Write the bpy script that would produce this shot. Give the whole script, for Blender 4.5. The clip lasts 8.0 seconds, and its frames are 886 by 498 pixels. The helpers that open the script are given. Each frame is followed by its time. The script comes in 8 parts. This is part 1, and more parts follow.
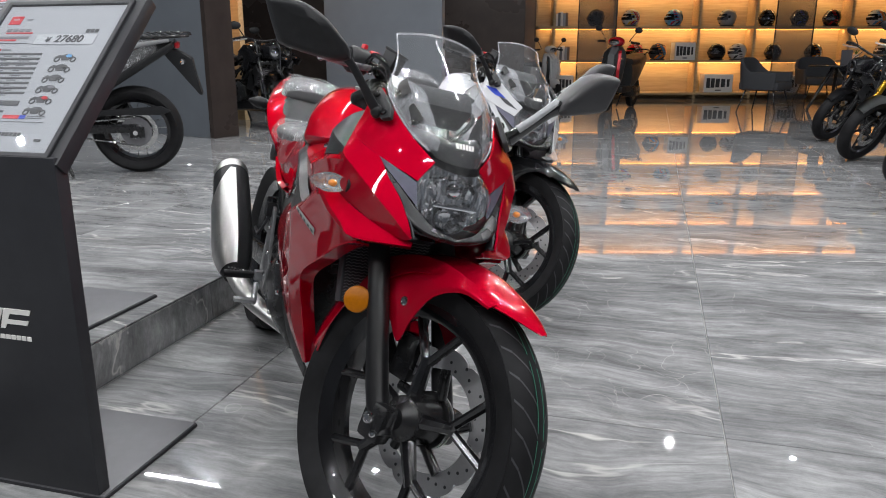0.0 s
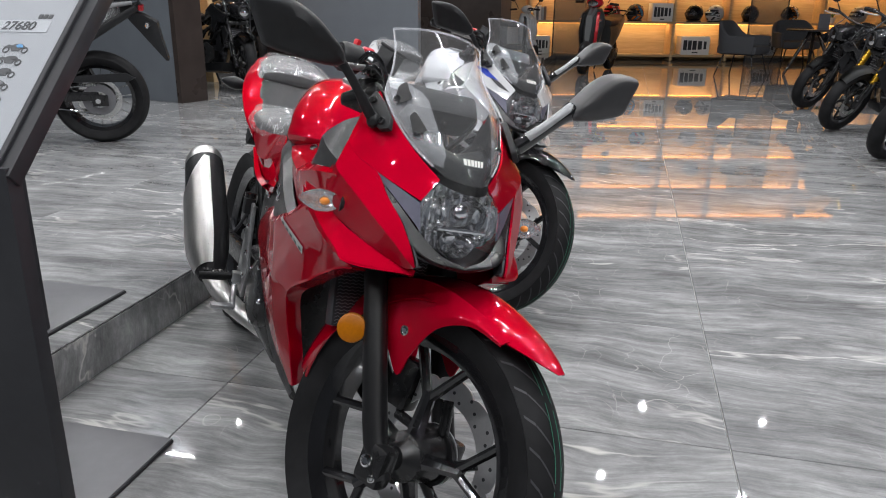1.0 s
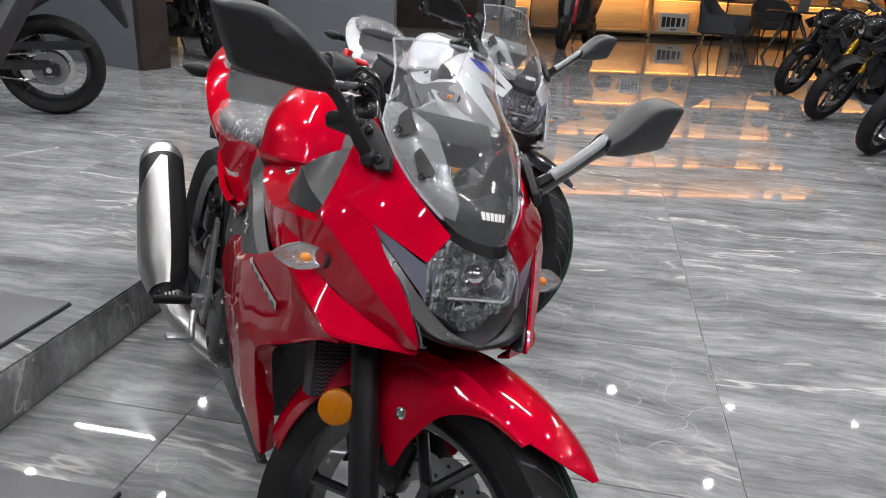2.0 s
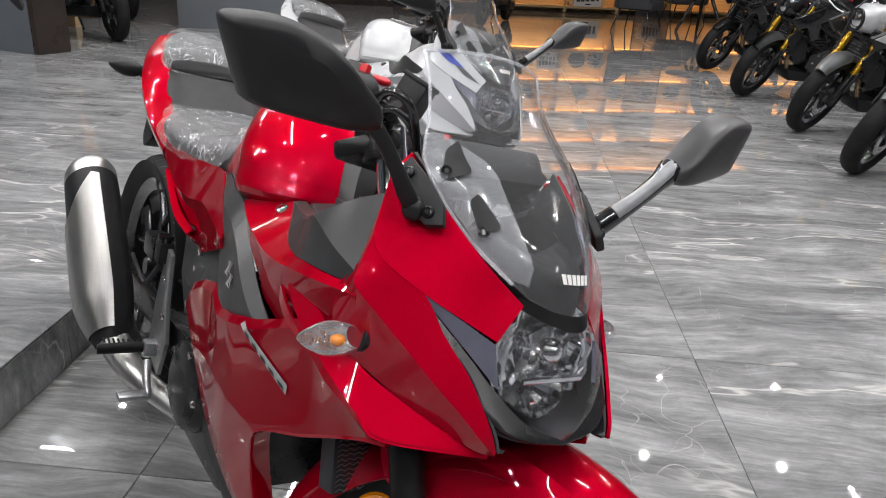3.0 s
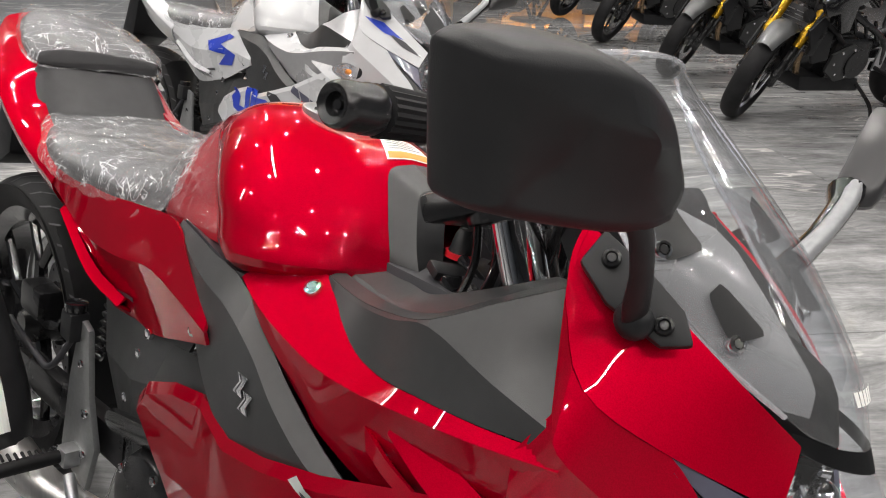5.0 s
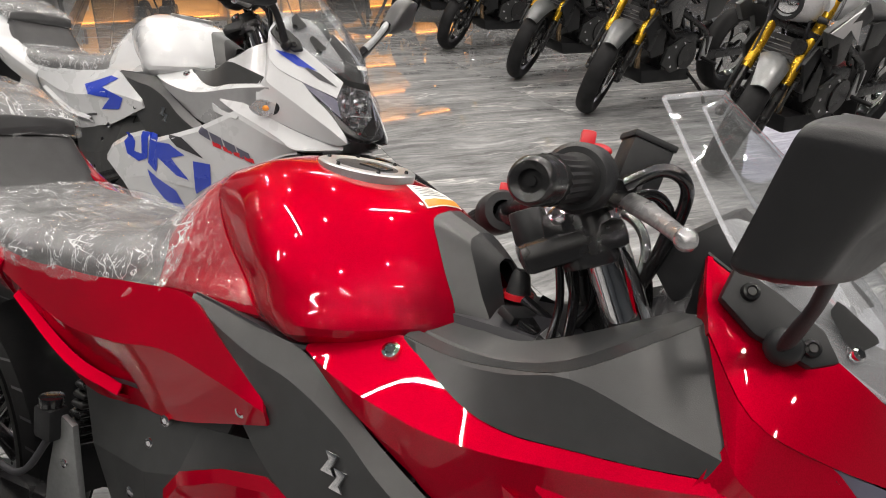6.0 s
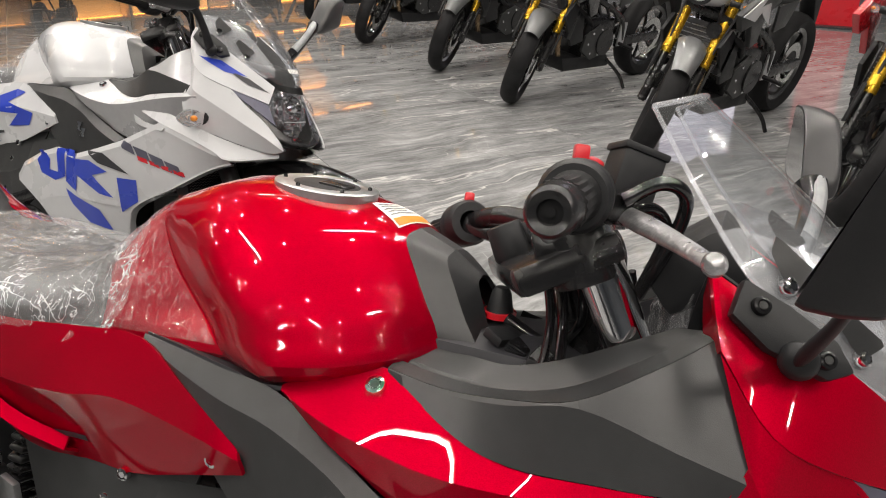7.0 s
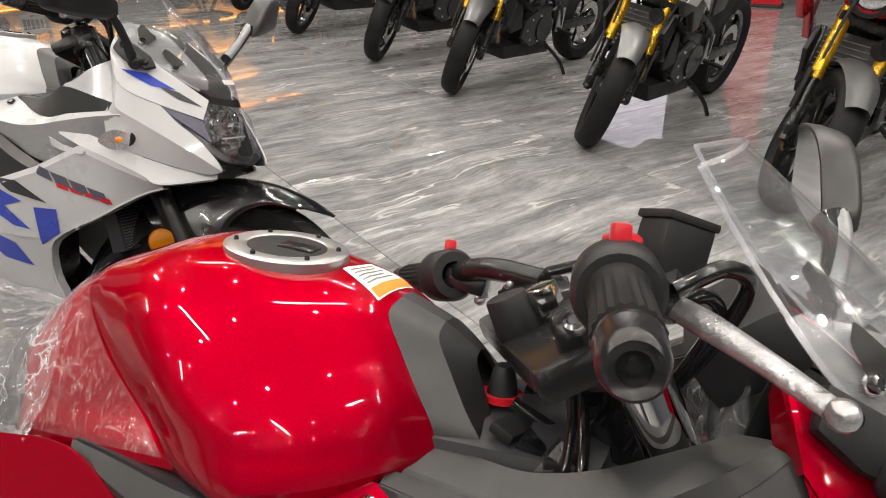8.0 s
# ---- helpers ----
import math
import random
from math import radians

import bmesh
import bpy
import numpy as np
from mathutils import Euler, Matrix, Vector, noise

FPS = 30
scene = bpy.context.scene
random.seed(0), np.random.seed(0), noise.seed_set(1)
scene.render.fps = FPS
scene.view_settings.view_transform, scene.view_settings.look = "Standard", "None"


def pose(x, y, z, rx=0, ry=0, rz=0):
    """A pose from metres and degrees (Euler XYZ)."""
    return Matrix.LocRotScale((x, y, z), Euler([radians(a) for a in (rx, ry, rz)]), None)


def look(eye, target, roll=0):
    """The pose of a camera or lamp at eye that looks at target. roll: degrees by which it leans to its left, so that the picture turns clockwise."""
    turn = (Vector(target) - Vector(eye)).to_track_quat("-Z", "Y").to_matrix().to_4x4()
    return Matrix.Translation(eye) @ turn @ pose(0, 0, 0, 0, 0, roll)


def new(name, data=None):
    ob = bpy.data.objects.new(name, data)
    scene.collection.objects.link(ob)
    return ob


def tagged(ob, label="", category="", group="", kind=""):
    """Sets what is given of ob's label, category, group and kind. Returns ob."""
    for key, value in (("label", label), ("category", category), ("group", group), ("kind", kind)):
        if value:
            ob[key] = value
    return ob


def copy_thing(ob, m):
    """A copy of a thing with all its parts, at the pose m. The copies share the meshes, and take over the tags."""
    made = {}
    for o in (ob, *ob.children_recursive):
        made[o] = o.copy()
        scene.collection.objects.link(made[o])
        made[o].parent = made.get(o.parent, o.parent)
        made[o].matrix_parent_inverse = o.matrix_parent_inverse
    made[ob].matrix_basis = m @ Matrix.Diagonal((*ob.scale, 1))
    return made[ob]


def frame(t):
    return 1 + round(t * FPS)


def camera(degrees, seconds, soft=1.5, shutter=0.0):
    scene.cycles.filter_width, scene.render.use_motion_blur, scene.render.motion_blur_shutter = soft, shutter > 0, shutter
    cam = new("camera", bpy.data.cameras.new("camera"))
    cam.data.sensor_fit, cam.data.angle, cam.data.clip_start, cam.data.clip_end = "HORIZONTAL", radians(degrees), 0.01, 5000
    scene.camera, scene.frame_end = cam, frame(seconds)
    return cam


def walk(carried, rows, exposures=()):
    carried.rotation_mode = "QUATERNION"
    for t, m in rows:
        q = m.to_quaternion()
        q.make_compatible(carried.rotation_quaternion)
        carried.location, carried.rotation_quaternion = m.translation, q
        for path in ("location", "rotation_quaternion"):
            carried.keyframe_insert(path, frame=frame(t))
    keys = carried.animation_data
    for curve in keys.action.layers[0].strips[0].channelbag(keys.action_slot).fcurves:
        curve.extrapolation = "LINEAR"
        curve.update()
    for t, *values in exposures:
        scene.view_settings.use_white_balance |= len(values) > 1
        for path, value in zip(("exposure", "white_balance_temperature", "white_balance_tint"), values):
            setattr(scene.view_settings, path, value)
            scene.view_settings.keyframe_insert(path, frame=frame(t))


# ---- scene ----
from mathutils.bvhtree import BVHTree

cam = camera(62.0, 8.0, 1.0)
PATH = [
    (0, (0.163, 0.133, 0.99), (-0.357, 1.994, 0.474), 0.0),
    (0.5, (0.118, 0.213, 1.032), (-0.363, 2.068, 0.46), 0.1),
    (1, (0.064, 0.277, 1.065), (-0.373, 2.126, 0.441), 0.7),
    (1.5, (0.012, 0.371, 1.091), (-0.389, 2.212, 0.422), 1.7),
    (1.7, (-0.011, 0.433, 1.106), (-0.395, 2.273, 0.422), 2.3),
    (2.8, (-0.221, 0.711, 1.136), (-0.385, 2.56, 0.39), 3.1),
    (3, (-0.262, 0.733, 1.138), (-0.376, 2.582, 0.384), 3.2),
    (3.5, (-0.353, 0.819, 1.126), (-0.368, 2.656, 0.335), 3.6),
    (4, (-0.423, 0.943, 1.12), (-0.37, 2.763, 0.291), 3.7),
    (4.5, (-0.47, 1.025, 1.122), (-0.321, 2.83, 0.273), 3.7),
    (5, (-0.537, 1.074, 1.124), (-0.239, 2.86, 0.274), 2.9),
    (5.2, (-0.578, 1.094, 1.132), (-0.206, 2.868, 0.288), 2.3),
    (6.3, (-0.757, 1.151, 1.157), (0.002, 2.811, 0.338), 0.7),
    (6.5, (-0.758, 1.156, 1.159), (0.027, 2.798, 0.33), 0.4),
    (7, (-0.759, 1.209, 1.162), (0.104, 2.808, 0.326), 0.1),
    (7.5, (-0.746, 1.296, 1.172), (0.183, 2.849, 0.319), -0.2),
    (8, (-0.726, 1.349, 1.182), (0.265, 2.85, 0.306), -0.4),
]
walk(cam, [(t, look(eye, target, roll)) for t, eye, target, roll in PATH],
     [(0, 0.0, 6250, 9), (3, 0.0, 6450, 10), (4, 0.04, 6600, 10), (5, 0.12, 6800, 10), (6.5, 0.12, 7050, 10), (8, 0.10, 7150, 10)])

# ---- light ----
world = bpy.data.worlds.new("hall_air")
scene.world = world
world.use_nodes = True
world.node_tree.nodes["Background"].inputs[0].default_value = (0.8, 0.86, 1.0, 1)
world.node_tree.nodes["Background"].inputs[1].default_value = 0.03
CEIL = 4.3
TUBE_W, SPOT_W, SHELF_W = 30.0, 13.0, 30.0


def lamp(name, kind, m, watts, colour, **more):
    data = bpy.data.lights.new(name, kind)
    data.energy, data.color = watts, colour
    if kind == "AREA":
        data.shape = more.get("shape", "RECTANGLE")
        data.size, data.size_y = more.get("size", 1.0), more.get("size_y", 0.1)
    ob = new(name, data)
    ob.matrix_world = m
    return ob


# ---- materials ----
def nodes_of(name):
    m = bpy.data.materials.new(name)
    m.use_nodes = True
    t = m.node_tree
    return m, t, t.nodes["Principled BSDF"]


def link(t, a, b):
    t.links.new(a, b)


def noise_node(t, scale, detail=4.0, rough=0.55, stretch=(1, 1, 1), coord="Object", offset=None):
    co = t.nodes.new("ShaderNodeTexCoord")
    mp = t.nodes.new("ShaderNodeMapping")
    mp.inputs["Scale"].default_value = stretch
    link(t, co.outputs[coord], mp.inputs["Vector"])
    if offset is not None:
        link(t, offset, mp.inputs["Location"])
    n = t.nodes.new("ShaderNodeTexNoise")
    n.inputs["Scale"].default_value, n.inputs["Detail"].default_value, n.inputs["Roughness"].default_value = scale, detail, rough
    link(t, mp.outputs[0], n.inputs["Vector"])
    return n.outputs["Fac"]


def ramp(t, fac, stops):
    r = t.nodes.new("ShaderNodeValToRGB")
    while len(r.color_ramp.elements) < len(stops):
        r.color_ramp.elements.new(0.5)
    for e, (p, c) in zip(r.color_ramp.elements, stops):
        e.position, e.color = p, (*c, 1) if len(c) == 3 else c
    link(t, fac, r.inputs[0])
    return r.outputs[0]


def bump(t, p, fac, strength=0.2, distance=0.002):
    b = t.nodes.new("ShaderNodeBump")
    b.inputs["Strength"].default_value, b.inputs["Distance"].default_value = strength, distance
    link(t, fac, b.inputs["Height"])
    link(t, b.outputs[0], p.inputs["Normal"])


def surface(name, colour, rough=0.5, metal=0.0, vary=0.15, scale=30.0, bumps=0.0, coat=0.0, spec=0.5, rvary=0.08, bscale=None, bdist=0.001):
    m, t, p = nodes_of(name)
    lo = tuple(c * (1 - vary) for c in colour)
    hi = tuple(min(1, c * (1 + vary)) for c in colour)
    f = noise_node(t, scale)
    link(t, ramp(t, f, [(0.3, lo), (0.7, hi)]), p.inputs["Base Color"])
    g = noise_node(t, scale * 0.23, 6)
    link(t, ramp(t, g, [(0.3, (max(0.02, rough - rvary),) * 3), (0.7, (min(1, rough + rvary),) * 3)]), p.inputs["Roughness"])
    p.inputs["Metallic"].default_value, p.inputs["Coat Weight"].default_value, p.inputs["Specular IOR Level"].default_value = metal, coat, spec
    p.inputs["Coat Roughness"].default_value = 0.03
    if bumps:
        bump(t, p, noise_node(t, bscale or scale * 8, 3), bumps, bdist)
    return m


def glow(name, colour, strength):
    m, t, p = nodes_of(name)
    p.inputs["Base Color"].default_value = (*colour, 1)
    p.inputs["Emission Color"].default_value = (*colour, 1)
    p.inputs["Emission Strength"].default_value = strength
    return m


def candy_paint(name, colour, deep):
    """Candy paint: a coloured metallic base under a clear glossy coat."""
    m, t, p = nodes_of(name)
    f = noise_node(t, 900, 2)
    link(t, ramp(t, f, [(0.35, deep), (0.65, colour)]), p.inputs["Base Color"])
    p.inputs["Metallic"].default_value, p.inputs["Roughness"].default_value = 0.52, 0.46
    p.inputs["Specular IOR Level"].default_value = 0.0
    p.inputs["Specular Tint"].default_value = (0.80, 0.005, 0.04, 1)
    p.inputs["Coat Weight"].default_value, p.inputs["Coat Roughness"].default_value = 1.0, 0.01
    p.inputs["Coat IOR"].default_value = 1.50
    bump(t, p, noise_node(t, 60, 2), 0.01, 0.001)
    return m


def marble(name, by_object):
    m, t, p = nodes_of(name)
    info = t.nodes.new("ShaderNodeObjectInfo" if by_object else "ShaderNodeNewGeometry")
    rnd = info.outputs["Random" if by_object else "Random Per Island"]
    mul = t.nodes.new("ShaderNodeMath")
    mul.operation = "MULTIPLY"
    mul.inputs[1].default_value = 37.0
    link(t, rnd, mul.inputs[0])
    cmb = t.nodes.new("ShaderNodeCombineXYZ")
    for k in range(3):
        link(t, mul.outputs[0], cmb.inputs[k])
    geo = t.nodes.new("ShaderNodeNewGeometry")
    add = t.nodes.new("ShaderNodeVectorMath")
    link(t, geo.outputs["Position"], add.inputs[0])
    link(t, cmb.outputs[0], add.inputs[1])
    # bend the streaks a little
    wn = t.nodes.new("ShaderNodeTexNoise")
    wn.inputs["Scale"].default_value, wn.inputs["Detail"].default_value = 1.3, 3
    link(t, add.outputs[0], wn.inputs["Vector"])
    sub = t.nodes.new("ShaderNodeVectorMath")
    sub.operation = "SCALE"
    sub.inputs["Scale"].default_value = 0.32
    link(t, wn.outputs["Color"], sub.inputs[0])
    warp = t.nodes.new("ShaderNodeVectorMath")
    link(t, add.outputs[0], warp.inputs[0])
    link(t, sub.outputs[0], warp.inputs[1])

    def tex(scale, stretch, detail, rough=0.6):
        mp = t.nodes.new("ShaderNodeMapping")
        mp.inputs["Scale"].default_value = stretch
        mp.inputs["Rotation"].default_value = (0, 0, radians(-7))
        link(t, warp.outputs[0], mp.inputs["Vector"])
        n = t.nodes.new("ShaderNodeTexNoise")
        n.inputs["Scale"].default_value, n.inputs["Detail"].default_value, n.inputs["Roughness"].default_value = scale, detail, rough
        link(t, mp.outputs[0], n.inputs["Vector"])
        return n.outputs["Fac"]

    broad = ramp(t, tex(2.6, (0.50, 2.7, 1), 11, 0.74), [(0.28, (0.115, 0.117, 0.121)), (0.43, (0.200, 0.202, 0.206)), (0.56, (0.290, 0.293, 0.296)), (0.74, (0.45, 0.455, 0.455))])
    cloud = ramp(t, tex(4.2, (0.8, 1.3, 1), 10, 0.72), [(0.32, (0.70,) * 3), (0.50, (1.0,) * 3), (0.70, (1.28,) * 3)])
    grain = ramp(t, tex(9.0, (0.36, 5.2, 1), 9, 0.76), [(0.30, (0.68,) * 3), (0.50, (0.97,) * 3), (0.72, (1.32, 1.32, 1.31))])
    gm = t.nodes.new("ShaderNodeMix")
    gm.data_type, gm.blend_type = "RGBA", "MULTIPLY"
    gm.inputs["Factor"].default_value = 1.0
    link(t, broad, gm.inputs[6])
    link(t, grain, gm.inputs[7])
    cm = t.nodes.new("ShaderNodeMix")
    cm.data_type, cm.blend_type = "RGBA", "MULTIPLY"
    cm.inputs["Factor"].default_value = 1.0
    link(t, gm.outputs[2], cm.inputs[6])
    link(t, cloud, cm.inputs[7])
    streak = cm.outputs[2]
    # thin pale veins
    vn = tex(1.5, (0.30, 1.5, 1), 5, 0.55)
    a = t.nodes.new("ShaderNodeMath")
    a.operation = "SUBTRACT"
    a.inputs[1].default_value = 0.5
    link(t, vn, a.inputs[0])
    b = t.nodes.new("ShaderNodeMath")
    b.operation = "ABSOLUTE"
    link(t, a.outputs[0], b.inputs[0])
    vein = ramp(t, b.outputs[0], [(0.0, (1, 1, 1)), (0.004, (0.65, 0.65, 0.65)), (0.009, (0, 0, 0))])
    big = t.nodes.new("ShaderNodeVectorMath")
    big.operation = "SCALE"
    big.inputs["Scale"].default_value = 1.0
    link(t, wn.outputs["Color"], big.inputs[0])
    bw = t.nodes.new("ShaderNodeVectorMath")
    link(t, warp.outputs[0], bw.inputs[0])
    link(t, big.outputs[0], bw.inputs[1])
    vo = t.nodes.new("ShaderNodeTexVoronoi")
    vo.feature = "DISTANCE_TO_EDGE"
    vo.inputs["Scale"].default_value = 6.5
    link(t, bw.outputs[0], vo.inputs["Vector"])
    crack = ramp(t, vo.outputs["Distance"], [(0.0, (0.70, 0.70, 0.70)), (0.005, (0.28, 0.28, 0.28)), (0.011, (0, 0, 0))])
    cgate = ramp(t, tex(1.7, (1, 1, 1), 4), [(0.53, (0, 0, 0)), (0.68, (0.8, 0.8, 0.8))])
    cx = t.nodes.new("ShaderNodeMath")
    cx.operation = "MULTIPLY"
    link(t, crack, cx.inputs[0])
    link(t, cgate, cx.inputs[1])
    gate = ramp(t, tex(1.1, (1, 1, 1), 3), [(0.44, (0, 0, 0)), (0.60, (0.70, 0.70, 0.70))])
    both = t.nodes.new("ShaderNodeMath")
    both.operation = "MULTIPLY"
    link(t, vein, both.inputs[0])
    link(t, gate, both.inputs[1])
    mix = t.nodes.new("ShaderNodeMix")
    mix.data_type = "RGBA"
    mx = t.nodes.new("ShaderNodeMath")
    mx.operation = "MAXIMUM"
    link(t, both.outputs[0], mx.inputs[0])
    link(t, cx.outputs[0], mx.inputs[1])
    link(t, mx.outputs[0], mix.inputs["Factor"])
    link(t, streak, mix.inputs[6])
    mix.inputs[7].default_value = (0.72, 0.70, 0.67, 1)
    link(t, mix.outputs[2], p.inputs["Base Color"])
    link(t, ramp(t, tex(3, (1, 1, 1), 4), [(0.3, (0.010,) * 3), (0.7, (0.035,) * 3)]), p.inputs["Roughness"])
    p.inputs["Specular IOR Level"].default_value = 0.5
    bump(t, p, tex(5.0, (1, 1, 1), 2), 0.007, 0.006)
    return m


def wood(name, dark, pale, stretch=(1, 14, 14)):
    m, t, p = nodes_of(name)
    f = noise_node(t, 2.2, 7, 0.6, stretch)
    link(t, ramp(t, f, [(0.3, dark), (0.7, pale)]), p.inputs["Base Color"])
    p.inputs["Roughness"].default_value = 0.45
    bump(t, p, f, 0.08, 0.002)
    return m


def clear(name, colour=(1, 1, 1), rough=0.0, alpha=0.12, ior=1.45):
    """Thin clear plastic: mostly let through, with a glossy skin."""
    m, t, p = nodes_of(name)
    out = t.nodes["Material Output"]
    tr = t.nodes.new("ShaderNodeBsdfTransparent")
    tr.inputs[0].default_value = (*colour, 1)
    p.inputs["Base Color"].default_value = (*colour, 1)
    p.inputs["Roughness"].default_value = rough
    mix = t.nodes.new("ShaderNodeMixShader")
    lw = t.nodes.new("ShaderNodeLayerWeight")
    lw.inputs["Blend"].default_value = 0.5
    pw = t.nodes.new("ShaderNodeMath")
    pw.operation = "POWER"
    pw.inputs[1].default_value = 3.5
    link(t, lw.outputs["Facing"], pw.inputs[0])
    fr = t.nodes.new("ShaderNodeMath")
    fr.operation = "MULTIPLY_ADD"
    fr.inputs[1].default_value, fr.inputs[2].default_value = 0.45, 0.035
    link(t, pw.outputs[0], fr.inputs[0])
    gl = t.nodes.new("ShaderNodeBsdfGlossy")
    gl.inputs["Roughness"].default_value = max(rough, 0.01)
    mix2 = t.nodes.new("ShaderNodeMixShader")
    mix.inputs[0].default_value = alpha
    link(t, tr.outputs[0], mix.inputs[1])
    link(t, p.outputs[0], mix.inputs[2])
    link(t, fr.outputs[0], mix2.inputs[0])
    link(t, mix.outputs[0], mix2.inputs[1])
    link(t, gl.outputs[0], mix2.inputs[2])
    link(t, mix2.outputs[0], out.inputs[0])
    return m


def wrap_film(name, crease_share=0.75, haze=0.13):
    """Packing film: clear, with sharp creases that are milky and catch the lamps; their white lines also paint in
    wrinkle highlights.
    """
    m, t, p = nodes_of(name)
    out = t.nodes["Material Output"]
    tr = t.nodes.new("ShaderNodeBsdfTransparent")
    co = t.nodes.new("ShaderNodeTexCoord")

    def crease(scale, stretch, width, warp):
        mp = t.nodes.new("ShaderNodeMapping")
        mp.inputs["Scale"].default_value = stretch
        mp.inputs["Rotation"].default_value = (0.3, 0.2, 0.7 * scale)
        link(t, co.outputs["Object"], mp.inputs["Vector"])
        n = t.nodes.new("ShaderNodeTexNoise")
        n.inputs["Scale"].default_value, n.inputs["Detail"].default_value, n.inputs["Roughness"].default_value, n.inputs["Distortion"].default_value = scale, 3.0, 0.55, warp
        link(t, mp.outputs[0], n.inputs["Vector"])
        a = t.nodes.new("ShaderNodeMath")
        a.operation = "SUBTRACT"
        a.inputs[1].default_value = 0.5
        link(t, n.outputs["Fac"], a.inputs[0])
        b = t.nodes.new("ShaderNodeMath")
        b.operation = "ABSOLUTE"
        link(t, a.outputs[0], b.inputs[0])
        return n.outputs["Fac"], ramp(t, b.outputs[0], [(0.0, (1, 1, 1)), (width * 0.32, (0.34,) * 3), (width, (0, 0, 0))])

    def most(a, b):
        k = t.nodes.new("ShaderNodeMath")
        k.operation = "MAXIMUM"
        link(t, a, k.inputs[0])
        link(t, b, k.inputs[1])
        return k.outputs[0]

    h1, c1 = crease(11.0, (1, 3.4, 1), 0.022, 0.5)
    h2, c2 = crease(27.0, (2.6, 0.7, 1), 0.034, 0.6)
    lines = most(c1, c2)
    patch = ramp(t, noise_node(t, 17, 4, 0.6), [(0.36, (0.08,) * 3), (0.56, (1.0,) * 3)])
    k = t.nodes.new("ShaderNodeMath")
    k.operation = "MULTIPLY"
    link(t, lines, k.inputs[0])
    link(t, patch, k.inputs[1])
    add = t.nodes.new("ShaderNodeMath")
    add.operation = "MULTIPLY_ADD"
    add.inputs[1].default_value, add.inputs[2].default_value = crease_share, haze
    add.use_clamp = True
    link(t, k.outputs[0], add.inputs[0])
    p.inputs["Base Color"].default_value = (0.80, 0.81, 0.83, 1)
    p.inputs["Roughness"].default_value = 0.12
    p.inputs["Specular IOR Level"].default_value = 0.8
    p.inputs["Coat Weight"].default_value = 1.0
    bump(t, p, most(h1, h2), 1.0, 0.020)
    mix = t.nodes.new("ShaderNodeMixShader")
    link(t, add.outputs[0], mix.inputs[0])
    link(t, tr.outputs[0], mix.inputs[1])
    link(t, p.outputs[0], mix.inputs[2])
    gl = t.nodes.new("ShaderNodeBsdfGlossy")
    gl.inputs["Roughness"].default_value = 0.10
    link(t, p.inputs["Normal"].links[0].from_socket, gl.inputs["Normal"])
    mix2 = t.nodes.new("ShaderNodeMixShader")
    mix2.inputs[0].default_value = 0.08
    link(t, mix.outputs[0], mix2.inputs[1])
    link(t, gl.outputs[0], mix2.inputs[2])
    link(t, mix2.outputs[0], out.inputs[0])
    return m


def brushed(name, colour, rough, stretch):
    """Brushed metal: fine scratches along one way."""
    m, t, p = nodes_of(name)
    f = noise_node(t, 6, 6, 0.7, stretch)
    link(t, ramp(t, f, [(0.3, tuple(c * 0.86 for c in colour)), (0.7, colour)]), p.inputs["Base Color"])
    link(t, ramp(t, f, [(0.3, (rough - 0.06,) * 3), (0.7, (rough + 0.06,) * 3)]), p.inputs["Roughness"])
    p.inputs["Metallic"].default_value = 1.0
    bump(t, p, f, 0.30, 0.0012)
    return m


RED = candy_paint("candy_red", (0.43, 0.0002, 0.018), (0.34, 0.0001, 0.012))
WHITE = surface("pearl_white", (0.52, 0.53, 0.545), 0.3, 0.0, 0.02, 40, coat=1.0)
SILVER = surface("silver_grey_paint", (0.36, 0.365, 0.375), 0.34, 0.3, 0.04, 60, coat=1.0)
BLUE = surface("blue_decal", (0.02, 0.05, 0.42), 0.3, 0.0, 0.05, 40, coat=0.6)
PLASTIC = surface("black_grained_plastic", (0.015, 0.0155, 0.017), 0.46, 0, 0.12, 60, 0.30, spec=0.30, bscale=1400, bdist=0.0004)
GREYPL = surface("dark_grey_plastic", (0.031, 0.032, 0.033), 0.38, 0, 0.10, 50, 0.25, bscale=1300, bdist=0.0004)
GLOSS = surface("gloss_black", (0.008, 0.008, 0.009), 0.16, 0, 0.2, 30, coat=0.7)
VENTG = surface("mid_grey_vent_plastic", (0.05, 0.051, 0.053), 0.42, 0, 0.10, 50, 0.2, bscale=900, bdist=0.0004)
# Left mirror shell: same black plastic, lightened to put in the ceiling sheen.
SHELLG = surface("sheen_grey_shell", (0.030, 0.030, 0.032), 0.40, 0, 0.12, 9, 0.05)
FORKB = surface("black_fork_paint", (0.008, 0.008, 0.009), 0.34, 0, 0.2, 30, spec=0.35)
BADGE = surface("pale_silver_badge", (0.46, 0.48, 0.47), 0.32, 0.3, 0.08, 60)
PEELED = surface("white_protective_film", (0.30, 0.31, 0.32), 0.32, 0.2, 0.15, 60, 0.2, bscale=90)
DARKPL = surface("charcoal_plastic", (0.020, 0.020, 0.022), 0.48, 0, 0.12, 50, 0.25, spec=0.4, bscale=1300, bdist=0.0004)
SATIN = surface("satin_black_metal", (0.012, 0.012, 0.013), 0.26, 0.0, 0.2, 40, 0.05)
RUBBER = surface("tyre_rubber", (0.012, 0.012, 0.013), 0.60, 0, 0.3, 18, 0.25, spec=0.16, bscale=500, bdist=0.0006)
BRUSHED = brushed("brushed_steel_shield", (0.84, 0.83, 0.81), 0.33, (4, 60, 4))
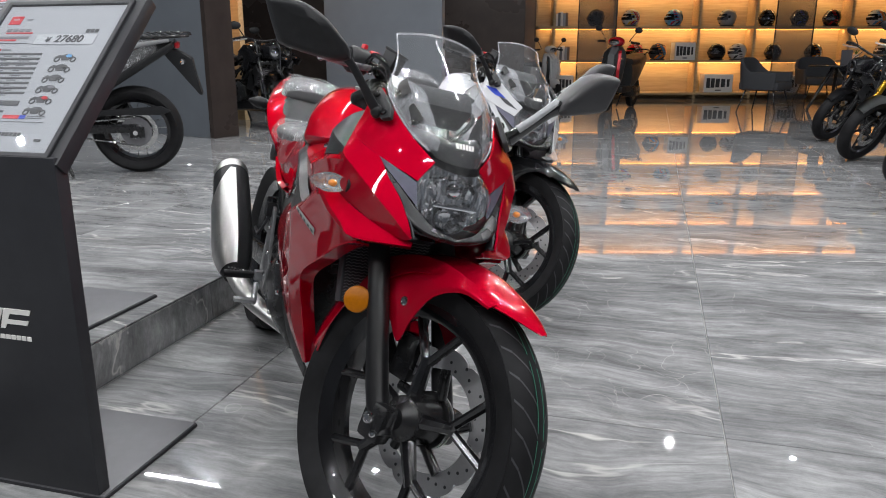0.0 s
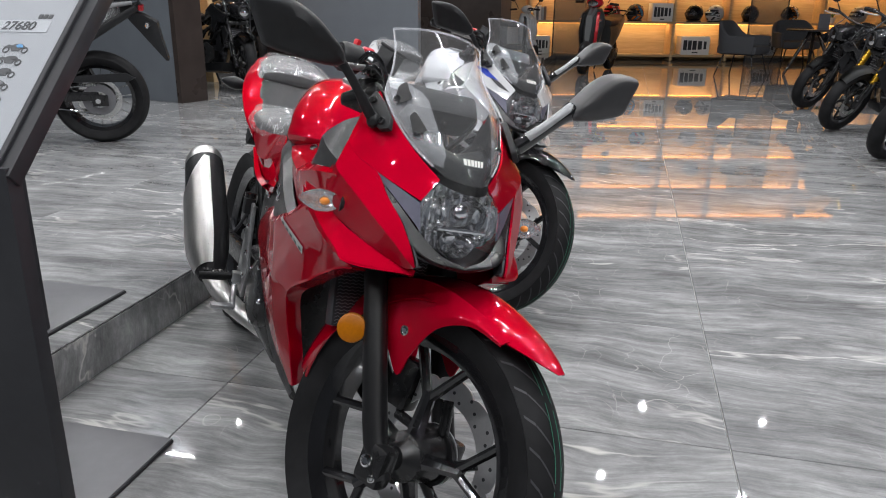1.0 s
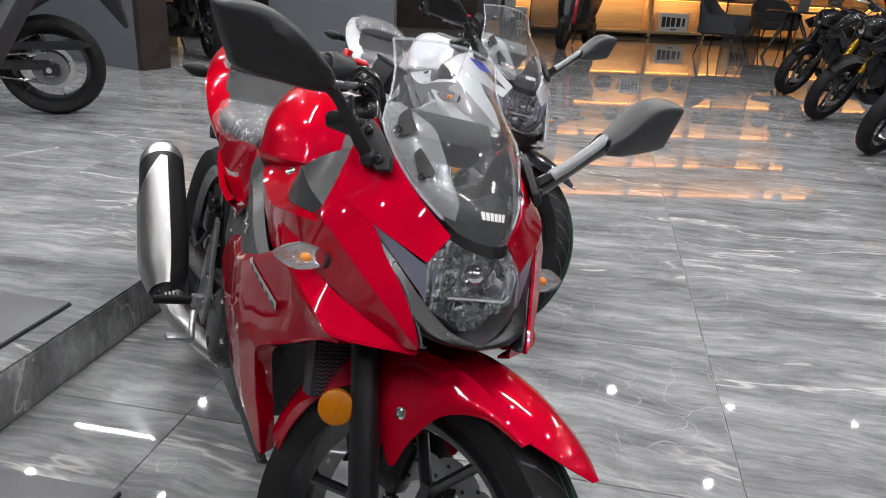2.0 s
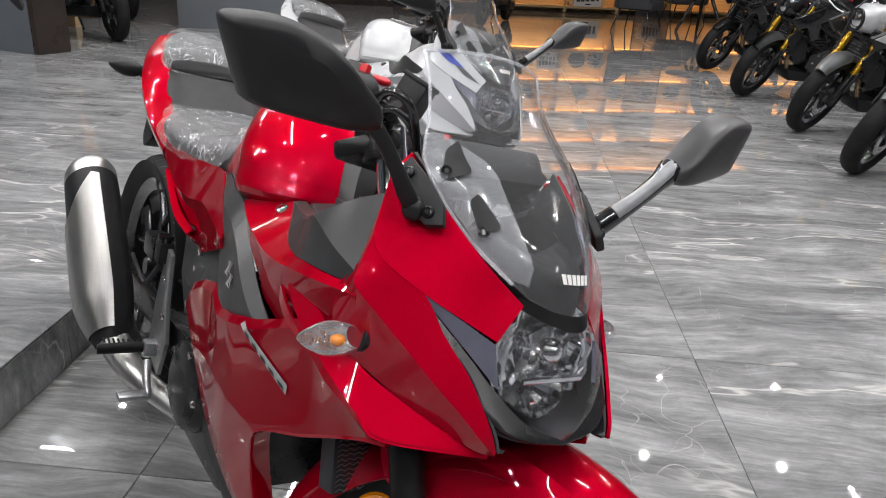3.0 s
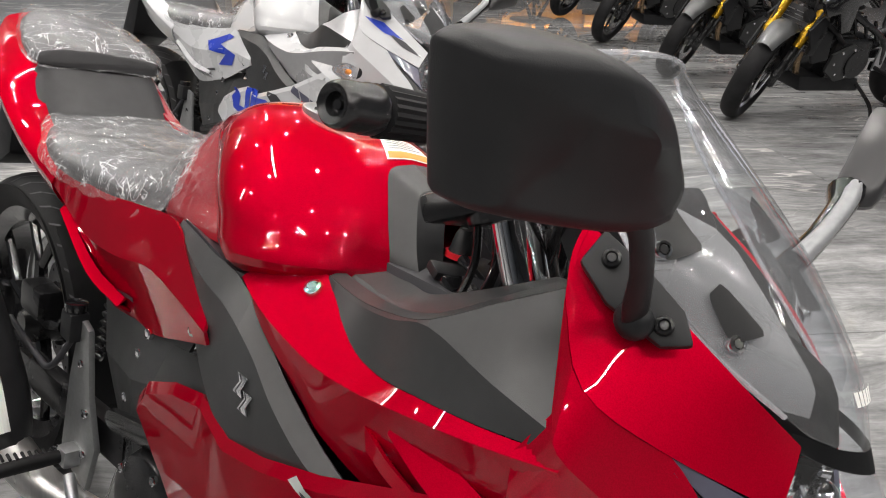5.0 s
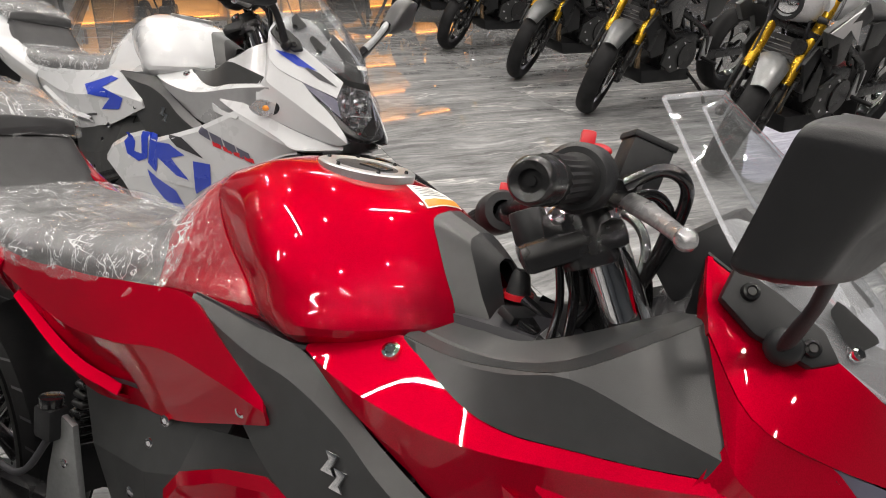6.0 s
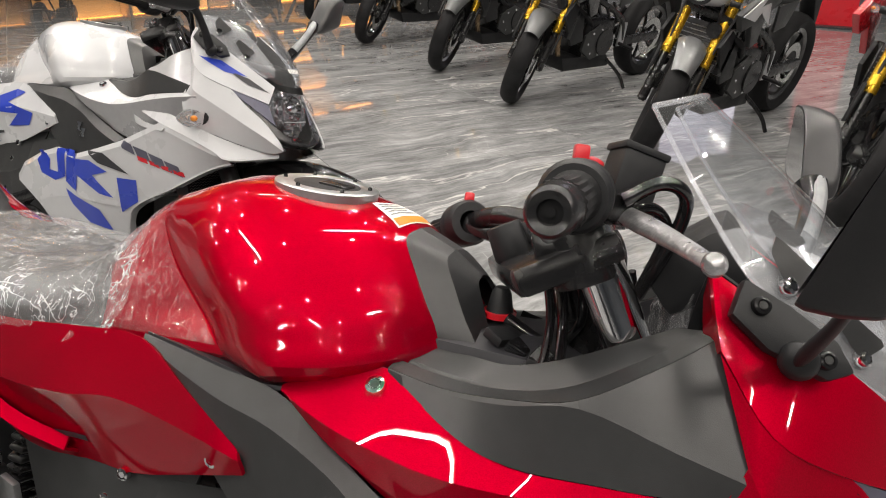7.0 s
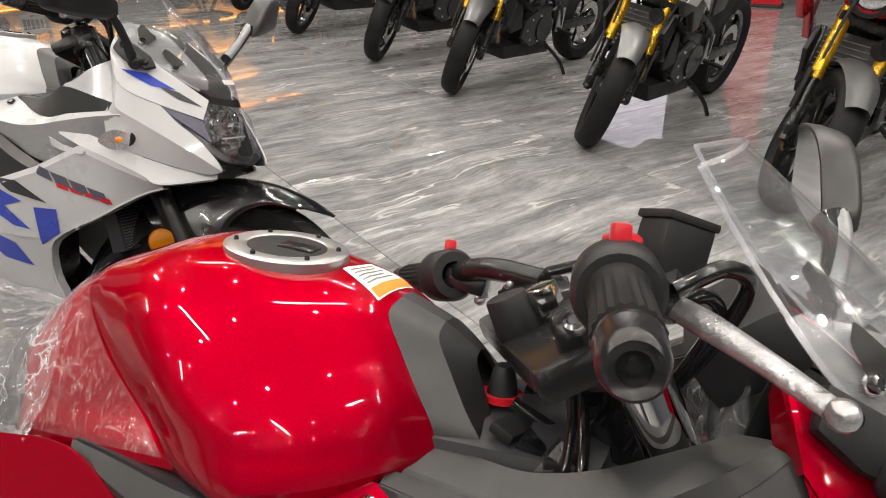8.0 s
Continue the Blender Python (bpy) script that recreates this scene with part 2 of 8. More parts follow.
POSTER = surface("satin_print_paper", (0.36, 0.37, 0.38), 0.5, 0, 0.02, 40, spec=0.2)
STRIP = surface("white_price_strip", (0.46, 0.47, 0.48), 0.5, 0, 0.02, 40, spec=0.2)
STEEL = surface("brushed_steel", (0.62, 0.62, 0.61), 0.24, 1.0, 0.06, 60)
ALU = surface("cast_aluminium", (0.50, 0.51, 0.52), 0.34, 0.9, 0.10, 50, 0.1)
CHROME = surface("chrome", (0.78, 0.78, 0.79), 0.08, 1.0, 0.03, 50, rvary=0.03)
MIRRORED = surface("silvered_reflector", (0.93, 0.94, 0.95), 0.20, 1.0, 0.05, 60, rvary=0.04)
SIGNAL = surface("signal_reflector", (0.74, 0.75, 0.76), 0.14, 0.75, 0.10, 60, 0.9, coat=0.5, bscale=120, bdist=0.004)
DISC = brushed("worn_brake_steel", (0.52, 0.52, 0.53), 0.42, (30, 30, 30))
SEAT = surface("black_seat_vinyl", (0.025, 0.025, 0.027), 0.5, 0, 0.15, 30, 0.3, bscale=700, bdist=0.0008)
GOLD = surface("gold_fork", (0.62, 0.36, 0.03), 0.26, 0.75, 0.06, 40)
GUARDG = surface("satin_grey_mudguard", (0.20, 0.205, 0.21), 0.38, 0.4, 0.08, 200, coat=0.5)
LEVERF = surface("silver_lever_in_film", (0.40, 0.40, 0.41), 0.27, 0.75, 0.30, 70, 0.7, coat=0.7, bscale=170, bdist=0.002)
AMBER = surface("amber_reflector", (0.38, 0.12, 0.0), 0.35, 0, 0.10, 200, 0.3, spec=0.25, bscale=500)
ORANGE = surface("amber_bulb", (0.85, 0.28, 0.03), 0.3, 0, 0.1, 60)
REDPL = surface("red_plastic", (0.55, 0.01, 0.02), 0.3, 0, 0.05, 40, coat=0.5)
PAPER = surface("white_label", (0.78, 0.77, 0.74), 0.5, 0, 0.03, 40)
INK = surface("dark_ink", (0.03, 0.03, 0.035), 0.5, 0, 0.05, 40)
GREEN = surface("green_tyre_line", (0.02, 0.16, 0.10), 0.6, 0, 0.1, 60)
SCREEN = clear("clear_windscreen", (0.95, 0.96, 0.97), 0.0, 0.025)
FROST = clear("frosted_screen_edge", (0.84, 0.85, 0.88), 0.2, 0.24)
LENS = clear("clear_lamp_lens", (0.97, 0.98, 1.0), 0.0, 0.02)
FILM = wrap_film("packing_film")
CLING = wrap_film("clinging_film", 0.30, 0.06)
SMOKE = surface("dark_violet_trim", (0.10, 0.10, 0.14), 0.35, 0.2, 0.1, 40, coat=0.4)
WALLP = surface("blue_grey_wall_paint", (0.105, 0.118, 0.135), 0.55, 0, 0.06, 3, 0.05)
WALLB = surface("brown_bronze_panel", (0.17, 0.12, 0.09), 0.4, 0.1, 0.1, 3, 0.05)
DARKP = surface("dark_ceiling_paint", (0.035, 0.036, 0.04), 0.8, 0, 0.1, 3)
STANDP = surface("black_powder_coat", (0.027, 0.028, 0.032), 0.40, 0.0, 0.1, 20, 0.1, spec=0.30, bscale=900, bdist=0.0003)
STANDG = surface("grey_powder_coat", (0.15, 0.15, 0.16), 0.4, 0.1, 0.06, 20, 0.1, bscale=900, bdist=0.0003)
OAK = wood("oak_veneer", (0.45, 0.31, 0.155), (0.60, 0.44, 0.245))
BRONZE = surface("dark_bronze_cladding", (0.045, 0.034, 0.030), 0.3, 0.3, 0.2, 4, spec=0.4)
GROUT = surface("pale_grout", (0.62, 0.61, 0.59), 0.7, 0, 0.06, 40)
MARBLE_T = marble("grey_marble_tile", True)
MARBLE_S = marble("grey_marble_rest", False)
LED = glow("warm_led_strip", (1.0, 0.42, 0.08), 5.0)
TUBE = glow("white_tube_light", (1.0, 0.97, 0.93), 14.0)
FABRIC = surface("grey_felt_fabric", (0.06, 0.062, 0.068), 0.9, 0, 0.2, 300, 0.3, bscale=900)
LILAC = glow("pale_light_box", (0.80, 0.80, 1.0), 1.1)


# ---- mesh helpers ----
def part(name, bm, material, parent=None, label="", smooth=None, m=None):
    """Link a bmesh as one mesh object under parent. smooth: the angle under which edges shade smooth."""
    me = bpy.data.meshes.new(name)
    bmesh.ops.recalc_face_normals(bm, faces=bm.faces)
    if smooth is not None:
        for f in bm.faces:
            f.smooth = True
        lim = radians(smooth)
        for e in bm.edges:
            if len(e.link_faces) != 2 or e.calc_face_angle(0) > lim:
                e.smooth = False
    bm.to_mesh(me)
    bm.free()
    for x in material if isinstance(material, (list, tuple)) else [material]:
        me.materials.append(x)
    ob = new(name, me)
    if parent is not None:
        ob.parent = parent
    if m is not None:
        ob.matrix_basis = m
    if label:
        ob["label"] = label
    return ob


def thing(name, m, label, category, group="", kind=""):
    ob = new(name)
    ob.matrix_basis = m
    return tagged(ob, label, category, group, kind)


def bevelled(bm, width, angle=25, segments=2):
    if width > 0:
        es = [e for e in bm.edges if len(e.link_faces) == 2 and e.calc_face_angle(0) > radians(angle)]
        bmesh.ops.bevel(bm, geom=es, offset=width, segments=segments, profile=0.6, affect="EDGES", clamp_overlap=True)
    return bm


def box(size, at=(0, 0, 0), bev=0.0, bm=None, turn=None):
    own = bmesh.new()
    bmesh.ops.create_cube(own, size=1, matrix=Matrix.Diagonal((*size, 1)))
    bevelled(own, bev)
    m = Matrix.Translation(at)
    if turn is not None:
        m = m @ Euler([radians(a) for a in turn]).to_matrix().to_4x4()
    own.transform(m)
    return merge(bm, own)


def merge(bm, own):
    if bm is None:
        return own
    me = bpy.data.meshes.new("tmp")
    own.to_mesh(me)
    own.free()
    bm.from_mesh(me)
    bpy.data.meshes.remove(me)
    return bm


def frame_of(way):
    return Vector(way).normalized().to_track_quat("Z", "Y").to_matrix()


def rod(a, b, r, r2=None, seg=16, bev=0.0, bm=None):
    """A round bar from a to b."""
    a, b = Vector(a), Vector(b)
    own = bmesh.new()
    d = (b - a).length
    bmesh.ops.create_cone(own, cap_ends=True, segments=seg, radius1=r, radius2=r if r2 is None else r2, depth=d)
    bevelled(own, bev, 60)
    own.transform(Matrix.Translation((a + b) / 2) @ frame_of(b - a).to_4x4())
    return merge(bm, own)


def ball(at, r, scale=(1, 1, 1), seg=16, bm=None):
    own = bmesh.new()
    bmesh.ops.create_uvsphere(own, u_segments=seg, v_segments=seg // 2, radius=r)
    own.transform(Matrix.Translation(at) @ Matrix.Diagonal((*scale, 1)))
    return merge(bm, own)


def spline(pts, n=8):
    """Catmull-Rom points through pts."""
    p = [Vector(q) for q in pts]
    p = [2 * p[0] - p[1]] + p + [2 * p[-1] - p[-2]]
    out = []
    for i in range(1, len(p) - 2):
        for k in range(n):
            u = k / n
            a, b, c, d = p[i - 1], p[i], p[i + 1], p[i + 2]
            out.append(0.5 * (2 * b + (c - a) * u + (2 * a - 5 * b + 4 * c - d) * u * u + (3 * b - a - 3 * c + d) * u ** 3))
    out.append(p[-2])
    return out


def hose(pts, r, seg=10, n=6, bm=None, ends=True, flat=1.0):
    """A bent tube through pts; r may be a number or one for each of pts."""
    q = spline(pts, n) if n > 1 else [Vector(v) for v in pts]
    rs = [r] * len(q) if not isinstance(r, (list, tuple)) else [float(np.interp(i / (len(q) - 1) * (len(r) - 1), range(len(r)), r)) for i in range(len(q))]
    own = bm or bmesh.new()
    rings, up = [], None
    for i, c in enumerate(q):
        w = (q[min(i + 1, len(q) - 1)] - q[max(i - 1, 0)]).normalized()
        if up is None:
            up = w.orthogonal().normalized()
        up = (up - w * up.dot(w)).normalized()
        side = w.cross(up)
        rings.append([own.verts.new(c + rs[i] * (math.cos(2 * math.pi * k / seg) * up + flat * math.sin(2 * math.pi * k / seg) * side)) for k in range(seg)])
    for a, b in zip(rings, rings[1:]):
        for k in range(seg):
            own.faces.new((a[k], a[(k + 1) % seg], b[(k + 1) % seg], b[k]))
    if ends:
        own.faces.new(rings[0][::-1])
        own.faces.new(rings[-1])
    return own


def turned(profile, seg=48, bm=None, axis="Y", arc=360.0, start=0.0):
    """A lathed body: profile of (radius, along) pairs round the axis."""
    own = bmesh.new()
    full = arc >= 360
    n = seg if full else seg + 1
    rings = []
    for k in range(n):
        a = radians(start + arc * k / seg)
        rings.append([own.verts.new((r * math.cos(a), h, r * math.sin(a))) for r, h in profile])
    for k in range(seg):
        a, b = rings[k], rings[(k + 1) % n]
        for i in range(len(profile) - 1):
            own.faces.new((a[i], a[i + 1], b[i + 1], b[i]))
    bmesh.ops.remove_doubles(own, verts=own.verts, dist=1e-6)
    if axis == "Z":
        own.transform(Matrix.Rotation(radians(90), 4, "X"))
    if axis == "X":
        own.transform(Matrix.Rotation(radians(-90), 4, "Z"))
    return merge(bm, own)


def sheet(rows, bm=None, close=False):
    """A quad sheet through rows of points (all rows equally long)."""
    own = bm or bmesh.new()
    g = [[own.verts.new(p) for p in row] for row in rows]
    for a, b in zip(g, g[1:]):
        for i in range(len(a) - (0 if close else 1)):
            k = (i + 1) % len(a)
            own.faces.new((a[i], a[k], b[k], b[i]))
    return own


def smooth_sheet(rows, n=5, sharp=()):
    """Rows of control points made dense by splines both ways."""
    dense = [spline(r, n) for r in rows]
    cols = [spline(c, n) for c in zip(*dense)]
    return [list(r) for r in zip(*cols)]


def prism(outline, depth, at=(0, 0, 0), bev=0.0, bm=None, m=None):
    """A plate: outline of (x, z) pairs, thickness depth along y, centred."""
    own = bmesh.new()
    f = own.faces.new([own.verts.new((x, -depth / 2, z)) for x, z in outline])
    r = bmesh.ops.extrude_face_region(own, geom=[f])
    bmesh.ops.translate(own, vec=(0, depth, 0), verts=[v for v in r["geom"] if isinstance(v, bmesh.types.BMVert)])
    bevelled(own, bev)
    own.transform((m or Matrix.Identity(4)))
    own.transform(Matrix.Translation(at))
    return merge(bm, own)


def mirrored(bm):
    own = bm.copy()
    own.transform(Matrix.Diagonal((1, -1, 1, 1)))
    bmesh.ops.reverse_faces(own, faces=own.faces)
    return own


# ---- floor, platform, walls ----
TX, TY, GAP = 1.41, 0.756, 0.003
JX, JY = 0.41, 2.031
EDGE, PLAT = -1.40, 0.15
floor = part("floor", box((30, 40, 0.1), (0, 6, -0.056)), GROUT)
tagged(floor, "polished grey marble tile floor with thin pale joints", "floor", kind="structure")
platform = part("platform", box((13, 33, PLAT - 0.006), (EDGE - 6.5 - 0.01, 8, (PLAT - 0.006) / 2), 0.0), GROUT)
tagged(platform, "low display platform clad in grey marble tiles", "platform", kind="structure")


def tile_mesh(w, d, h):
    bm = box((w - GAP, d - GAP, h), (0, 0, -h / 2))
    bevelled(bm, 0.0012, 25, 1)
    me = bpy.data.meshes.new("tile")
    bm.to_mesh(me)
    bm.free()
    me.materials.append(MARBLE_T)
    return me


def paint(ob, colour_material):
    ob.data.materials.append(colour_material)
    return ob


# ---- partition walls and ceiling ----
def wall(name, a, b, thickness, height, material, label, base=0.0):
    """An upright wall whose front face runs from a to b (plan), its depth behind the line."""
    a, b = Vector((*a, 0)), Vector((*b, 0))
    d = b - a
    bm = box((d.length, thickness, height), (d.length / 2, thickness / 2, height / 2), 0.004)
    m = Matrix.Translation((a.x, a.y, base)) @ Matrix.Rotation(math.atan2(d.y, d.x), 4, "Z")
    return tagged(part(name, bm, material, m=m), label, "wall", kind="structure")


wall("wall_partition", (-8.6, 8.05), (-4.05, 6.68), 0.33, CEIL - PLAT, WALLP, "blue-grey painted partition wall standing on the platform", PLAT)
wall("wall_panel", (-3.94, 9.2), (-2.45, 9.45), 0.3, CEIL - PLAT, WALLP, "blue-grey painted wall panel on the platform", PLAT)
wall("wall_back", (-9.5, 12.2), (-2.2, 14.2), 0.2, CEIL, BRONZE, "dark brown bronze panelled back wall")
wall("wall_brown", (-3.3, 16.6), (-2.15, 17.0), 0.3, CEIL, WALLB, "brown bronze wall panel beside the shelves")
wall("wall_end_panel", (-4.045, 6.675), (-3.95, 6.99), 0.06, CEIL - PLAT, BRONZE, "dark bronze end panel of the partition wall", PLAT)
wall("wall_recess_wood", (-5.30, 8.75), (-4.82, 8.61), 0.08, CEIL - PLAT, OAK, "warmly lit oak veneered panel in the recess", PLAT)
# Added strip and lamp: no source known, they only warm the recess wood.
strip = part("light_strip", box((0.02, 0.02, 2.6)), LED, m=pose(-4.66, 8.05, 2.6))
tagged(strip, "warm vertical light strip added to light the recess wood", "light strip", kind="structure")
lamp("recess_lamp", "AREA", pose(-4.70, 8.08, 2.6, 90, 0, 15), 9.0, (1.0, 0.48, 0.14), size=0.03, size_y=2.6)
wall("wall_west", (-9.3, -6), (-9.3, 14), 0.2, CEIL, WALLP, "plain grey side wall")
wall("wall_south", (10, -6), (-10, -6), 0.2, CEIL, WALLP, "plain grey wall")
wall("wall_east", (8.2, 24), (8.2, -6), 0.2, CEIL, WALLP, "plain grey wall")
ceiling = part("ceiling", box((30, 40, 0.2), (0, 8, CEIL + 0.12)), DARKP)
tagged(ceiling, "dark painted showroom ceiling", "ceiling", kind="structure")


# ---- the sports bikes ----
LEAN, STEER = 13.5, 25.0
AXLE_F, AXLE_R = Vector((-0.036, 0, 0.302)), Vector((-1.466, 0.02, 0.308))
HEAD, RAKE = Vector((-0.07, 0, 0.3)), Vector((-0.432, 0, 0.902)).normalized()
STEERED = Matrix.Translation(HEAD) @ Matrix.Rotation(radians(STEER), 4, RAKE) @ Matrix.Translation(-HEAD)


def evenly(pts, n):
    """Points on the straight lines through pts."""
    return [a.lerp(b, k / n) for a, b in zip(pts, pts[1:]) for k in range(n)] + [pts[-1]]


def grid_of(rows, n=4, across=True):
    """across: splines both ways; False: along the rows alone; None: flat facets."""
    if across is None:
        return [list(r) for r in zip(*[evenly(c, n) for c in zip(*[evenly(r, n) for r in rows])])]
    return smooth_sheet(rows, n) if across else [spline(r, n) for r in rows]


def right(rows):
    return [[Vector((x, -w, z)) for x, w, z in r] for r in rows]


def skin(g, depth):
    bm = sheet(g)
    bmesh.ops.remove_doubles(bm, verts=bm.verts, dist=2e-4)
    bmesh.ops.dissolve_degenerate(bm, edges=bm.edges, dist=1e-4)
    bmesh.ops.recalc_face_normals(bm, faces=bm.faces)
    mid = sum((v.co for v in bm.verts), Vector()) / len(bm.verts)
    out = sum((f.normal * f.calc_area() for f in bm.faces), Vector())
    if out.y * (1 if mid.y > 0 else -1) < 0:
        bmesh.ops.reverse_faces(bm, faces=bm.faces)
    bm.normal_update()
    # give the panel a rolled rim: the inner skin lies deeper along the vertex normals
    inner = {v: bm.verts.new(v.co - v.normal * depth) for v in list(bm.verts)}
    rim = [e for e in bm.edges if len(e.link_faces) == 1]
    for f in list(bm.faces):
        bm.faces.new([inner[v] for v in reversed(f.verts)])
    for e in rim:
        a, b = e.verts
        try:
            bm.faces.new((a, b, inner[b], inner[a]))
        except ValueError:
            pass
    return bm


def panel(name, rows, mat, bike, n=4, depth=0.004, across=True, both=True, label="", smooth=34, m=None):
    """A fairing panel for the right side from rows of (ahead, outward, up), and its twin on the left."""
    g = grid_of(right(rows), n, across)
    bm = skin(g, depth)
    twin = mirrored(bm)
    a = part(name, bm, mat, bike, label, smooth, m)
    if both:
        part(name, twin, mat, bike, label, smooth, m)
    else:
        twin.free()
    return a, g


def at_uv(g, u, v):
    """A point of a dense sheet at u along, v across, each 0 to 1, and the sheet's normal there."""
    r, c = len(g) - 1, len(g[0]) - 1
    a, b = min(int(v * r), r - 1), min(int(u * c), c - 1)
    fv, fu = v * r - a, u * c - b
    p = g[a][b].lerp(g[a][b + 1], fu).lerp(g[a + 1][b].lerp(g[a + 1][b + 1], fu), fv)
    n = (g[a][b + 1] - g[a][b]).cross(g[a + 1][b] - g[a][b])
    return p, n.normalized() if n.length > 1e-9 else Vector((0, -1, 0))


def decal(name, g, polys, mat, host, off=0.0012, both=False):
    """Flat graphics laid on a sheet: polygons of (u, v), each a piece of its own."""
    if len(polys) > 1:
        return [decal(name, g, [q], mat, host, off, both) for q in polys][0]
    bm = bmesh.new()
    for poly in polys:
        bm.faces.new([bm.verts.new((min(max(u, 0), 1), min(max(v, 0), 1), 0)) for u, v in poly])
    # cut finely, so that the graphic follows the curve of its sheet
    for axis in ((1, 0, 0), (0, 1, 0)):
        for k in range(1, 20):
            bmesh.ops.bisect_plane(bm, geom=bm.verts[:] + bm.edges[:] + bm.faces[:], plane_co=Vector(axis) * (k / 20), plane_no=axis)
    bmesh.ops.triangulate(bm, faces=bm.faces[:])
    for q in bm.verts:
        p, nn = at_uv(g, q.co.x, q.co.y)
        nn = nn if nn.y * (1 if p.y > 0 else -1) > 0 else -nn
        q.co = p + nn * off
    if both:
        own = mirrored(bm)
        part(name, own, mat, host)
    return part(name, bm, mat, host)


def tree_of(*grids):
    """A search tree over dense sheets, to lay graphics on."""
    vs, fs = [], []
    for g in grids:
        base, w = len(vs), len(g[0])
        vs += [p for r in g for p in r]
        fs += [(base + i * w + k, base + i * w + k + 1, base + (i + 1) * w + k + 1, base + (i + 1) * w + k) for i in range(len(g) - 1) for k in range(w - 1)]
    return BVHTree.FromPolygons(vs, fs)


def drape(name, tree, outline, mat, host, off=0.0016):
    """A flat graphic of (ahead, up) corners, laid from the right onto the bodywork."""
    bm = bmesh.new()
    bm.faces.new([bm.verts.new((x, 0, z)) for x, z in outline])
    for axis in ((1, 0, 0), (0, 0, 1)):
        lo = min(v.co.dot(Vector(axis)) for v in bm.verts)
        hi = max(v.co.dot(Vector(axis)) for v in bm.verts)
        n = max(2, int((hi - lo) / 0.012))
        for k in range(1, n):
            bmesh.ops.bisect_plane(bm, geom=bm.verts[:] + bm.edges[:] + bm.faces[:], plane_co=Vector(axis) * (lo + (hi - lo) * k / n), plane_no=axis)
    bmesh.ops.triangulate(bm, faces=bm.faces[:])
    y = -0.19
    for v in bm.verts:
        place = tree.ray_cast(Vector((v.co.x, -0.6, v.co.z)), Vector((0, 1, 0)))[0]
        y = place.y if place is not None else y
        v.co.y = y - off
    return part(name, bm, mat, host, smooth=60)


def hull(sections, n=4, caps=True, breaks=()):
    """A closed body from sections (x, [(out, up) from the top middle down to the bottom]); both sides alike."""
    rows = []
    for x, half in sections:
        x = x if isinstance(x, (list, tuple)) else [x] * len(half)
        loop = [Vector((a, -w, z)) for a, (w, z) in zip(x, half)] + [Vector((a, w, z)) for a, (w, z) in list(zip(x, half))[::-1]]
        rows.append(loop)
    dense = []
    for r in rows:
        dense.append(spline(r, n))
    cuts = [0, *breaks, len(rows)]
    cols = [[q for a, b in zip(cuts, cuts[1:]) for q in spline(c[a:b], n)] for c in zip(*dense)]
    g = [list(r) for r in zip(*cols)]
    bm = sheet(g, close=True)
    if caps:
        vs = list(bm.verts)
        w = len(g[0])
        bm.verts.ensure_lookup_table()
        bm.faces.new([bm.verts[i] for i in range(w)][::-1])
        bm.faces.new([bm.verts[i] for i in range(len(vs) - w, len(vs))])
    bmesh.ops.remove_doubles(bm, verts=bm.verts, dist=2e-4)
    return bm, g


def bolt(at, way, r, bike, mat=CHROME, name="bolt"):
    at, way = Vector(at), Vector(way).normalized()
    bm = turned([(0, 0.004), (r * 0.45, 0.004), (r * 0.5, 0.0015), (r * 0.6, 0.0045), (r * 0.9, 0.0035), (r, 0.001), (r, -0.003), (0, -0.003)], 14, axis="Z")
    bm.transform(Matrix.Translation(at) @ frame_of(way).to_4x4())
    return part(name, bm, mat, bike, smooth=40)


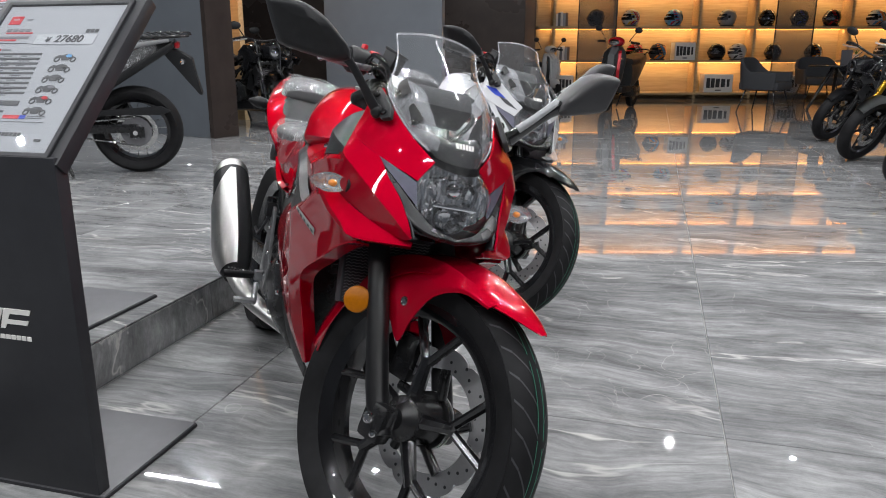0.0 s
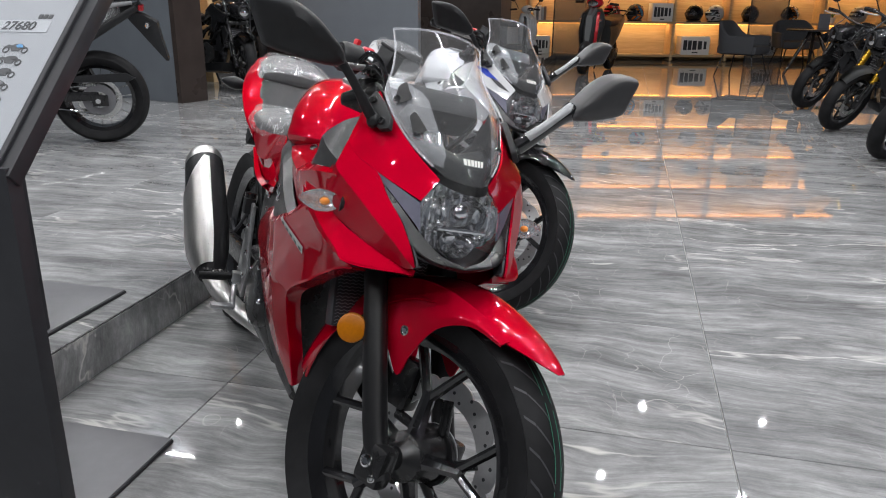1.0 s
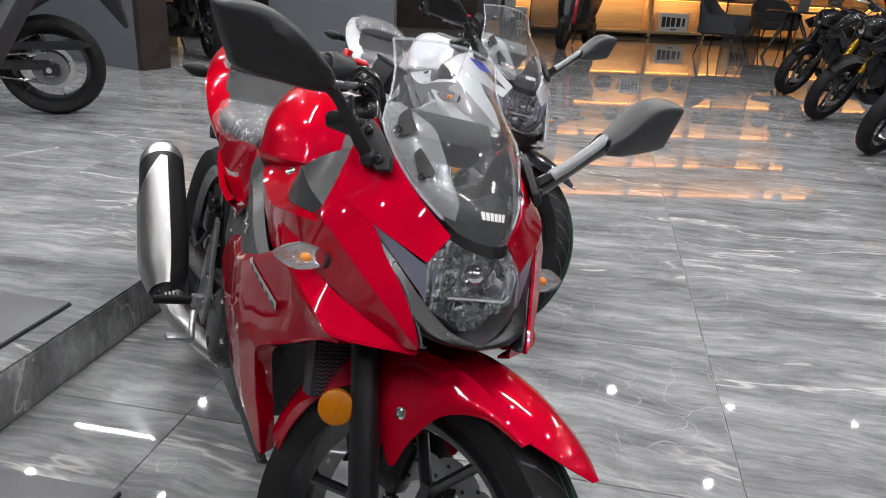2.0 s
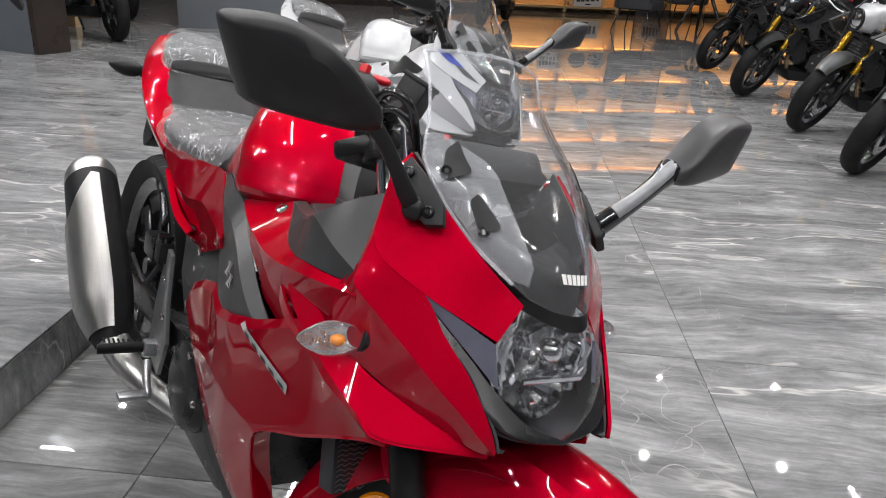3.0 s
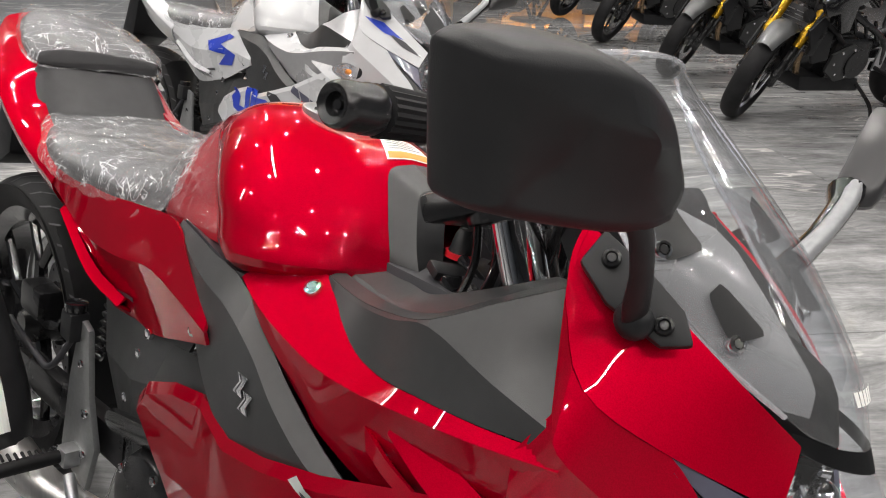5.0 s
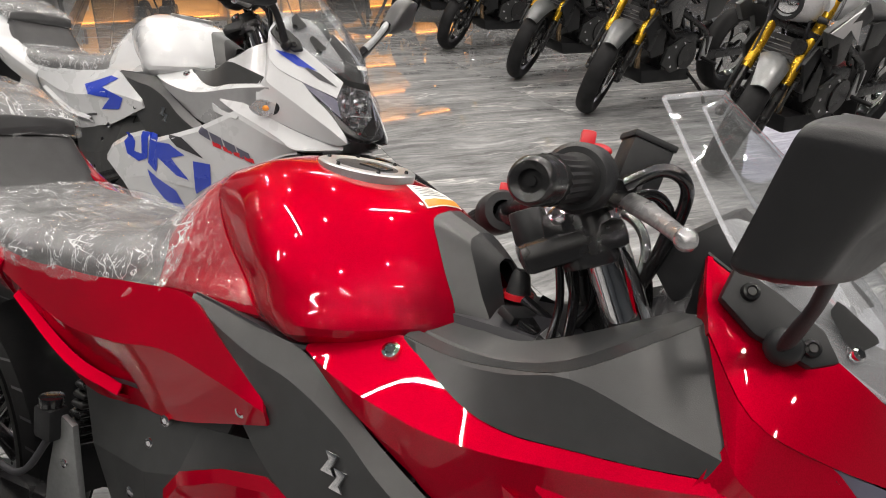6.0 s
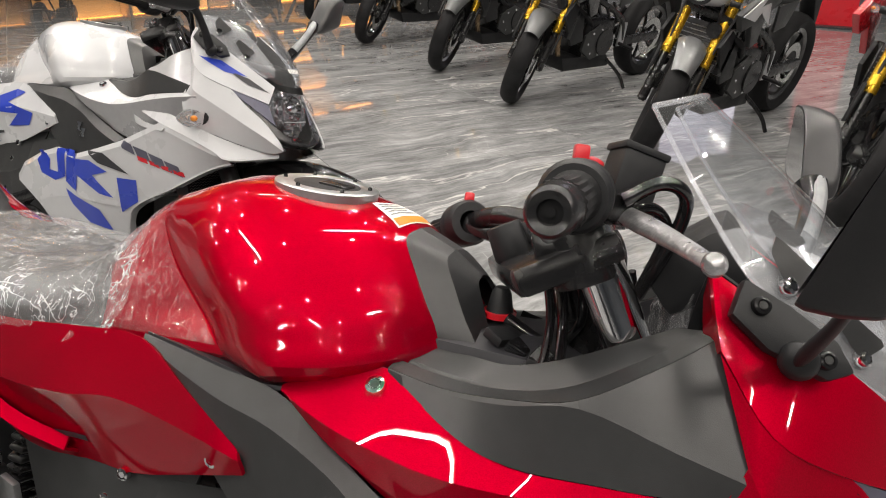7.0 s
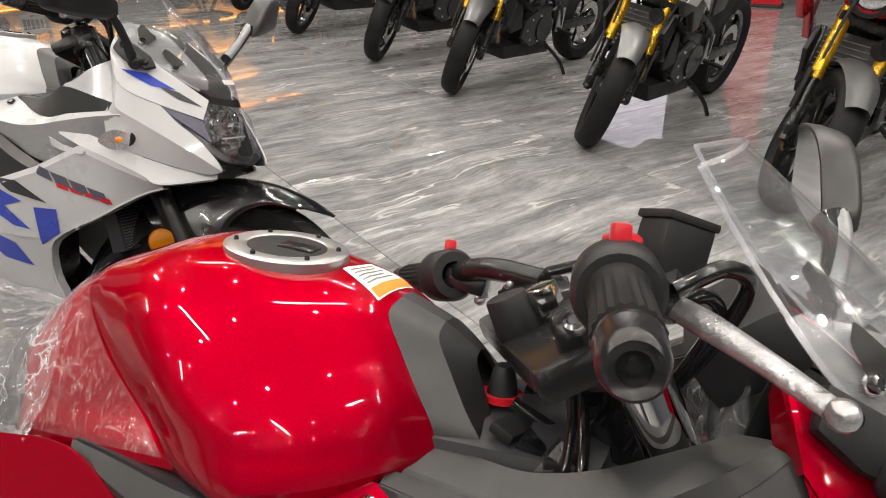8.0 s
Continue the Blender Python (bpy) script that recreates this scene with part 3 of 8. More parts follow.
def wheel(name, at, bike, radius, width, steer, spokes=5, disc=True, spoke_mat=GLOSS, line=True, lod=1):
    """A motorcycle wheel: tyre, rim, spokes, hub, brake disc."""
    m = (STEERED if steer else Matrix.Identity(4)) @ Matrix.Translation(at)
    w, rim = width / 2, radius - 0.070
    prof = [(rim - 0.004, -w * 0.62), (rim + 0.02, -w * 0.88), (rim + 0.045, -w), (radius - 0.026, -w * 0.93), (radius - 0.010, -w * 0.68), (radius - 0.002, -w * 0.34), (radius, 0)]
    prof += [(r, -h) for r, h in prof[-2::-1]]
    prof.append(prof[0])
    root = part(name, turned(prof, 72 if lod else 40), RUBBER, bike, "black road tyre on a gloss black cast wheel", 40, m)
    rb = turned([(rim - 0.03, -w * 0.45), (rim - 0.012, -w * 0.60), (rim + 0.010, -w * 0.72), (rim + 0.012, -w * 0.66), (rim - 0.002, -w * 0.58), (rim - 0.018, -w * 0.3), (rim - 0.018, w * 0.3), (rim - 0.002, w * 0.58), (rim + 0.012, w * 0.66), (rim + 0.010, w * 0.72), (rim - 0.012, w * 0.60), (rim - 0.03, w * 0.45), (rim - 0.03, -w * 0.45)], 64 if lod else 36)
    part("rim", rb, spoke_mat, root, smooth=35)
    for k in range(spokes):
        bm = bmesh.new()
        a = 2 * math.pi * k / spokes + 0.3
        mid = 0.56 * rim
        hose([(0.034 * math.cos(a), -0.014, 0.034 * math.sin(a)), (mid * math.cos(a), -0.020, mid * math.sin(a))], [0.017, 0.0125], 8, 1, bm, True, 0.75)
        for side in (-1, 1):
            b1 = a + side * 0.30
            hose([((mid - 0.010) * math.cos(a + side * 0.03), -0.019, (mid - 0.010) * math.sin(a + side * 0.03)), ((rim - 0.014) * math.cos(b1), -0.018, (rim - 0.014) * math.sin(b1))], [0.0095, 0.0100], 8, 1, bm, True, 0.75)
        part("spoke", bm, spoke_mat, root, smooth=28)
    part("hub", turned([(0, -0.05), (0.022, -0.05), (0.026, -0.045), (0.045, -0.03), (0.05, 0.03), (0.05, 0.045), (0, 0.045)], 28), SATIN, root, smooth=40)
    if disc:
        bm = bmesh.new()
        n, ro, ri = 120, 0.145, 0.105
        rings = []
        for k in range(n):
            a = 2 * math.pi * k / n
            r = ro + 0.006 * (abs(math.sin(5 * a)) ** 0.5 * 2 - 1)
            rings.append([bm.verts.new((q * math.cos(a), y, q * math.sin(a))) for q, y in ((ri, 0.056), (r, 0.056), (r, 0.0605), (ri, 0.0605))])
        for k in range(n):
            a, b = rings[k], rings[(k + 1) % n]
            for i in range(4):
                bm.faces.new((a[i], a[(i + 1) % 4], b[(i + 1) % 4], b[i]))
        d = part("brake_disc", bm, DISC, root, "drilled steel brake disc", smooth=30)
        bm = bmesh.new()
        for k in range(40):
            a, r = 2 * math.pi * k / 40, (0.115, 0.126, 0.136)[k % 3]
            rod((r * math.cos(a), 0.0555, r * math.sin(a)), (r * math.cos(a), 0.061, r * math.sin(a)), 0.0035, seg=8, bm=bm)
        part("disc_drilling", bm, INK, d)["kind"] = "stuff"
        bm = bmesh.new()
        for k in range(5):
            a = 2 * math.pi * k / 5
            hose([(0.05 * math.cos(a), 0.05, 0.05 * math.sin(a)), (0.108 * math.cos(a + 0.35), 0.056, 0.108 * math.sin(a + 0.35))], 0.011, 8, 1, bm)
        turned([(0.045, 0.048), (0.058, 0.048), (0.058, 0.056), (0.045, 0.056), (0.045, 0.048)], 30, bm)
        part("disc_carrier", bm, SATIN, d, smooth=50)
        # slotted sensor ring
        part("sensor_ring", turned([(0.042, 0.062), (0.058, 0.062), (0.058, 0.065), (0.042, 0.065), (0.042, 0.062)], 30), ALU, root, smooth=30)
    if lod:
        bm = bmesh.new()
        for k in range(36):
            for side in (-1, 1):
                a = 2 * math.pi * (k + (0.5 if side > 0 else 0)) / 36
                pts = []
                for q in range(5):
                    u = q / 4
                    lat = side * w * (0.16 + 0.72 * u)
                    rad = float(np.interp(abs(lat) / w, (0, 0.34, 0.68, 0.93), (radius, radius - 0.002, radius - 0.010, radius - 0.026)))
                    aa = a + 0.22 * u
                    pts.append((rad, lat, aa))
                for (r0, l0, a0), (r1, l1, a1) in zip(pts, pts[1:]):
                    e = 0.0055 / radius * 0.5
                    vs = [bm.verts.new(((r + 0.0006) * math.cos(b), l, (r + 0.0006) * math.sin(b))) for r, l, b in ((r0, l0, a0 - e), (r0, l0, a0 + e), (r1, l1, a1 + e), (r1, l1, a1 - e))]
                    bm.faces.new(vs)
        part("tread_pattern", bm, INK, root)["kind"] = "stuff"
    if line:
        bm = bmesh.new()
        for lat in (-0.012, 0.006):
            for k in range(150):
                a, b = 2 * math.pi * k / 150, 2 * math.pi * (k + 1) / 150
                if (k * 7 + int(lat * 1000)) % 11 == 0:
                    continue
                r = radius + 0.0003
                bm.faces.new([bm.verts.new((r * math.cos(q), l, r * math.sin(q))) for q, l in ((a, lat), (b, lat), (b, lat + 0.0022), (a, lat + 0.0022))])
        part("paint_line", bm, GREEN, root)["kind"] = "stuff"
    return root


def mirror_arm(bike, s):
    """s = -1: the right mirror; 1: the left one."""
    root = part("mirror", prism([(-0.046, -0.014), (-0.038, 0.014), (-0.004, 0.017), (0.040, 0.006), (0.052, -0.012), (0.030, -0.022), (-0.010, -0.020)], 0.012, bev=0.004), PLASTIC, bike, "black wing mirror on a stalk", 40)
    along = Vector((0.043, s * -0.003, -0.028)).normalized()
    out = Vector((0.42, s * 0.80, 0.42))
    out = (out - along * out.dot(along)).normalized()
    root.matrix_basis = Matrix.Translation((-0.168, s * 0.134, 0.884)) @ Matrix((along, out, along.cross(out))).transposed().to_4x4()
    inv = root.matrix_basis.inverted()
    line = [(-0.155, s * 0.146, 0.874), (-0.150, s * 0.162, 0.890), (-0.142, s * 0.186, 0.916), (-0.138, s * 0.214, 0.945), (-0.142, s * 0.236, 0.962)]
    stalk = hose(line, [0.0095, 0.0098, 0.0080, 0.0078, 0.0120] if s < 0 else [0.016, 0.0150, 0.0130, 0.0140, 0.0200], 14, 6, flat=0.55 if s < 0 else 0.9)
    stalk.transform(inv)
    arm = part("stalk", stalk, PLASTIC if s < 0 else GLOSS, root, smooth=50)
    if s > 0:
        strip = hose([(x + 0.005, y - 0.004, z + 0.006) for x, y, z in line[1:]], [0.0105, 0.0090, 0.0090, 0.0120], 14, 6, flat=0.9)
        strip.transform(inv)
        part("film_strip", strip, PEELED, arm, "silvery protective film", 50)
    bm = ball((-0.156, s * 0.144, 0.872), 0.014, (1, 0.8, 1))
    bm.transform(inv)
    part("ball_joint", bm, PLASTIC, root, smooth=60)
    # head: a tapered shell, glass on the rear side
    c = Vector((-0.145, s * 0.302, 0.992)) if s < 0 else Vector((-0.148, 0.300, 1.006))
    ax = Vector((-0.10, s * 1.0, 0.34 if s < 0 else 0.60)).normalized()
    back = Vector((-1.0, -s * 0.10, 0.06)).normalized()
    up = back.cross(ax) * (1 if s > 0 else -1)
    up = up if up.z > 0 else -up
    lean = 0.35 if s < 0 else 0.0
    out = [(-0.094, -0.010), (-0.080, 0.006), (-0.055, 0.016), (-0.022, 0.027), (0.012, 0.031), (0.042, 0.026), (0.072, 0.012), (0.083, 0.002), (0.076, -0.009), (0.038, -0.045), (0.026, -0.052), (0.0, -0.048), (-0.056, -0.033), (-0.084, -0.021)]
    ring = spline([Vector((a, b, 0)) for a, b in out + out[:1]], 4)[:-1]
    bm = bmesh.new()
    rows = []
    for sc, d in ((0.97, 0.012), (1.0, 0.008), (0.99, -0.006), (0.93, -0.020), (0.87, -0.026), (0.74, -0.0295), (0.35, -0.033)):
        rows.append([bm.verts.new(c + ax * (p.x * sc) + up * (p.y * sc) + back * (d - lean * p.y)) for p in ring])
    for a, b in zip(rows, rows[1:]):
        for i in range(len(ring)):
            k = (i + 1) % len(ring)
            bm.faces.new((a[i], a[k], b[k], b[i]))
    bm.faces.new(rows[-1])
    bm.faces.new(rows[0][::-1])
    bm.transform(inv)
    part("mirror_shell", bm, PLASTIC if s < 0 else SHELLG, root, smooth=45)
    bm = bmesh.new()
    bm.faces.new([bm.verts.new(c + ax * (p.x * 0.92) + up * (p.y * 0.9) + back * (0.0125 - lean * p.y)) for p in ring])
    bm.transform(inv)
    part("mirror_glass", bm, CHROME, root)
    for dx in (-0.026, 0.030):
        b = bolt((0, 0, 0), (0, 1, 0), 0.007, root, SATIN)
        b.matrix_basis = Matrix.Translation((dx, 0.007, -0.004))
    return root


def indicator(bike, at, way, s=1.0, front=True):
    """A turn signal: stem, housing, clear lens, amber bulb."""
    at, way = Vector(at), Vector(way).normalized()
    fwd = Vector((1, 0, 0))
    fwd = (fwd - way * fwd.dot(way)).normalized()
    up = way.cross(fwd) if way.y < 0 else fwd.cross(way)
    up = up if up.z > 0 else -up
    fm = Matrix((fwd, way, up)).transposed().to_4x4()
    m = Matrix.Translation(at) @ fm
    root = part("turn_signal", hose([(0, -0.055, 0), (0, -0.03, 0), (0, -0.01, 0)], [0.019, 0.016, 0.017], 12, 4, flat=0.8), PLASTIC, bike, "clear turn signal with an amber bulb", 50, m)

    shell = ball((0, 0.028 * s, 0), 1.0, (0.020 * s, 0.045 * s, 0.023 * s), 24)
    bmesh.ops.bisect_plane(shell, geom=shell.verts[:] + shell.edges[:] + shell.faces[:], plane_co=(0.001, 0, 0), plane_no=(1, 0, 0), clear_outer=True)
    for q in shell.verts:
        k = 1 - 0.42 * max(0.0, (q.co.y - 0.030 * s) / (0.045 * s)) ** 1.4
        q.co.x, q.co.z = q.co.x * k, q.co.z * k
    part("signal_shell", shell, SIGNAL if front else PLASTIC, root, smooth=60)
    lens = ball((0.001, 0.028 * s, 0), 1.0, (0.024 * s, 0.045 * s, 0.023 * s), 24)
    bmesh.ops.bisect_plane(lens, geom=lens.verts[:] + lens.edges[:] + lens.faces[:], plane_co=(0.0, 0, 0), plane_no=(1, 0, 0), clear_inner=True)
    for q in lens.verts:
        k = 1 - 0.42 * max(0.0, (q.co.y - 0.030 * s) / (0.045 * s)) ** 1.4
        q.co.x, q.co.z = q.co.x * k, q.co.z * k
    ob = part("signal_lens", lens, LENS if front else PLASTIC, root, smooth=60)
    ob.visible_shadow = False
    part("signal_bulb", ball((0.004, 0.02 * s, 0), 0.0066, (1, 1.35, 1)), ORANGE, root, smooth=60)
    return root


def crumpled(bm, amount, seed, size=9.0):
    for v in bm.verts:
        p = v.co * size + Vector((seed, 0, 0))
        d = noise.noise(p) + 0.5 * noise.noise(p * 2.3) + 0.35 * abs(noise.noise(p * 4.1))
        v.co += v.normal * amount * (0.35 + d)
    return bm


def askew(bm):
    """The seat unit behind the tank stands a little over to the left of the wheels' plane."""
    for v in bm.verts:
        v.co.y += 0.055 * max(0.0, -0.86 - v.co.x)
    return bm


def front_end(bike, paint, fender_paint):
    S = STEERED
    wheel("front_wheel", AXLE_F, bike, 0.300, 0.112, True)
    up = Vector((-0.470, 0, 0.883)).normalized()
    side = Vector((0, 1, 0))
    for s in (-1, 1):
        a = AXLE_F + side * s * 0.098
        leg = part("fork_leg", hose([a - up * 0.03 + Vector((0.012, 0, 0)), a + up * 0.06, a + up * 0.30, a + up * 0.345], [0.020, 0.0225, 0.0215, 0.0225], 20, 5), FORKB, bike, "black telescopic fork leg", 50, S)
        part("dust_seal", rod(a + up * 0.335, a + up * 0.375, 0.033, 0.030, 24, 0.004), PLASTIC, leg, smooth=40)
        part("stanchion", rod(a + up * 0.36, a + up * 0.69, 0.0205, seg=24), CHROME, leg, "chromed fork tube", 40)
        part("axle_clamp", box((0.058, 0.040, 0.075), a + Vector((0.006, 0, -0.004)), 0.012), SATIN, leg, smooth=40)
        b = bolt((0, 0, 0), (0, s, 0), 0.0125, leg, CHROME, "axle_bolt")
        b.matrix_basis = Matrix.Translation(a + Vector((0.0, s * 0.022, 0)))
        b = bolt((0, 0, 0), (0.7, s, 0), 0.007, leg, CHROME, "pinch_bolt")
        b.matrix_basis = Matrix.Translation(a + Vector((0.022, s * 0.020, -0.022)))
        rf = turned([(0, 0.006), (0.021, 0.006), (0.026, 0.003), (0.027, -0.005), (0, -0.005)], 28, axis="Z")
        rf.transform(Matrix.Translation(Vector((-0.168, s * 0.128, 0.487))) @ frame_of((0.55, s * 0.8, 0.1)).to_4x4())
        part("reflector", rf, AMBER, leg, "round amber reflector", 40)
        part("reflector_stem", hose([(-0.155, s * 0.112, 0.487), (-0.168, s * 0.124, 0.487)], 0.008, 8, 1), PLASTIC, leg)
    # mudguard
    rows = []
    for k in range(25):
        u = k / 24
        ang = radians(51 + 123 * u)
        wd = float(np.interp(u, (0, 0.05, 0.11, 0.2, 0.45, 0.75, 1), (0.008, 0.044, 0.066, 0.076, 0.083, 0.076, 0.058)))
        rr = float(np.interp(u, (0, 0.15, 0.5, 1), (0.345, 0.338, 0.332, 0.335)))
        row = []
        for q in range(13):
            e = -1 + q / 6
            drop = float(np.interp(u, (0, 0.1, 0.25, 0.42, 0.6, 1), (0.006, 0.020, 0.034, 0.040, 0.060, 0.060))) * abs(e) ** 2.2 + 0.010 * min(1.0, 8 * u) * abs(e)
            row.append(AXLE_F + Vector(((rr - drop) * math.cos(ang), wd * e, (rr - drop) * math.sin(ang))))
        rows.append(row)
    bm = sheet(rows)
    bmesh.ops.remove_doubles(bm, verts=bm.verts, dist=1e-4)
    bmesh.ops.recalc_face_normals(bm, faces=bm.faces)
    bmesh.ops.solidify(bm, geom=bm.faces[:], thickness=0.003)
    guard = part("front_mudguard", bm, fender_paint, bike, "", 50, S)
    for s in (-1, 1):
        flap = []
        for f in range(4):
            row = []
            for deg, r0, r1, w0 in ((128, 0.318, 0.262, 0.066), (116, 0.318, 0.200, 0.068), (105, 0.318, 0.146, 0.070), (97, 0.317, 0.190, 0.072), (88, 0.316, 0.248, 0.073), (76, 0.314, 0.288, 0.072), (64, 0.318, 0.304, 0.066)):
                r = r0 + (r1 - r0) * f / 3
                row.append((AXLE_F.x + r * math.cos(radians(deg)), w0 + 0.012 * math.sin(math.pi * f / 3 * 0.62), AXLE_F.z + r * math.sin(radians(deg))))
            flap.append(row)
        flap = right(flap)
        g = smooth_sheet(flap, 4)
        bm = skin(g, 0.003)
        if s > 0:
            own = mirrored(bm)
            bm.free()
            bm = own
        part("mudguard_flap", bm, fender_paint, guard, smooth=40)
        b = bolt((0, 0, 0), (0, s, 0), 0.010, guard, CHROME)
        b.matrix_basis = Matrix.Translation((-0.090, s * 0.0815, 0.520))
    txt = bpy.data.curves.new("abs_text", "FONT")
    txt.body, txt.size, txt.extrude = "ABS", 0.018, 0.0004
    ob = new("abs_lettering", txt)
    me = bpy.data.meshes.new_from_object(ob)
    bpy.data.objects.remove(ob)
    me.materials.append(PAPER)
    let = new("abs_lettering", me)
    let.parent = guard
    let.matrix_basis = Matrix.Translation((-0.128, -0.0825, 0.470)) @ Euler((radians(90), 0, 0)).to_matrix().to_4x4() @ Matrix.Rotation(radians(-62), 4, "Z")
    # caliper on the left leg
    part("brake_caliper", box((0.06, 0.045, 0.10), AXLE_F + Vector((-0.115, 0.062, 0.09)), 0.012), SATIN, bike, smooth=40, m=S)
    part("brake_hose", hose([AXLE_F + Vector((-0.11, 0.075, 0.14)), AXLE_F + Vector((-0.16, 0.10, 0.28)), AXLE_F + Vector((-0.22, 0.07, 0.45))], 0.005, 8, 6), INK, bike, smooth=60, m=S)
    # yokes
    low = prism([(-0.04, -0.02), (0.035, -0.02), (0.035, 0.02), (-0.04, 0.02)], 0.25, bev=0.01)
    low.transform(Matrix.Translation(AXLE_F + up * 0.44 + Vector((-0.01, 0, 0))))
    part("lower_yoke", low, SATIN, bike, smooth=40, m=S)
    topc = AXLE_F + up * 0.665
    bm = prism([(-0.062, -0.013), (0.03, -0.013), (0.03, 0.013), (-0.062, 0.013)], 0.25, bev=0.008)
    bm.transform(Matrix.Translation(topc + Vector((-0.012, 0, 0))) @ Matrix.Rotation(radians(-28), 4, "Y"))
    yoke = part("top_yoke", bm, SATIN, bike, "black top fork clamp", 40, S)
    part("steering_nut", rod(topc + up * 0.01 - Vector((0.03, 0, 0)), topc + up * 0.032 - Vector((0.03, 0, 0)), 0.016, seg=6, bev=0.002), CHROME, yoke, smooth=30)
    part("ignition_lock", rod(topc + up * 0.0 + Vector((-0.055, 0, -0.01)), topc + up * 0.022 + Vector((-0.060, 0, 0)), 0.019, 0.017, 24, 0.003), PLASTIC, yoke, smooth=40)
    for s in (-1, 1):
        low = Vector((-0.061, 0.024, -0.028)) if s > 0 else Vector((0, 0, 0))
        bar = part("handlebar", hose([(-0.366, s * 0.088, 0.915), Vector((-0.374, s * 0.125, 0.936)) + low * 0.6, Vector((-0.390, s * 0.183, 0.931)) + low, Vector((-0.416, s * 0.275, 0.918)) + low], 0.0115, 14, 6), SATIN, bike, "clip-on handlebar with grip and lever", 50, S)
        part("bar_clamp", rod((-0.352, s * 0.098, 0.868), (-0.372, s * 0.098, 0.912), 0.028, 0.027, 28, 0.006), SATIN, bar, "cast black bar clamp", 40)
        part("clamp_arm", box((0.05, 0.085, 0.028), (-0.372, s * 0.075, 0.898), 0.008, turn=(0, -20, s * 12)), SATIN, bar, smooth=40)
        b = bolt((0, 0, 0), (-0.6, s * 0.6, 0.6), 0.009, bar)
        b.matrix_basis = Matrix.Translation((-0.392, s * 0.112, 0.905))
        d = Vector((-0.0505, s * 0.1777, -0.0257)).normalized()
        g0 = Vector((-0.3902, s * 0.1833, 0.9309)) + low
        ribbed = turned([(0.0125, 0.0), (0.019, 0.0), (0.0195, 0.004), (0.0178, 0.010), (0.0172, 0.05), (0.0176, 0.088), (0.0125, 0.09)], 40, axis="Z")
        for q in ribbed.verts:
            # every second line of the sleeve is a groove
            if 0.008 < q.co.z < 0.089 and round(math.atan2(q.co.y, q.co.x) / (2 * math.pi) * 40) % 2:
                q.co.x, q.co.y = q.co.x * 0.93, q.co.y * 0.93
        grip = part("grip", ribbed, RUBBER, bar, "black ribbed rubber grip", 40)
        grip.matrix_basis = Matrix.Translation(g0) @ frame_of(d).to_4x4()
        end = part("bar_end", turned([(0, 0.0), (0.0152, 0.0), (0.0164, 0.003), (0.0164, 0.010), (0.0156, 0.012), (0.0156, 0.030), (0.0140, 0.0365), (0.0122, 0.0385), (0.0098, 0.0365), (0.0075, 0.036), (0.007, 0.031), (0.003, 0.031), (0.003, 0.034), (0, 0.034)], 28, axis="Z"), SATIN, bar, "gloss black bar end weight", 40)
        end.matrix_basis = Matrix.Translation(g0 + d * 0.091) @ frame_of(d).to_4x4()
        hou = turned([(0.014, -0.042), (0.024, -0.042), (0.0275, -0.036), (0.0275, -0.006), (0.024, 0.0), (0.014, 0.0)], 26, axis="Z")
        h = part("switch_housing", hou, PLASTIC, bar, "black switch housing", 40)
        h.matrix_basis = Matrix.Translation(g0) @ frame_of(d).to_4x4()
        kb = box((0.012, 0.010, 0.016), (0, 0, 0), 0.003)
        k = part("kill_switch" if s < 0 else "horn_button", kb, REDPL, bar, "red switch button", 40)
        k.matrix_basis = Matrix.Translation(Vector((-0.384, s * 0.158, 0.964)) + low)
        # lever and its bracket
        part("lever_bracket", box((0.045, 0.028, 0.022), Vector((-0.364, s * 0.152, 0.930)) + low, 0.006, turn=(0, 10, s * -20)), SATIN, bar, smooth=40)
        lev = hose([(-0.348, s * 0.150, 0.926), (-0.338, s * 0.185, 0.918), (-0.331, s * 0.240, 0.907), (-0.328, s * 0.285, 0.898)], [0.0085, 0.0088, 0.0068, 0.0056], 12, 6, flat=0.5)
        rod((-0.346, s * 0.150, 0.914), (-0.350, s * 0.152, 0.938), 0.0055, seg=10, bm=lev)
        ball((-0.327, s * 0.291, 0.897), 0.0076, bm=lev)
        lev.transform(Matrix.Translation(low))
        part("lever", lev, LEVERF, bar, "grey brake lever with a ball end" if s < 0 else "grey clutch lever with a ball end", 60)
        if s < 0:
            bm = box((0.036, 0.036, 0.040), (-0.335, -0.116, 0.956), 0.004, turn=(0, 12, 10))
            box((0.039, 0.039, 0.006), (-0.331, -0.115, 0.977), 0.002, bm, turn=(0, 12, 10))
            part("brake_reservoir", bm, PLASTIC, bar, "square black brake fluid reservoir", 40)
            part("reservoir_stem", hose([(-0.345, -0.140, 0.925), (-0.338, -0.124, 0.944)], 0.010, 8, 1), PLASTIC, bar)
            bm = hose([(-0.350, -0.165, 0.935), (-0.325, -0.172, 0.950), (-0.302, -0.158, 0.940), (-0.300, -0.120, 0.900), (-0.310, -0.065, 0.845)], 0.0055, 10, 8)
            part("brake_cable", bm, GLOSS, bar, "black cable wrapped in film", 60)
            bm = hose([(-0.350, -0.155, 0.922), (-0.325, -0.152, 0.932), (-0.305, -0.130, 0.915), (-0.306, -0.085, 0.868), (-0.320, -0.040, 0.80)], 0.005, 10, 8)
            part("throttle_cable", bm, GLOSS, bar, "", 60)
            bm = ball((-0.374, -0.134, 0.961), 1.0, (0.012, 0.011, 0.005), 20)
            bm.normal_update()
            crumpled(bm, 0.003, 5.0, 60.0)
            part("red_tape", bm, REDPL, bar, "bright red tag on the switch housing", 40)
        else:
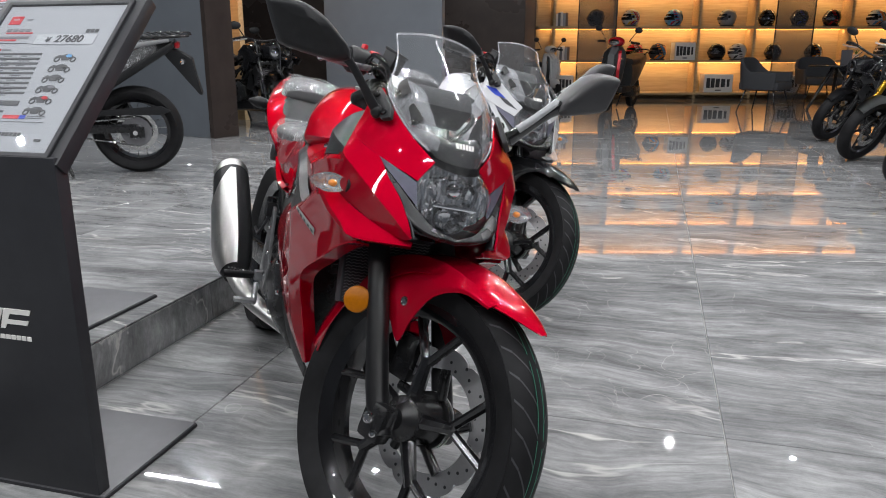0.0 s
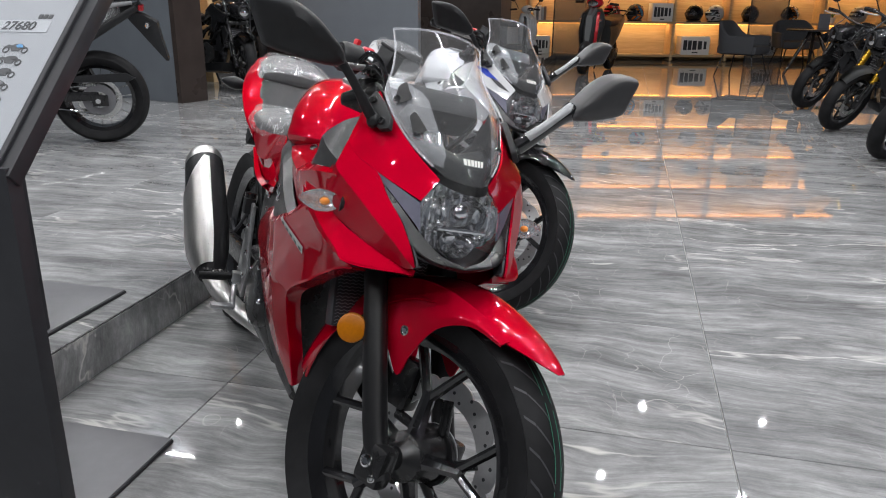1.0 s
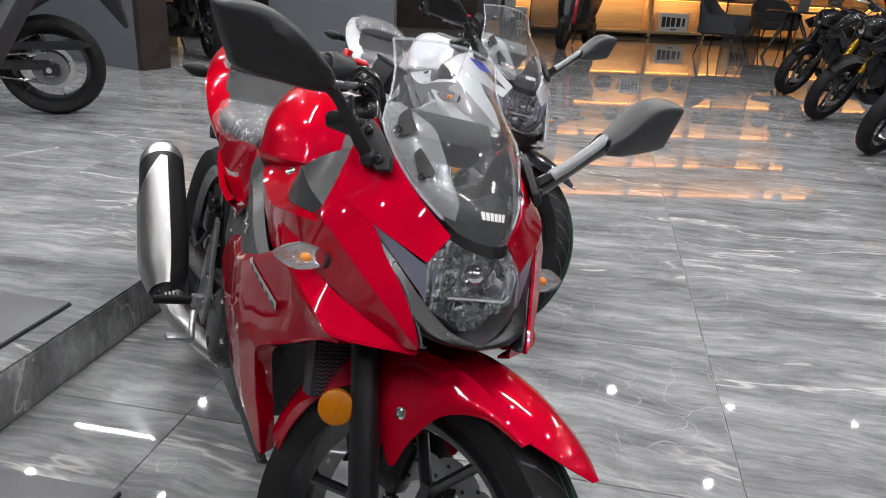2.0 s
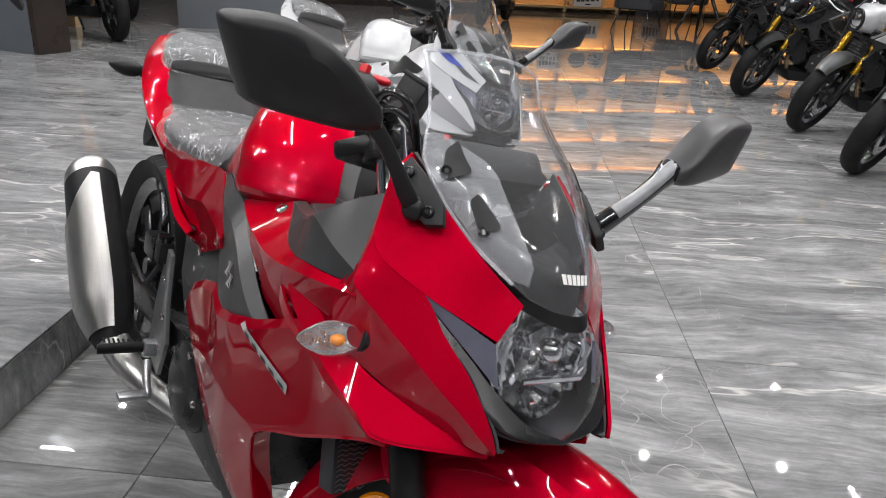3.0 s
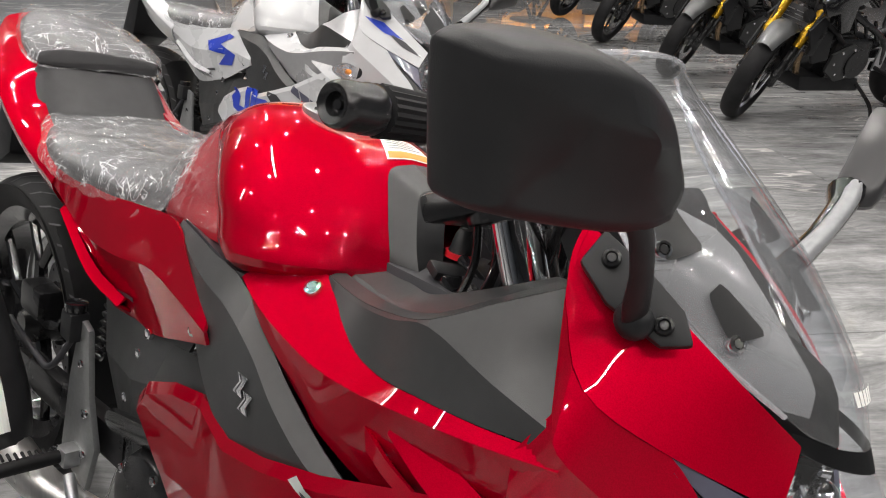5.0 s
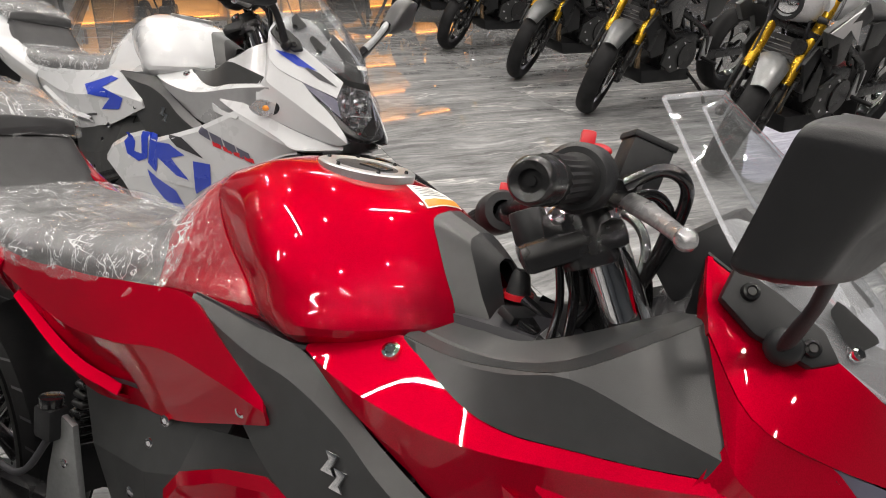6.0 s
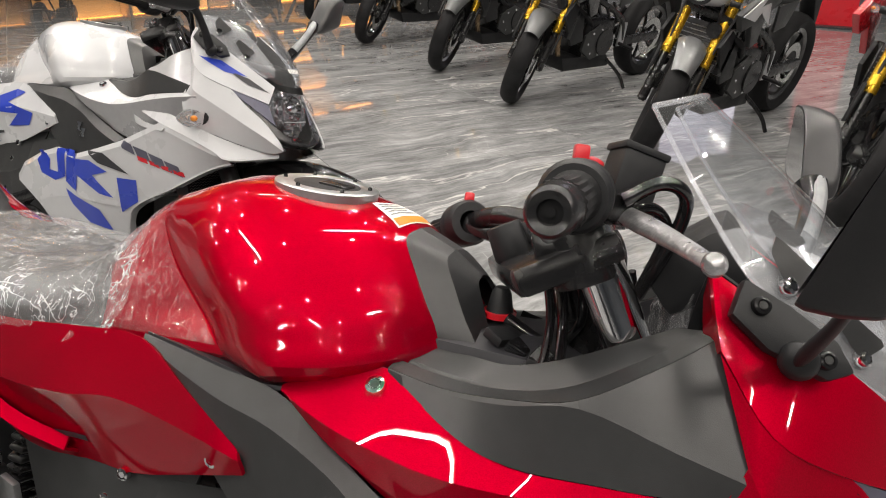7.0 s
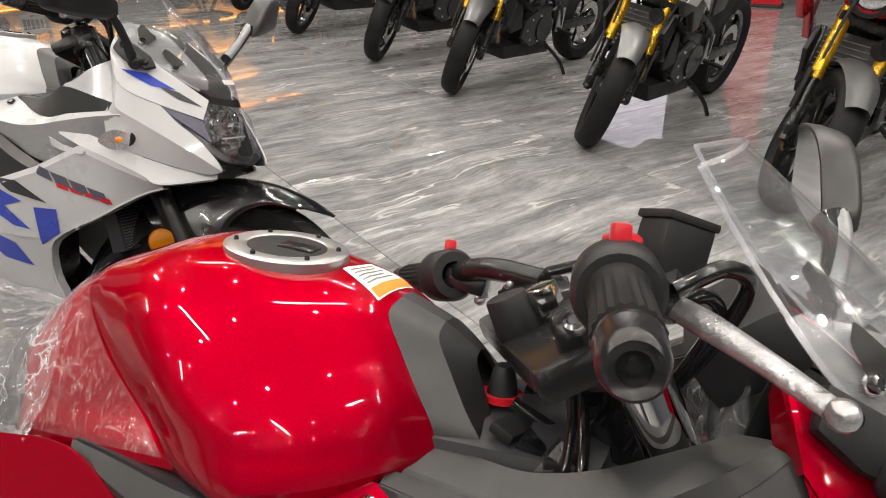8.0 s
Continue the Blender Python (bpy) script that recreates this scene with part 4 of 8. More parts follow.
            bm = hose([(-0.355, 0.150, 0.918), (-0.30, 0.14, 0.930), (-0.275, 0.10, 0.89), (-0.30, 0.05, 0.80)], 0.006, 10, 8)
            part("clutch_cable", bm, GLOSS, bar, "", 60)


def sport_bike(m, paint, second, fender_paint, label, decals):
    bike = thing("motorcycle", m, label, "motorcycle", "sports bikes beside the platform")
    front_end(bike, paint, fender_paint)
    # windscreen
    ctr = [(-0.252, 1.046), (-0.190, 0.997), (-0.128, 0.945), (-0.078, 0.897), (-0.040, 0.850), (-0.020, 0.806)]
    edg = [(-0.284, 0.092, 1.033), (-0.244, 0.092, 0.976), (-0.198, 0.117, 0.922), (-0.150, 0.104, 0.879), (-0.100, 0.082, 0.844), (-0.052, 0.044, 0.812)]
    rows = []
    for (cx, cz), (ex, ew, ez) in zip(ctr, edg):
        row = []
        for q in range(9):
            e = -1 + q / 4
            f = 1 - math.sqrt(max(0, 1 - (abs(e) * 0.94) ** 2))
            f /= 1 - math.sqrt(1 - 0.94 ** 2)
            f = 0.5 * f + 0.5 * e * e
            row.append((cx + (ex - cx) * f, ew * e, cz + (ez - cz) * e * e))
        rows.append(row)
    g = smooth_sheet(rows, 3)
    bm = sheet(g)
    bmesh.ops.recalc_face_normals(bm, faces=bm.faces)
    bmesh.ops.solidify(bm, geom=bm.faces[:], thickness=0.003)
    scr = part("windscreen", bm, SCREEN, bike, "clear windscreen with frosted edges", 50)
    scr.visible_shadow = False
    rim = [g[0][k] for k in range(len(g[0]))]
    part("screen_edge", hose([v for v in rim[::2]], 0.0022, 6, 2), FROST, scr, smooth=60).visible_shadow = False
    for s in (0, 1):
        pts = [g[k][0 if s == 0 else -1] for k in range(0, len(g), 2)]
        part("screen_edge", hose(pts, 0.0020, 6, 2), FROST, scr, smooth=60).visible_shadow = False
        poly = []
        for a in range(13):
            v = 0.30 + 0.62 * a / 12
            wdt = float(np.interp(v, (0.30, 0.42, 0.8, 0.92), (0.05, 0.235, 0.23, 0.10)))
            poly.append([at_uv(g, (u * wdt if s == 0 else 1 - u * wdt), v) for u in (0, 0.25, 0.5, 0.75, 1.0)])
        bm = sheet([[p - (n if n.x > 0 else -n) * 0.0040 for p, n in r] for r in poly])
        part("frosted_band", bm, FROST, scr, smooth=60).visible_shadow = False
        for va, vb, ua, ub in ((0.352, 0.468, 0.038, 0.140), (0.546, 0.676, 0.052, 0.155)):
            vr = []
            for a in range(9):
                v = a / 8
                u0, u1 = ua + 0.028 * (1 - v) + 0.006, ub - 0.026 * (1 - v)
                pinch = 0.12 * (max(0.0, 1 - 8 * v) + max(0.0, 8 * v - 7))
                u0, u1 = u0 + (u1 - u0) * pinch, u1 - (u1 - u0) * pinch
                vr.append([at_uv(g, (u0 + (u1 - u0) * b / 6) if s == 0 else 1 - (u0 + (u1 - u0) * b / 6), va + (vb - va) * v + 0.012 * (1 - b / 3)) for b in range(7)])
            bm = sheet([[p + (n if n.x > 0 else -n) * 0.0016 for p, n in r] for r in vr])
            bmesh.ops.solidify(bm, geom=bm.faces[:], thickness=0.001)
            part("vent", bm, VENTG, scr, smooth=40)
        sg = -1 if s == 0 else 1
        bolt((-0.168, sg * 0.104, 0.914), (0.75, sg * 0.6, 0.5), 0.0072, scr)
        bolt((-0.108, sg * 0.081, 0.865), (0.75, sg * 0.6, 0.5), 0.0072, scr)
    for k in range(6):
        x0 = 0.372 + 0.040 * k
        q = [at_uv(g, u, v) for u, v in ((x0, 0.815), (x0 + 0.032, 0.815), (x0 + 0.032, 0.858), (x0, 0.858))]
        bm = bmesh.new()
        bm.faces.new([bm.verts.new(p + (n if n.x > 0 else -n) * 0.0022) for p, n in q])
        part("logo_bar", bm, PAPER, scr)
    # inner cowl behind the screen
    rows = [[(r[k][0] - 0.014 - 0.006 * (1 - abs(k - 4) / 4), r[k][1] * 0.95, r[k][2] - 0.010) for k in range(9)] for r in rows[3:]]
    rows[0] = [(x - 0.012, y * 0.9, z - 0.012 - 0.03 * (1 - abs(q - 4) / 4)) for q, (x, y, z) in enumerate(rows[0])]
    bm = sheet(smooth_sheet(rows, 3))
    bmesh.ops.solidify(bm, geom=bm.faces[:], thickness=0.003)
    part("inner_cowl", bm, PLASTIC, bike, "dark grey cowl behind the screen", 50)
    part("instrument_panel", box((0.05, 0.15, 0.075), (-0.235, 0, 0.905), 0.012, turn=(0, 52, 0)), PLASTIC, bike, "black instrument panel", 40)
    lip = right([[(-0.062, 0.050, 0.812), (-0.034, 0.030, 0.808), (-0.020, 0.0, 0.807)], [(-0.058, 0.050, 0.800), (-0.028, 0.030, 0.794), (-0.012, 0.0, 0.792)]])
    lg = [[*r, *[Vector((p.x, -p.y, p.z)) for p in r[-2::-1]]] for r in lip]
    bm = sheet([spline(r, 4) for r in lg])
    bmesh.ops.solidify(bm, geom=bm.faces[:], thickness=0.004)
    part("screen_lip", bm, PLASTIC, bike, smooth=50)
    # nose
    a, g_nose = panel("nose_cowl", [[(-0.222, 0.118, 0.920), (-0.150, 0.109, 0.880), (-0.092, 0.085, 0.840), (-0.054, 0.046, 0.804)],
                        [(-0.215, 0.140, 0.898), (-0.152, 0.142, 0.846), (-0.098, 0.112, 0.812), (-0.050, 0.060, 0.788)],
                        [(-0.206, 0.150, 0.870), (-0.164, 0.174, 0.825), (-0.112, 0.143, 0.797), (-0.047, 0.076, 0.766)]], paint, bike)
    panel("nose_inner", [[(-0.222, 0.118, 0.920), (-0.215, 0.140, 0.898), (-0.206, 0.150, 0.870)], [(-0.226, 0.100, 0.905), (-0.222, 0.118, 0.880), (-0.215, 0.130, 0.850)]], paint, bike, across=False)
    blade_edge = [(-0.206, 0.150, 0.868), (-0.164, 0.174, 0.824), (-0.110, 0.139, 0.796), (-0.076, 0.124, 0.762), (-0.042, 0.107, 0.732), (-0.016, 0.096, 0.703), (0.000, 0.090, 0.682), (0.006, 0.087, 0.668)]
    blade_fold = [(-0.176, 0.182, 0.802), (-0.160, 0.191, 0.783), (-0.126, 0.173, 0.760), (-0.092, 0.154, 0.738), (-0.060, 0.135, 0.716), (-0.028, 0.114, 0.694), (-0.006, 0.100, 0.677), (0.006, 0.088, 0.666)]
    blade_root = [(-0.190, 0.194, 0.770), (-0.184, 0.192, 0.728), (-0.160, 0.181, 0.704), (-0.126, 0.164, 0.691), (-0.088, 0.139, 0.676), (-0.050, 0.110, 0.663), (-0.018, 0.094, 0.658), (0.004, 0.087, 0.664)]
    panel("nose_blade", [blade_edge, blade_fold], paint, bike, across=False, smooth=25)
    panel("blade_liner", [[(x - 0.003, w - 0.005, z - 0.002) for x, w, z in blade_edge[2:]], [(x, w - 0.012, z + 0.002) for x, w, z in blade_root[2:]]], INK, bike, across=False, smooth=25)
    panel("lamp_trim", [[(-0.110, 0.139, 0.794), (-0.078, 0.108, 0.779), (-0.047, 0.077, 0.763)], [(-0.106, 0.136, 0.788), (-0.058, 0.100, 0.748), (-0.028, 0.074, 0.720)]], SMOKE, bike)
    panel("lamp_bezel", [[(-0.108, 0.137, 0.788), (-0.060, 0.102, 0.748), (-0.030, 0.076, 0.718), (-0.002, 0.042, 0.690), (0.012, 0.0, 0.677)],
                         [(-0.104, 0.140, 0.782), (-0.048, 0.112, 0.724), (-0.015, 0.088, 0.697), (0.006, 0.054, 0.680), (0.014, 0.0, 0.672)],
                         [(-0.110, 0.135, 0.786), (-0.056, 0.110, 0.728), (-0.024, 0.090, 0.692), (-0.004, 0.050, 0.672), (0.006, 0.0, 0.666)]], SATIN, bike)
    panel("chin", [[(-0.020, 0.088, 0.681), (-0.004, 0.050, 0.671), (0.004, 0.0, 0.665)], [(-0.100, 0.130, 0.668), (-0.100, 0.070, 0.664), (-0.100, 0.0, 0.662)], [(-0.20, 0.130, 0.660), (-0.20, 0.070, 0.660), (-0.20, 0.0, 0.660)]], INK, bike, smooth=40)
    lens = [[(-0.053, 0.045, 0.802), (-0.026, 0.024, 0.797), (-0.016, 0.0, 0.795)], [(-0.046, 0.077, 0.764), (-0.006, 0.042, 0.762), (0.006, 0.0, 0.760)],
            [(-0.030, 0.075, 0.722), (0.006, 0.040, 0.720), (0.017, 0.0, 0.718)], [(-0.006, 0.046, 0.696), (0.011, 0.024, 0.694), (0.018, 0.0, 0.692)], [(0.006, 0.012, 0.679), (0.011, 0.006, 0.677), (0.013, 0.0, 0.676)]]
    full = [[*r, *[Vector((p.x, -p.y, p.z)) for p in r[-2::-1]]] for r in right(lens)]
    g = smooth_sheet(full, 4)
    fine = smooth_sheet(full, 10)
    shell = [[Vector((-0.050 - 0.022 * max(0.0, 1 - (p.y / 0.055) ** 2) + 0.08 * (0.72 - p.z) + 0.006 * abs(math.sin(p.y * 190 + 4 * p.z)), p.y * 0.97, p.z)) for p in r] for r in fine]
    lamp_root = part("headlight", sheet(shell), MIRRORED, bike, "clear headlight with chrome reflectors", 14)
    bm = turned([(0.0, -0.030), (0.014, -0.028), (0.030, -0.018), (0.040, 0.0), (0.043, 0.010)], 28, axis="X")
    bm.transform(Matrix.Translation((-0.052, 0.0, 0.752)) @ Matrix.Diagonal((-1, 1.15, 0.85, 1)) @ Matrix.Rotation(math.pi, 4, "Z"))
    part("reflector_bowl", bm, CHROME, lamp_root, smooth=20)
    bm = turned([(0.0, -0.026), (0.014, -0.024), (0.030, -0.010), (0.038, 0.006)], 18, axis="X")
    bm.transform(Matrix.Translation((-0.040, 0.0, 0.706)) @ Matrix.Diagonal((1, 0.9, 0.75, 1)))
    part("reflector_bowl", bm, CHROME, lamp_root, smooth=12)
    for s in (-1, 1):
        bm = turned([(0.0, -0.02), (0.012, -0.018), (0.026, -0.004), (0.030, 0.006)], 16, axis="X")
        bm.transform(Matrix.Translation((-0.052, s * 0.048, 0.745)) @ Matrix.Diagonal((1, 0.8, 1.1, 1)))
        part("side_reflector", bm, CHROME, lamp_root, smooth=12)
    part("bulb_shield", ball((-0.038, -0.006, 0.758), 0.015, (1, 1, 1)), CHROME, lamp_root, smooth=60)
    part("reflector_step", box((0.012, 0.09, 0.006), (-0.030, 0, 0.729), 0.002), CHROME, lamp_root, smooth=30)
    gl = part("headlight_lens", sheet(g), LENS, lamp_root, smooth=60)
    gl.visible_shadow = False
    panel("cockpit_liner", [[(-0.223, 0.1135, 0.921), (-0.152, 0.1000, 0.880), (-0.102, 0.076, 0.843), (-0.060, 0.0, 0.812)], [(-0.232, 0.100, 0.870), (-0.190, 0.086, 0.820), (-0.160, 0.060, 0.790), (-0.140, 0.0, 0.775)], [(-0.240, 0.096, 0.780), (-0.220, 0.080, 0.740), (-0.210, 0.050, 0.720), (-0.205, 0.0, 0.715)]], PLASTIC, bike, smooth=40)
    # side fairings
    ridge = [(-0.474, 0.124, 0.784), (-0.415, 0.138, 0.784), (-0.355, 0.157, 0.797), (-0.295, 0.180, 0.820), (-0.240, 0.166, 0.855), (-0.210, 0.140, 0.874)]
    fold = [(-0.474, 0.1245, 0.7832), (-0.413, 0.1405, 0.7815), (-0.353, 0.161, 0.7940), (-0.292, 0.184, 0.816), (-0.222, 0.192, 0.805), (-0.166, 0.184, 0.790)]
    panel("infill_panel", [fold, [(-0.474, 0.124, 0.780), (-0.392, 0.163, 0.757), (-0.340, 0.178, 0.753), (-0.280, 0.193, 0.765), (-0.220, 0.195, 0.773), (-0.158, 0.184, 0.780)]], GREYPL, bike, across=False, smooth=9)
    if decals == "white":
        panel("infill_facet", [ridge[:4], fold[:4]], GREYPL, bike, across=False, smooth=9)
        panel("infill_front", [ridge[3:], fold[3:]], SILVER, bike, across=False, smooth=9)
    else:
        panel("infill_facet", [ridge, fold], GREYPL, bike, across=False, smooth=9)
    groove = [(-0.473, 0.108, 0.788), (-0.418, 0.114, 0.785), (-0.362, 0.130, 0.794), (-0.306, 0.150, 0.818), (-0.250, 0.146, 0.855), (-0.222, 0.128, 0.874)]
    panel("infill_ledge", [[(x, w - 0.0005, z + 0.0005) for x, w, z in ridge], groove, [(x + 0.002, w - 0.004, z - 0.004) for x, w, z in groove], [(x + 0.004, w - 0.007, z + 0.000) for x, w, z in groove],
                           [(-0.456, 0.070, 0.794), (-0.412, 0.074, 0.794), (-0.372, 0.092, 0.801), (-0.324, 0.110, 0.823), (-0.278, 0.110, 0.847), (-0.240, 0.108, 0.868)],
                           [(-0.450, 0.069, 0.786), (-0.405, 0.072, 0.785), (-0.366, 0.089, 0.792), (-0.320, 0.106, 0.814), (-0.275, 0.106, 0.838), (-0.238, 0.104, 0.858)]], GREYPL, bike, across=False, smooth=26)
    # Inner drop of the ledge, inked to put the recess's shade into colour.
    panel("ledge_wall", [[(-0.450, 0.069, 0.785), (-0.405, 0.072, 0.784), (-0.366, 0.089, 0.791), (-0.320, 0.106, 0.813), (-0.275, 0.106, 0.837), (-0.238, 0.104, 0.857)],
                         [(-0.445, 0.072, 0.720), (-0.400, 0.075, 0.715), (-0.360, 0.090, 0.715), (-0.316, 0.106, 0.730), (-0.272, 0.106, 0.755), (-0.236, 0.104, 0.775)]], INK, bike, across=False, smooth=26)
    up_crease = [(-0.560, 0.162, 0.755), (-0.528, 0.170, 0.746), (-0.490, 0.176, 0.738), (-0.450, 0.181, 0.733), (-0.405, 0.187, 0.731), (-0.350, 0.194, 0.737), (-0.285, 0.201, 0.750), (-0.220, 0.202, 0.762), (-0.156, 0.190, 0.771)]
    panel("upper_fairing", [[(-0.562, 0.156, 0.758), (-0.520, 0.136, 0.776), (-0.477, 0.122, 0.783), (-0.435, 0.141, 0.771), (-0.392, 0.161, 0.757), (-0.340, 0.177, 0.752), (-0.280, 0.192, 0.764), (-0.220, 0.194, 0.772), (-0.158, 0.184, 0.779)], up_crease], paint, bike, across=False, smooth=14)
    side_rows = [[(-0.559, 0.158, 0.750), (-0.520, 0.168, 0.730), (-0.480, 0.175, 0.713), (-0.435, 0.180, 0.700), (-0.390, 0.183, 0.690), (-0.330, 0.185, 0.690), (-0.265, 0.186, 0.702), (-0.205, 0.183, 0.718), (-0.150, 0.175, 0.738)],
                 [(-0.558, 0.152, 0.746), (-0.510, 0.163, 0.722), (-0.455, 0.173, 0.697), (-0.420, 0.176, 0.682), (-0.390, 0.178, 0.668), (-0.315, 0.172, 0.648), (-0.250, 0.166, 0.660), (-0.200, 0.162, 0.675), (-0.150, 0.154, 0.700)]]
    panel("fairing_side", [up_crease, *side_rows], second, bike, across=False, smooth=14)
    for s in (-1, 1):
        bolt((-0.478, s * 0.138, 0.771), (0.0, s * 0.60, 0.80), 0.010, bike)
    wing_edge = [(-0.300, 0.1955, 0.7240), (-0.245, 0.202, 0.705), (-0.165, 0.198, 0.680), (-0.110, 0.184, 0.656), (-0.080, 0.167, 0.639), (-0.014, 0.076, 0.648)]
    low_top = [(-0.752, 0.152, 0.522), (-0.724, 0.156, 0.557), (-0.652, 0.164, 0.592), (-0.588, 0.171, 0.611), (-0.510, 0.188, 0.604), (-0.440, 0.197, 0.624), (-0.360, 0.198, 0.652), *wing_edge[1:5]]
    low_lip = [(-0.744, 0.158, 0.508), (-0.718, 0.163, 0.544), (-0.648, 0.171, 0.580), (-0.580, 0.178, 0.599), (-0.508, 0.195, 0.593), (-0.436, 0.203, 0.613), (-0.356, 0.204, 0.640), (-0.242, 0.204, 0.694), (-0.163, 0.199, 0.668), (-0.110, 0.183, 0.648), (-0.080, 0.166, 0.637)]
    low_foot = [(-0.675, 0.160, 0.462), (-0.655, 0.164, 0.470), (-0.610, 0.171, 0.484), (-0.560, 0.178, 0.494), (-0.500, 0.185, 0.497), (-0.430, 0.186, 0.494), (-0.345, 0.180, 0.495), (-0.225, 0.178, 0.562), (-0.155, 0.172, 0.602), (-0.115, 0.165, 0.622), (-0.085, 0.156, 0.632)]
    a, g_low = panel("lower_fairing", [low_top, low_lip, low_foot], paint, bike, across=None, smooth=16)
    a, g_leg = panel("fairing_leg", [[(-0.675, 0.160, 0.463), (-0.595, 0.173, 0.489), (-0.480, 0.185, 0.497), (-0.346, 0.180, 0.496)],
                          [(-0.600, 0.153, 0.390), (-0.525, 0.163, 0.405), (-0.450, 0.166, 0.412), (-0.372, 0.158, 0.410)],
                          [(-0.500, 0.144, 0.328), (-0.460, 0.148, 0.335), (-0.420, 0.150, 0.340), (-0.354, 0.145, 0.350)],
                          [(-0.372, 0.132, 0.286), (-0.364, 0.132, 0.285), (-0.357, 0.132, 0.285), (-0.344, 0.131, 0.288)]], paint, bike)
    arch = [(-0.344, 0.131, 0.288), (-0.353, 0.145, 0.350), (-0.371, 0.158, 0.411), *low_foot[6:]]
    panel("arch_flange", [arch, [(x - 0.014, w * 0.80, z - 0.006 if z > 0.45 else z + 0.004) for x, w, z in arch]], paint, bike, across=False, smooth=30)
    a, g_wing = panel("fairing_wing", [[(-0.300, 0.190, 0.738), (-0.235, 0.190, 0.728), (-0.185, 0.186, 0.713), (-0.130, 0.168, 0.692), (-0.070, 0.122, 0.668), (-0.014, 0.074, 0.656)], wing_edge], paint, bike, across=False, smooth=25)
    panel("wing_lip", [[(-0.110, 0.1835, 0.6555), (-0.080, 0.1665, 0.6385), (-0.014, 0.0755, 0.6475)], [(-0.118, 0.160, 0.640), (-0.092, 0.145, 0.632), (-0.030, 0.068, 0.640)]], paint, bike, across=False, smooth=25)
    panel("fairing_fin", [[(-0.329, 0.191, 0.714), (-0.290, 0.197, 0.702), (-0.228, 0.206, 0.695)], [(-0.322, 0.192, 0.696), (-0.285, 0.200, 0.690), (-0.232, 0.207, 0.688)]], paint, bike, across=False, smooth=25)
    panel("fairing_shoulder", [blade_fold, blade_root], paint, bike, across=False, smooth=25)
    panel("side_cover", [[(-0.765, 0.112, 0.750), (-0.700, 0.130, 0.752), (-0.635, 0.148, 0.753), (-0.566, 0.160, 0.752), (-0.510, 0.166, 0.724), (-0.455, 0.177, 0.697), (-0.390, 0.183, 0.667), (-0.330, 0.186, 0.645)],
                         [(-0.762, 0.118, 0.745), (-0.690, 0.146, 0.737), (-0.620, 0.168, 0.731), (-0.560, 0.178, 0.725), (-0.492, 0.189, 0.704), (-0.442, 0.195, 0.674), (-0.382, 0.197, 0.647), (-0.330, 0.190, 0.636)],
                         [(-0.758, 0.112, 0.735), (-0.700, 0.138, 0.700), (-0.652, 0.152, 0.660), (-0.600, 0.167, 0.625), (-0.530, 0.184, 0.600), (-0.460, 0.190, 0.598), (-0.390, 0.190, 0.610), (-0.335, 0.186, 0.630)]], GREYPL, bike, across=False, smooth=10)
    # Added ink-dark sheet: paints in the shade of the gap under the tank.
    panel("tank_seal", [[(-0.762, 0.111, 0.748), (-0.700, 0.128, 0.750), (-0.635, 0.146, 0.751), (-0.566, 0.156, 0.751), (-0.490, 0.122, 0.774)],
                        [(-0.755, 0.070, 0.745), (-0.700, 0.080, 0.745), (-0.635, 0.095, 0.742), (-0.560, 0.105, 0.740), (-0.480, 0.080, 0.760)]], INK, bike, smooth=40)
    for dx, dz in ((-0.005, 0.007), (0.006, -0.007)):
        for s in (-1, 1):
            bm = prism([(-0.013, -0.006), (0.003, -0.013), (0.001, -0.005), (0.012, 0.006), (-0.003, 0.013), (-0.001, 0.004)], 0.003, bev=0.001)
            bm.transform(Matrix.Translation((-0.490 + dx, s * 0.1925, 0.664 + dz)) @ Matrix.Rotation(radians(s * 4), 4, "X") @ Matrix.Rotation(radians(-20), 4, "Y"))
            part("emblem_bar", bm, CHROME, bike, smooth=30)
    panel("belly_panel", [[(-0.725, 0.146, 0.530), (-0.670, 0.148, 0.445), (-0.590, 0.145, 0.372), (-0.490, 0.138, 0.312), (-0.352, 0.126, 0.272)],
                          [(-0.760, 0.130, 0.470), (-0.710, 0.132, 0.380), (-0.620, 0.128, 0.305), (-0.520, 0.120, 0.255), (-0.400, 0.112, 0.232)],
                          [(-0.780, 0.100, 0.400), (-0.740, 0.095, 0.315), (-0.640, 0.090, 0.250), (-0.540, 0.080, 0.215), (-0.430, 0.080, 0.205)]], PLASTIC, bike)
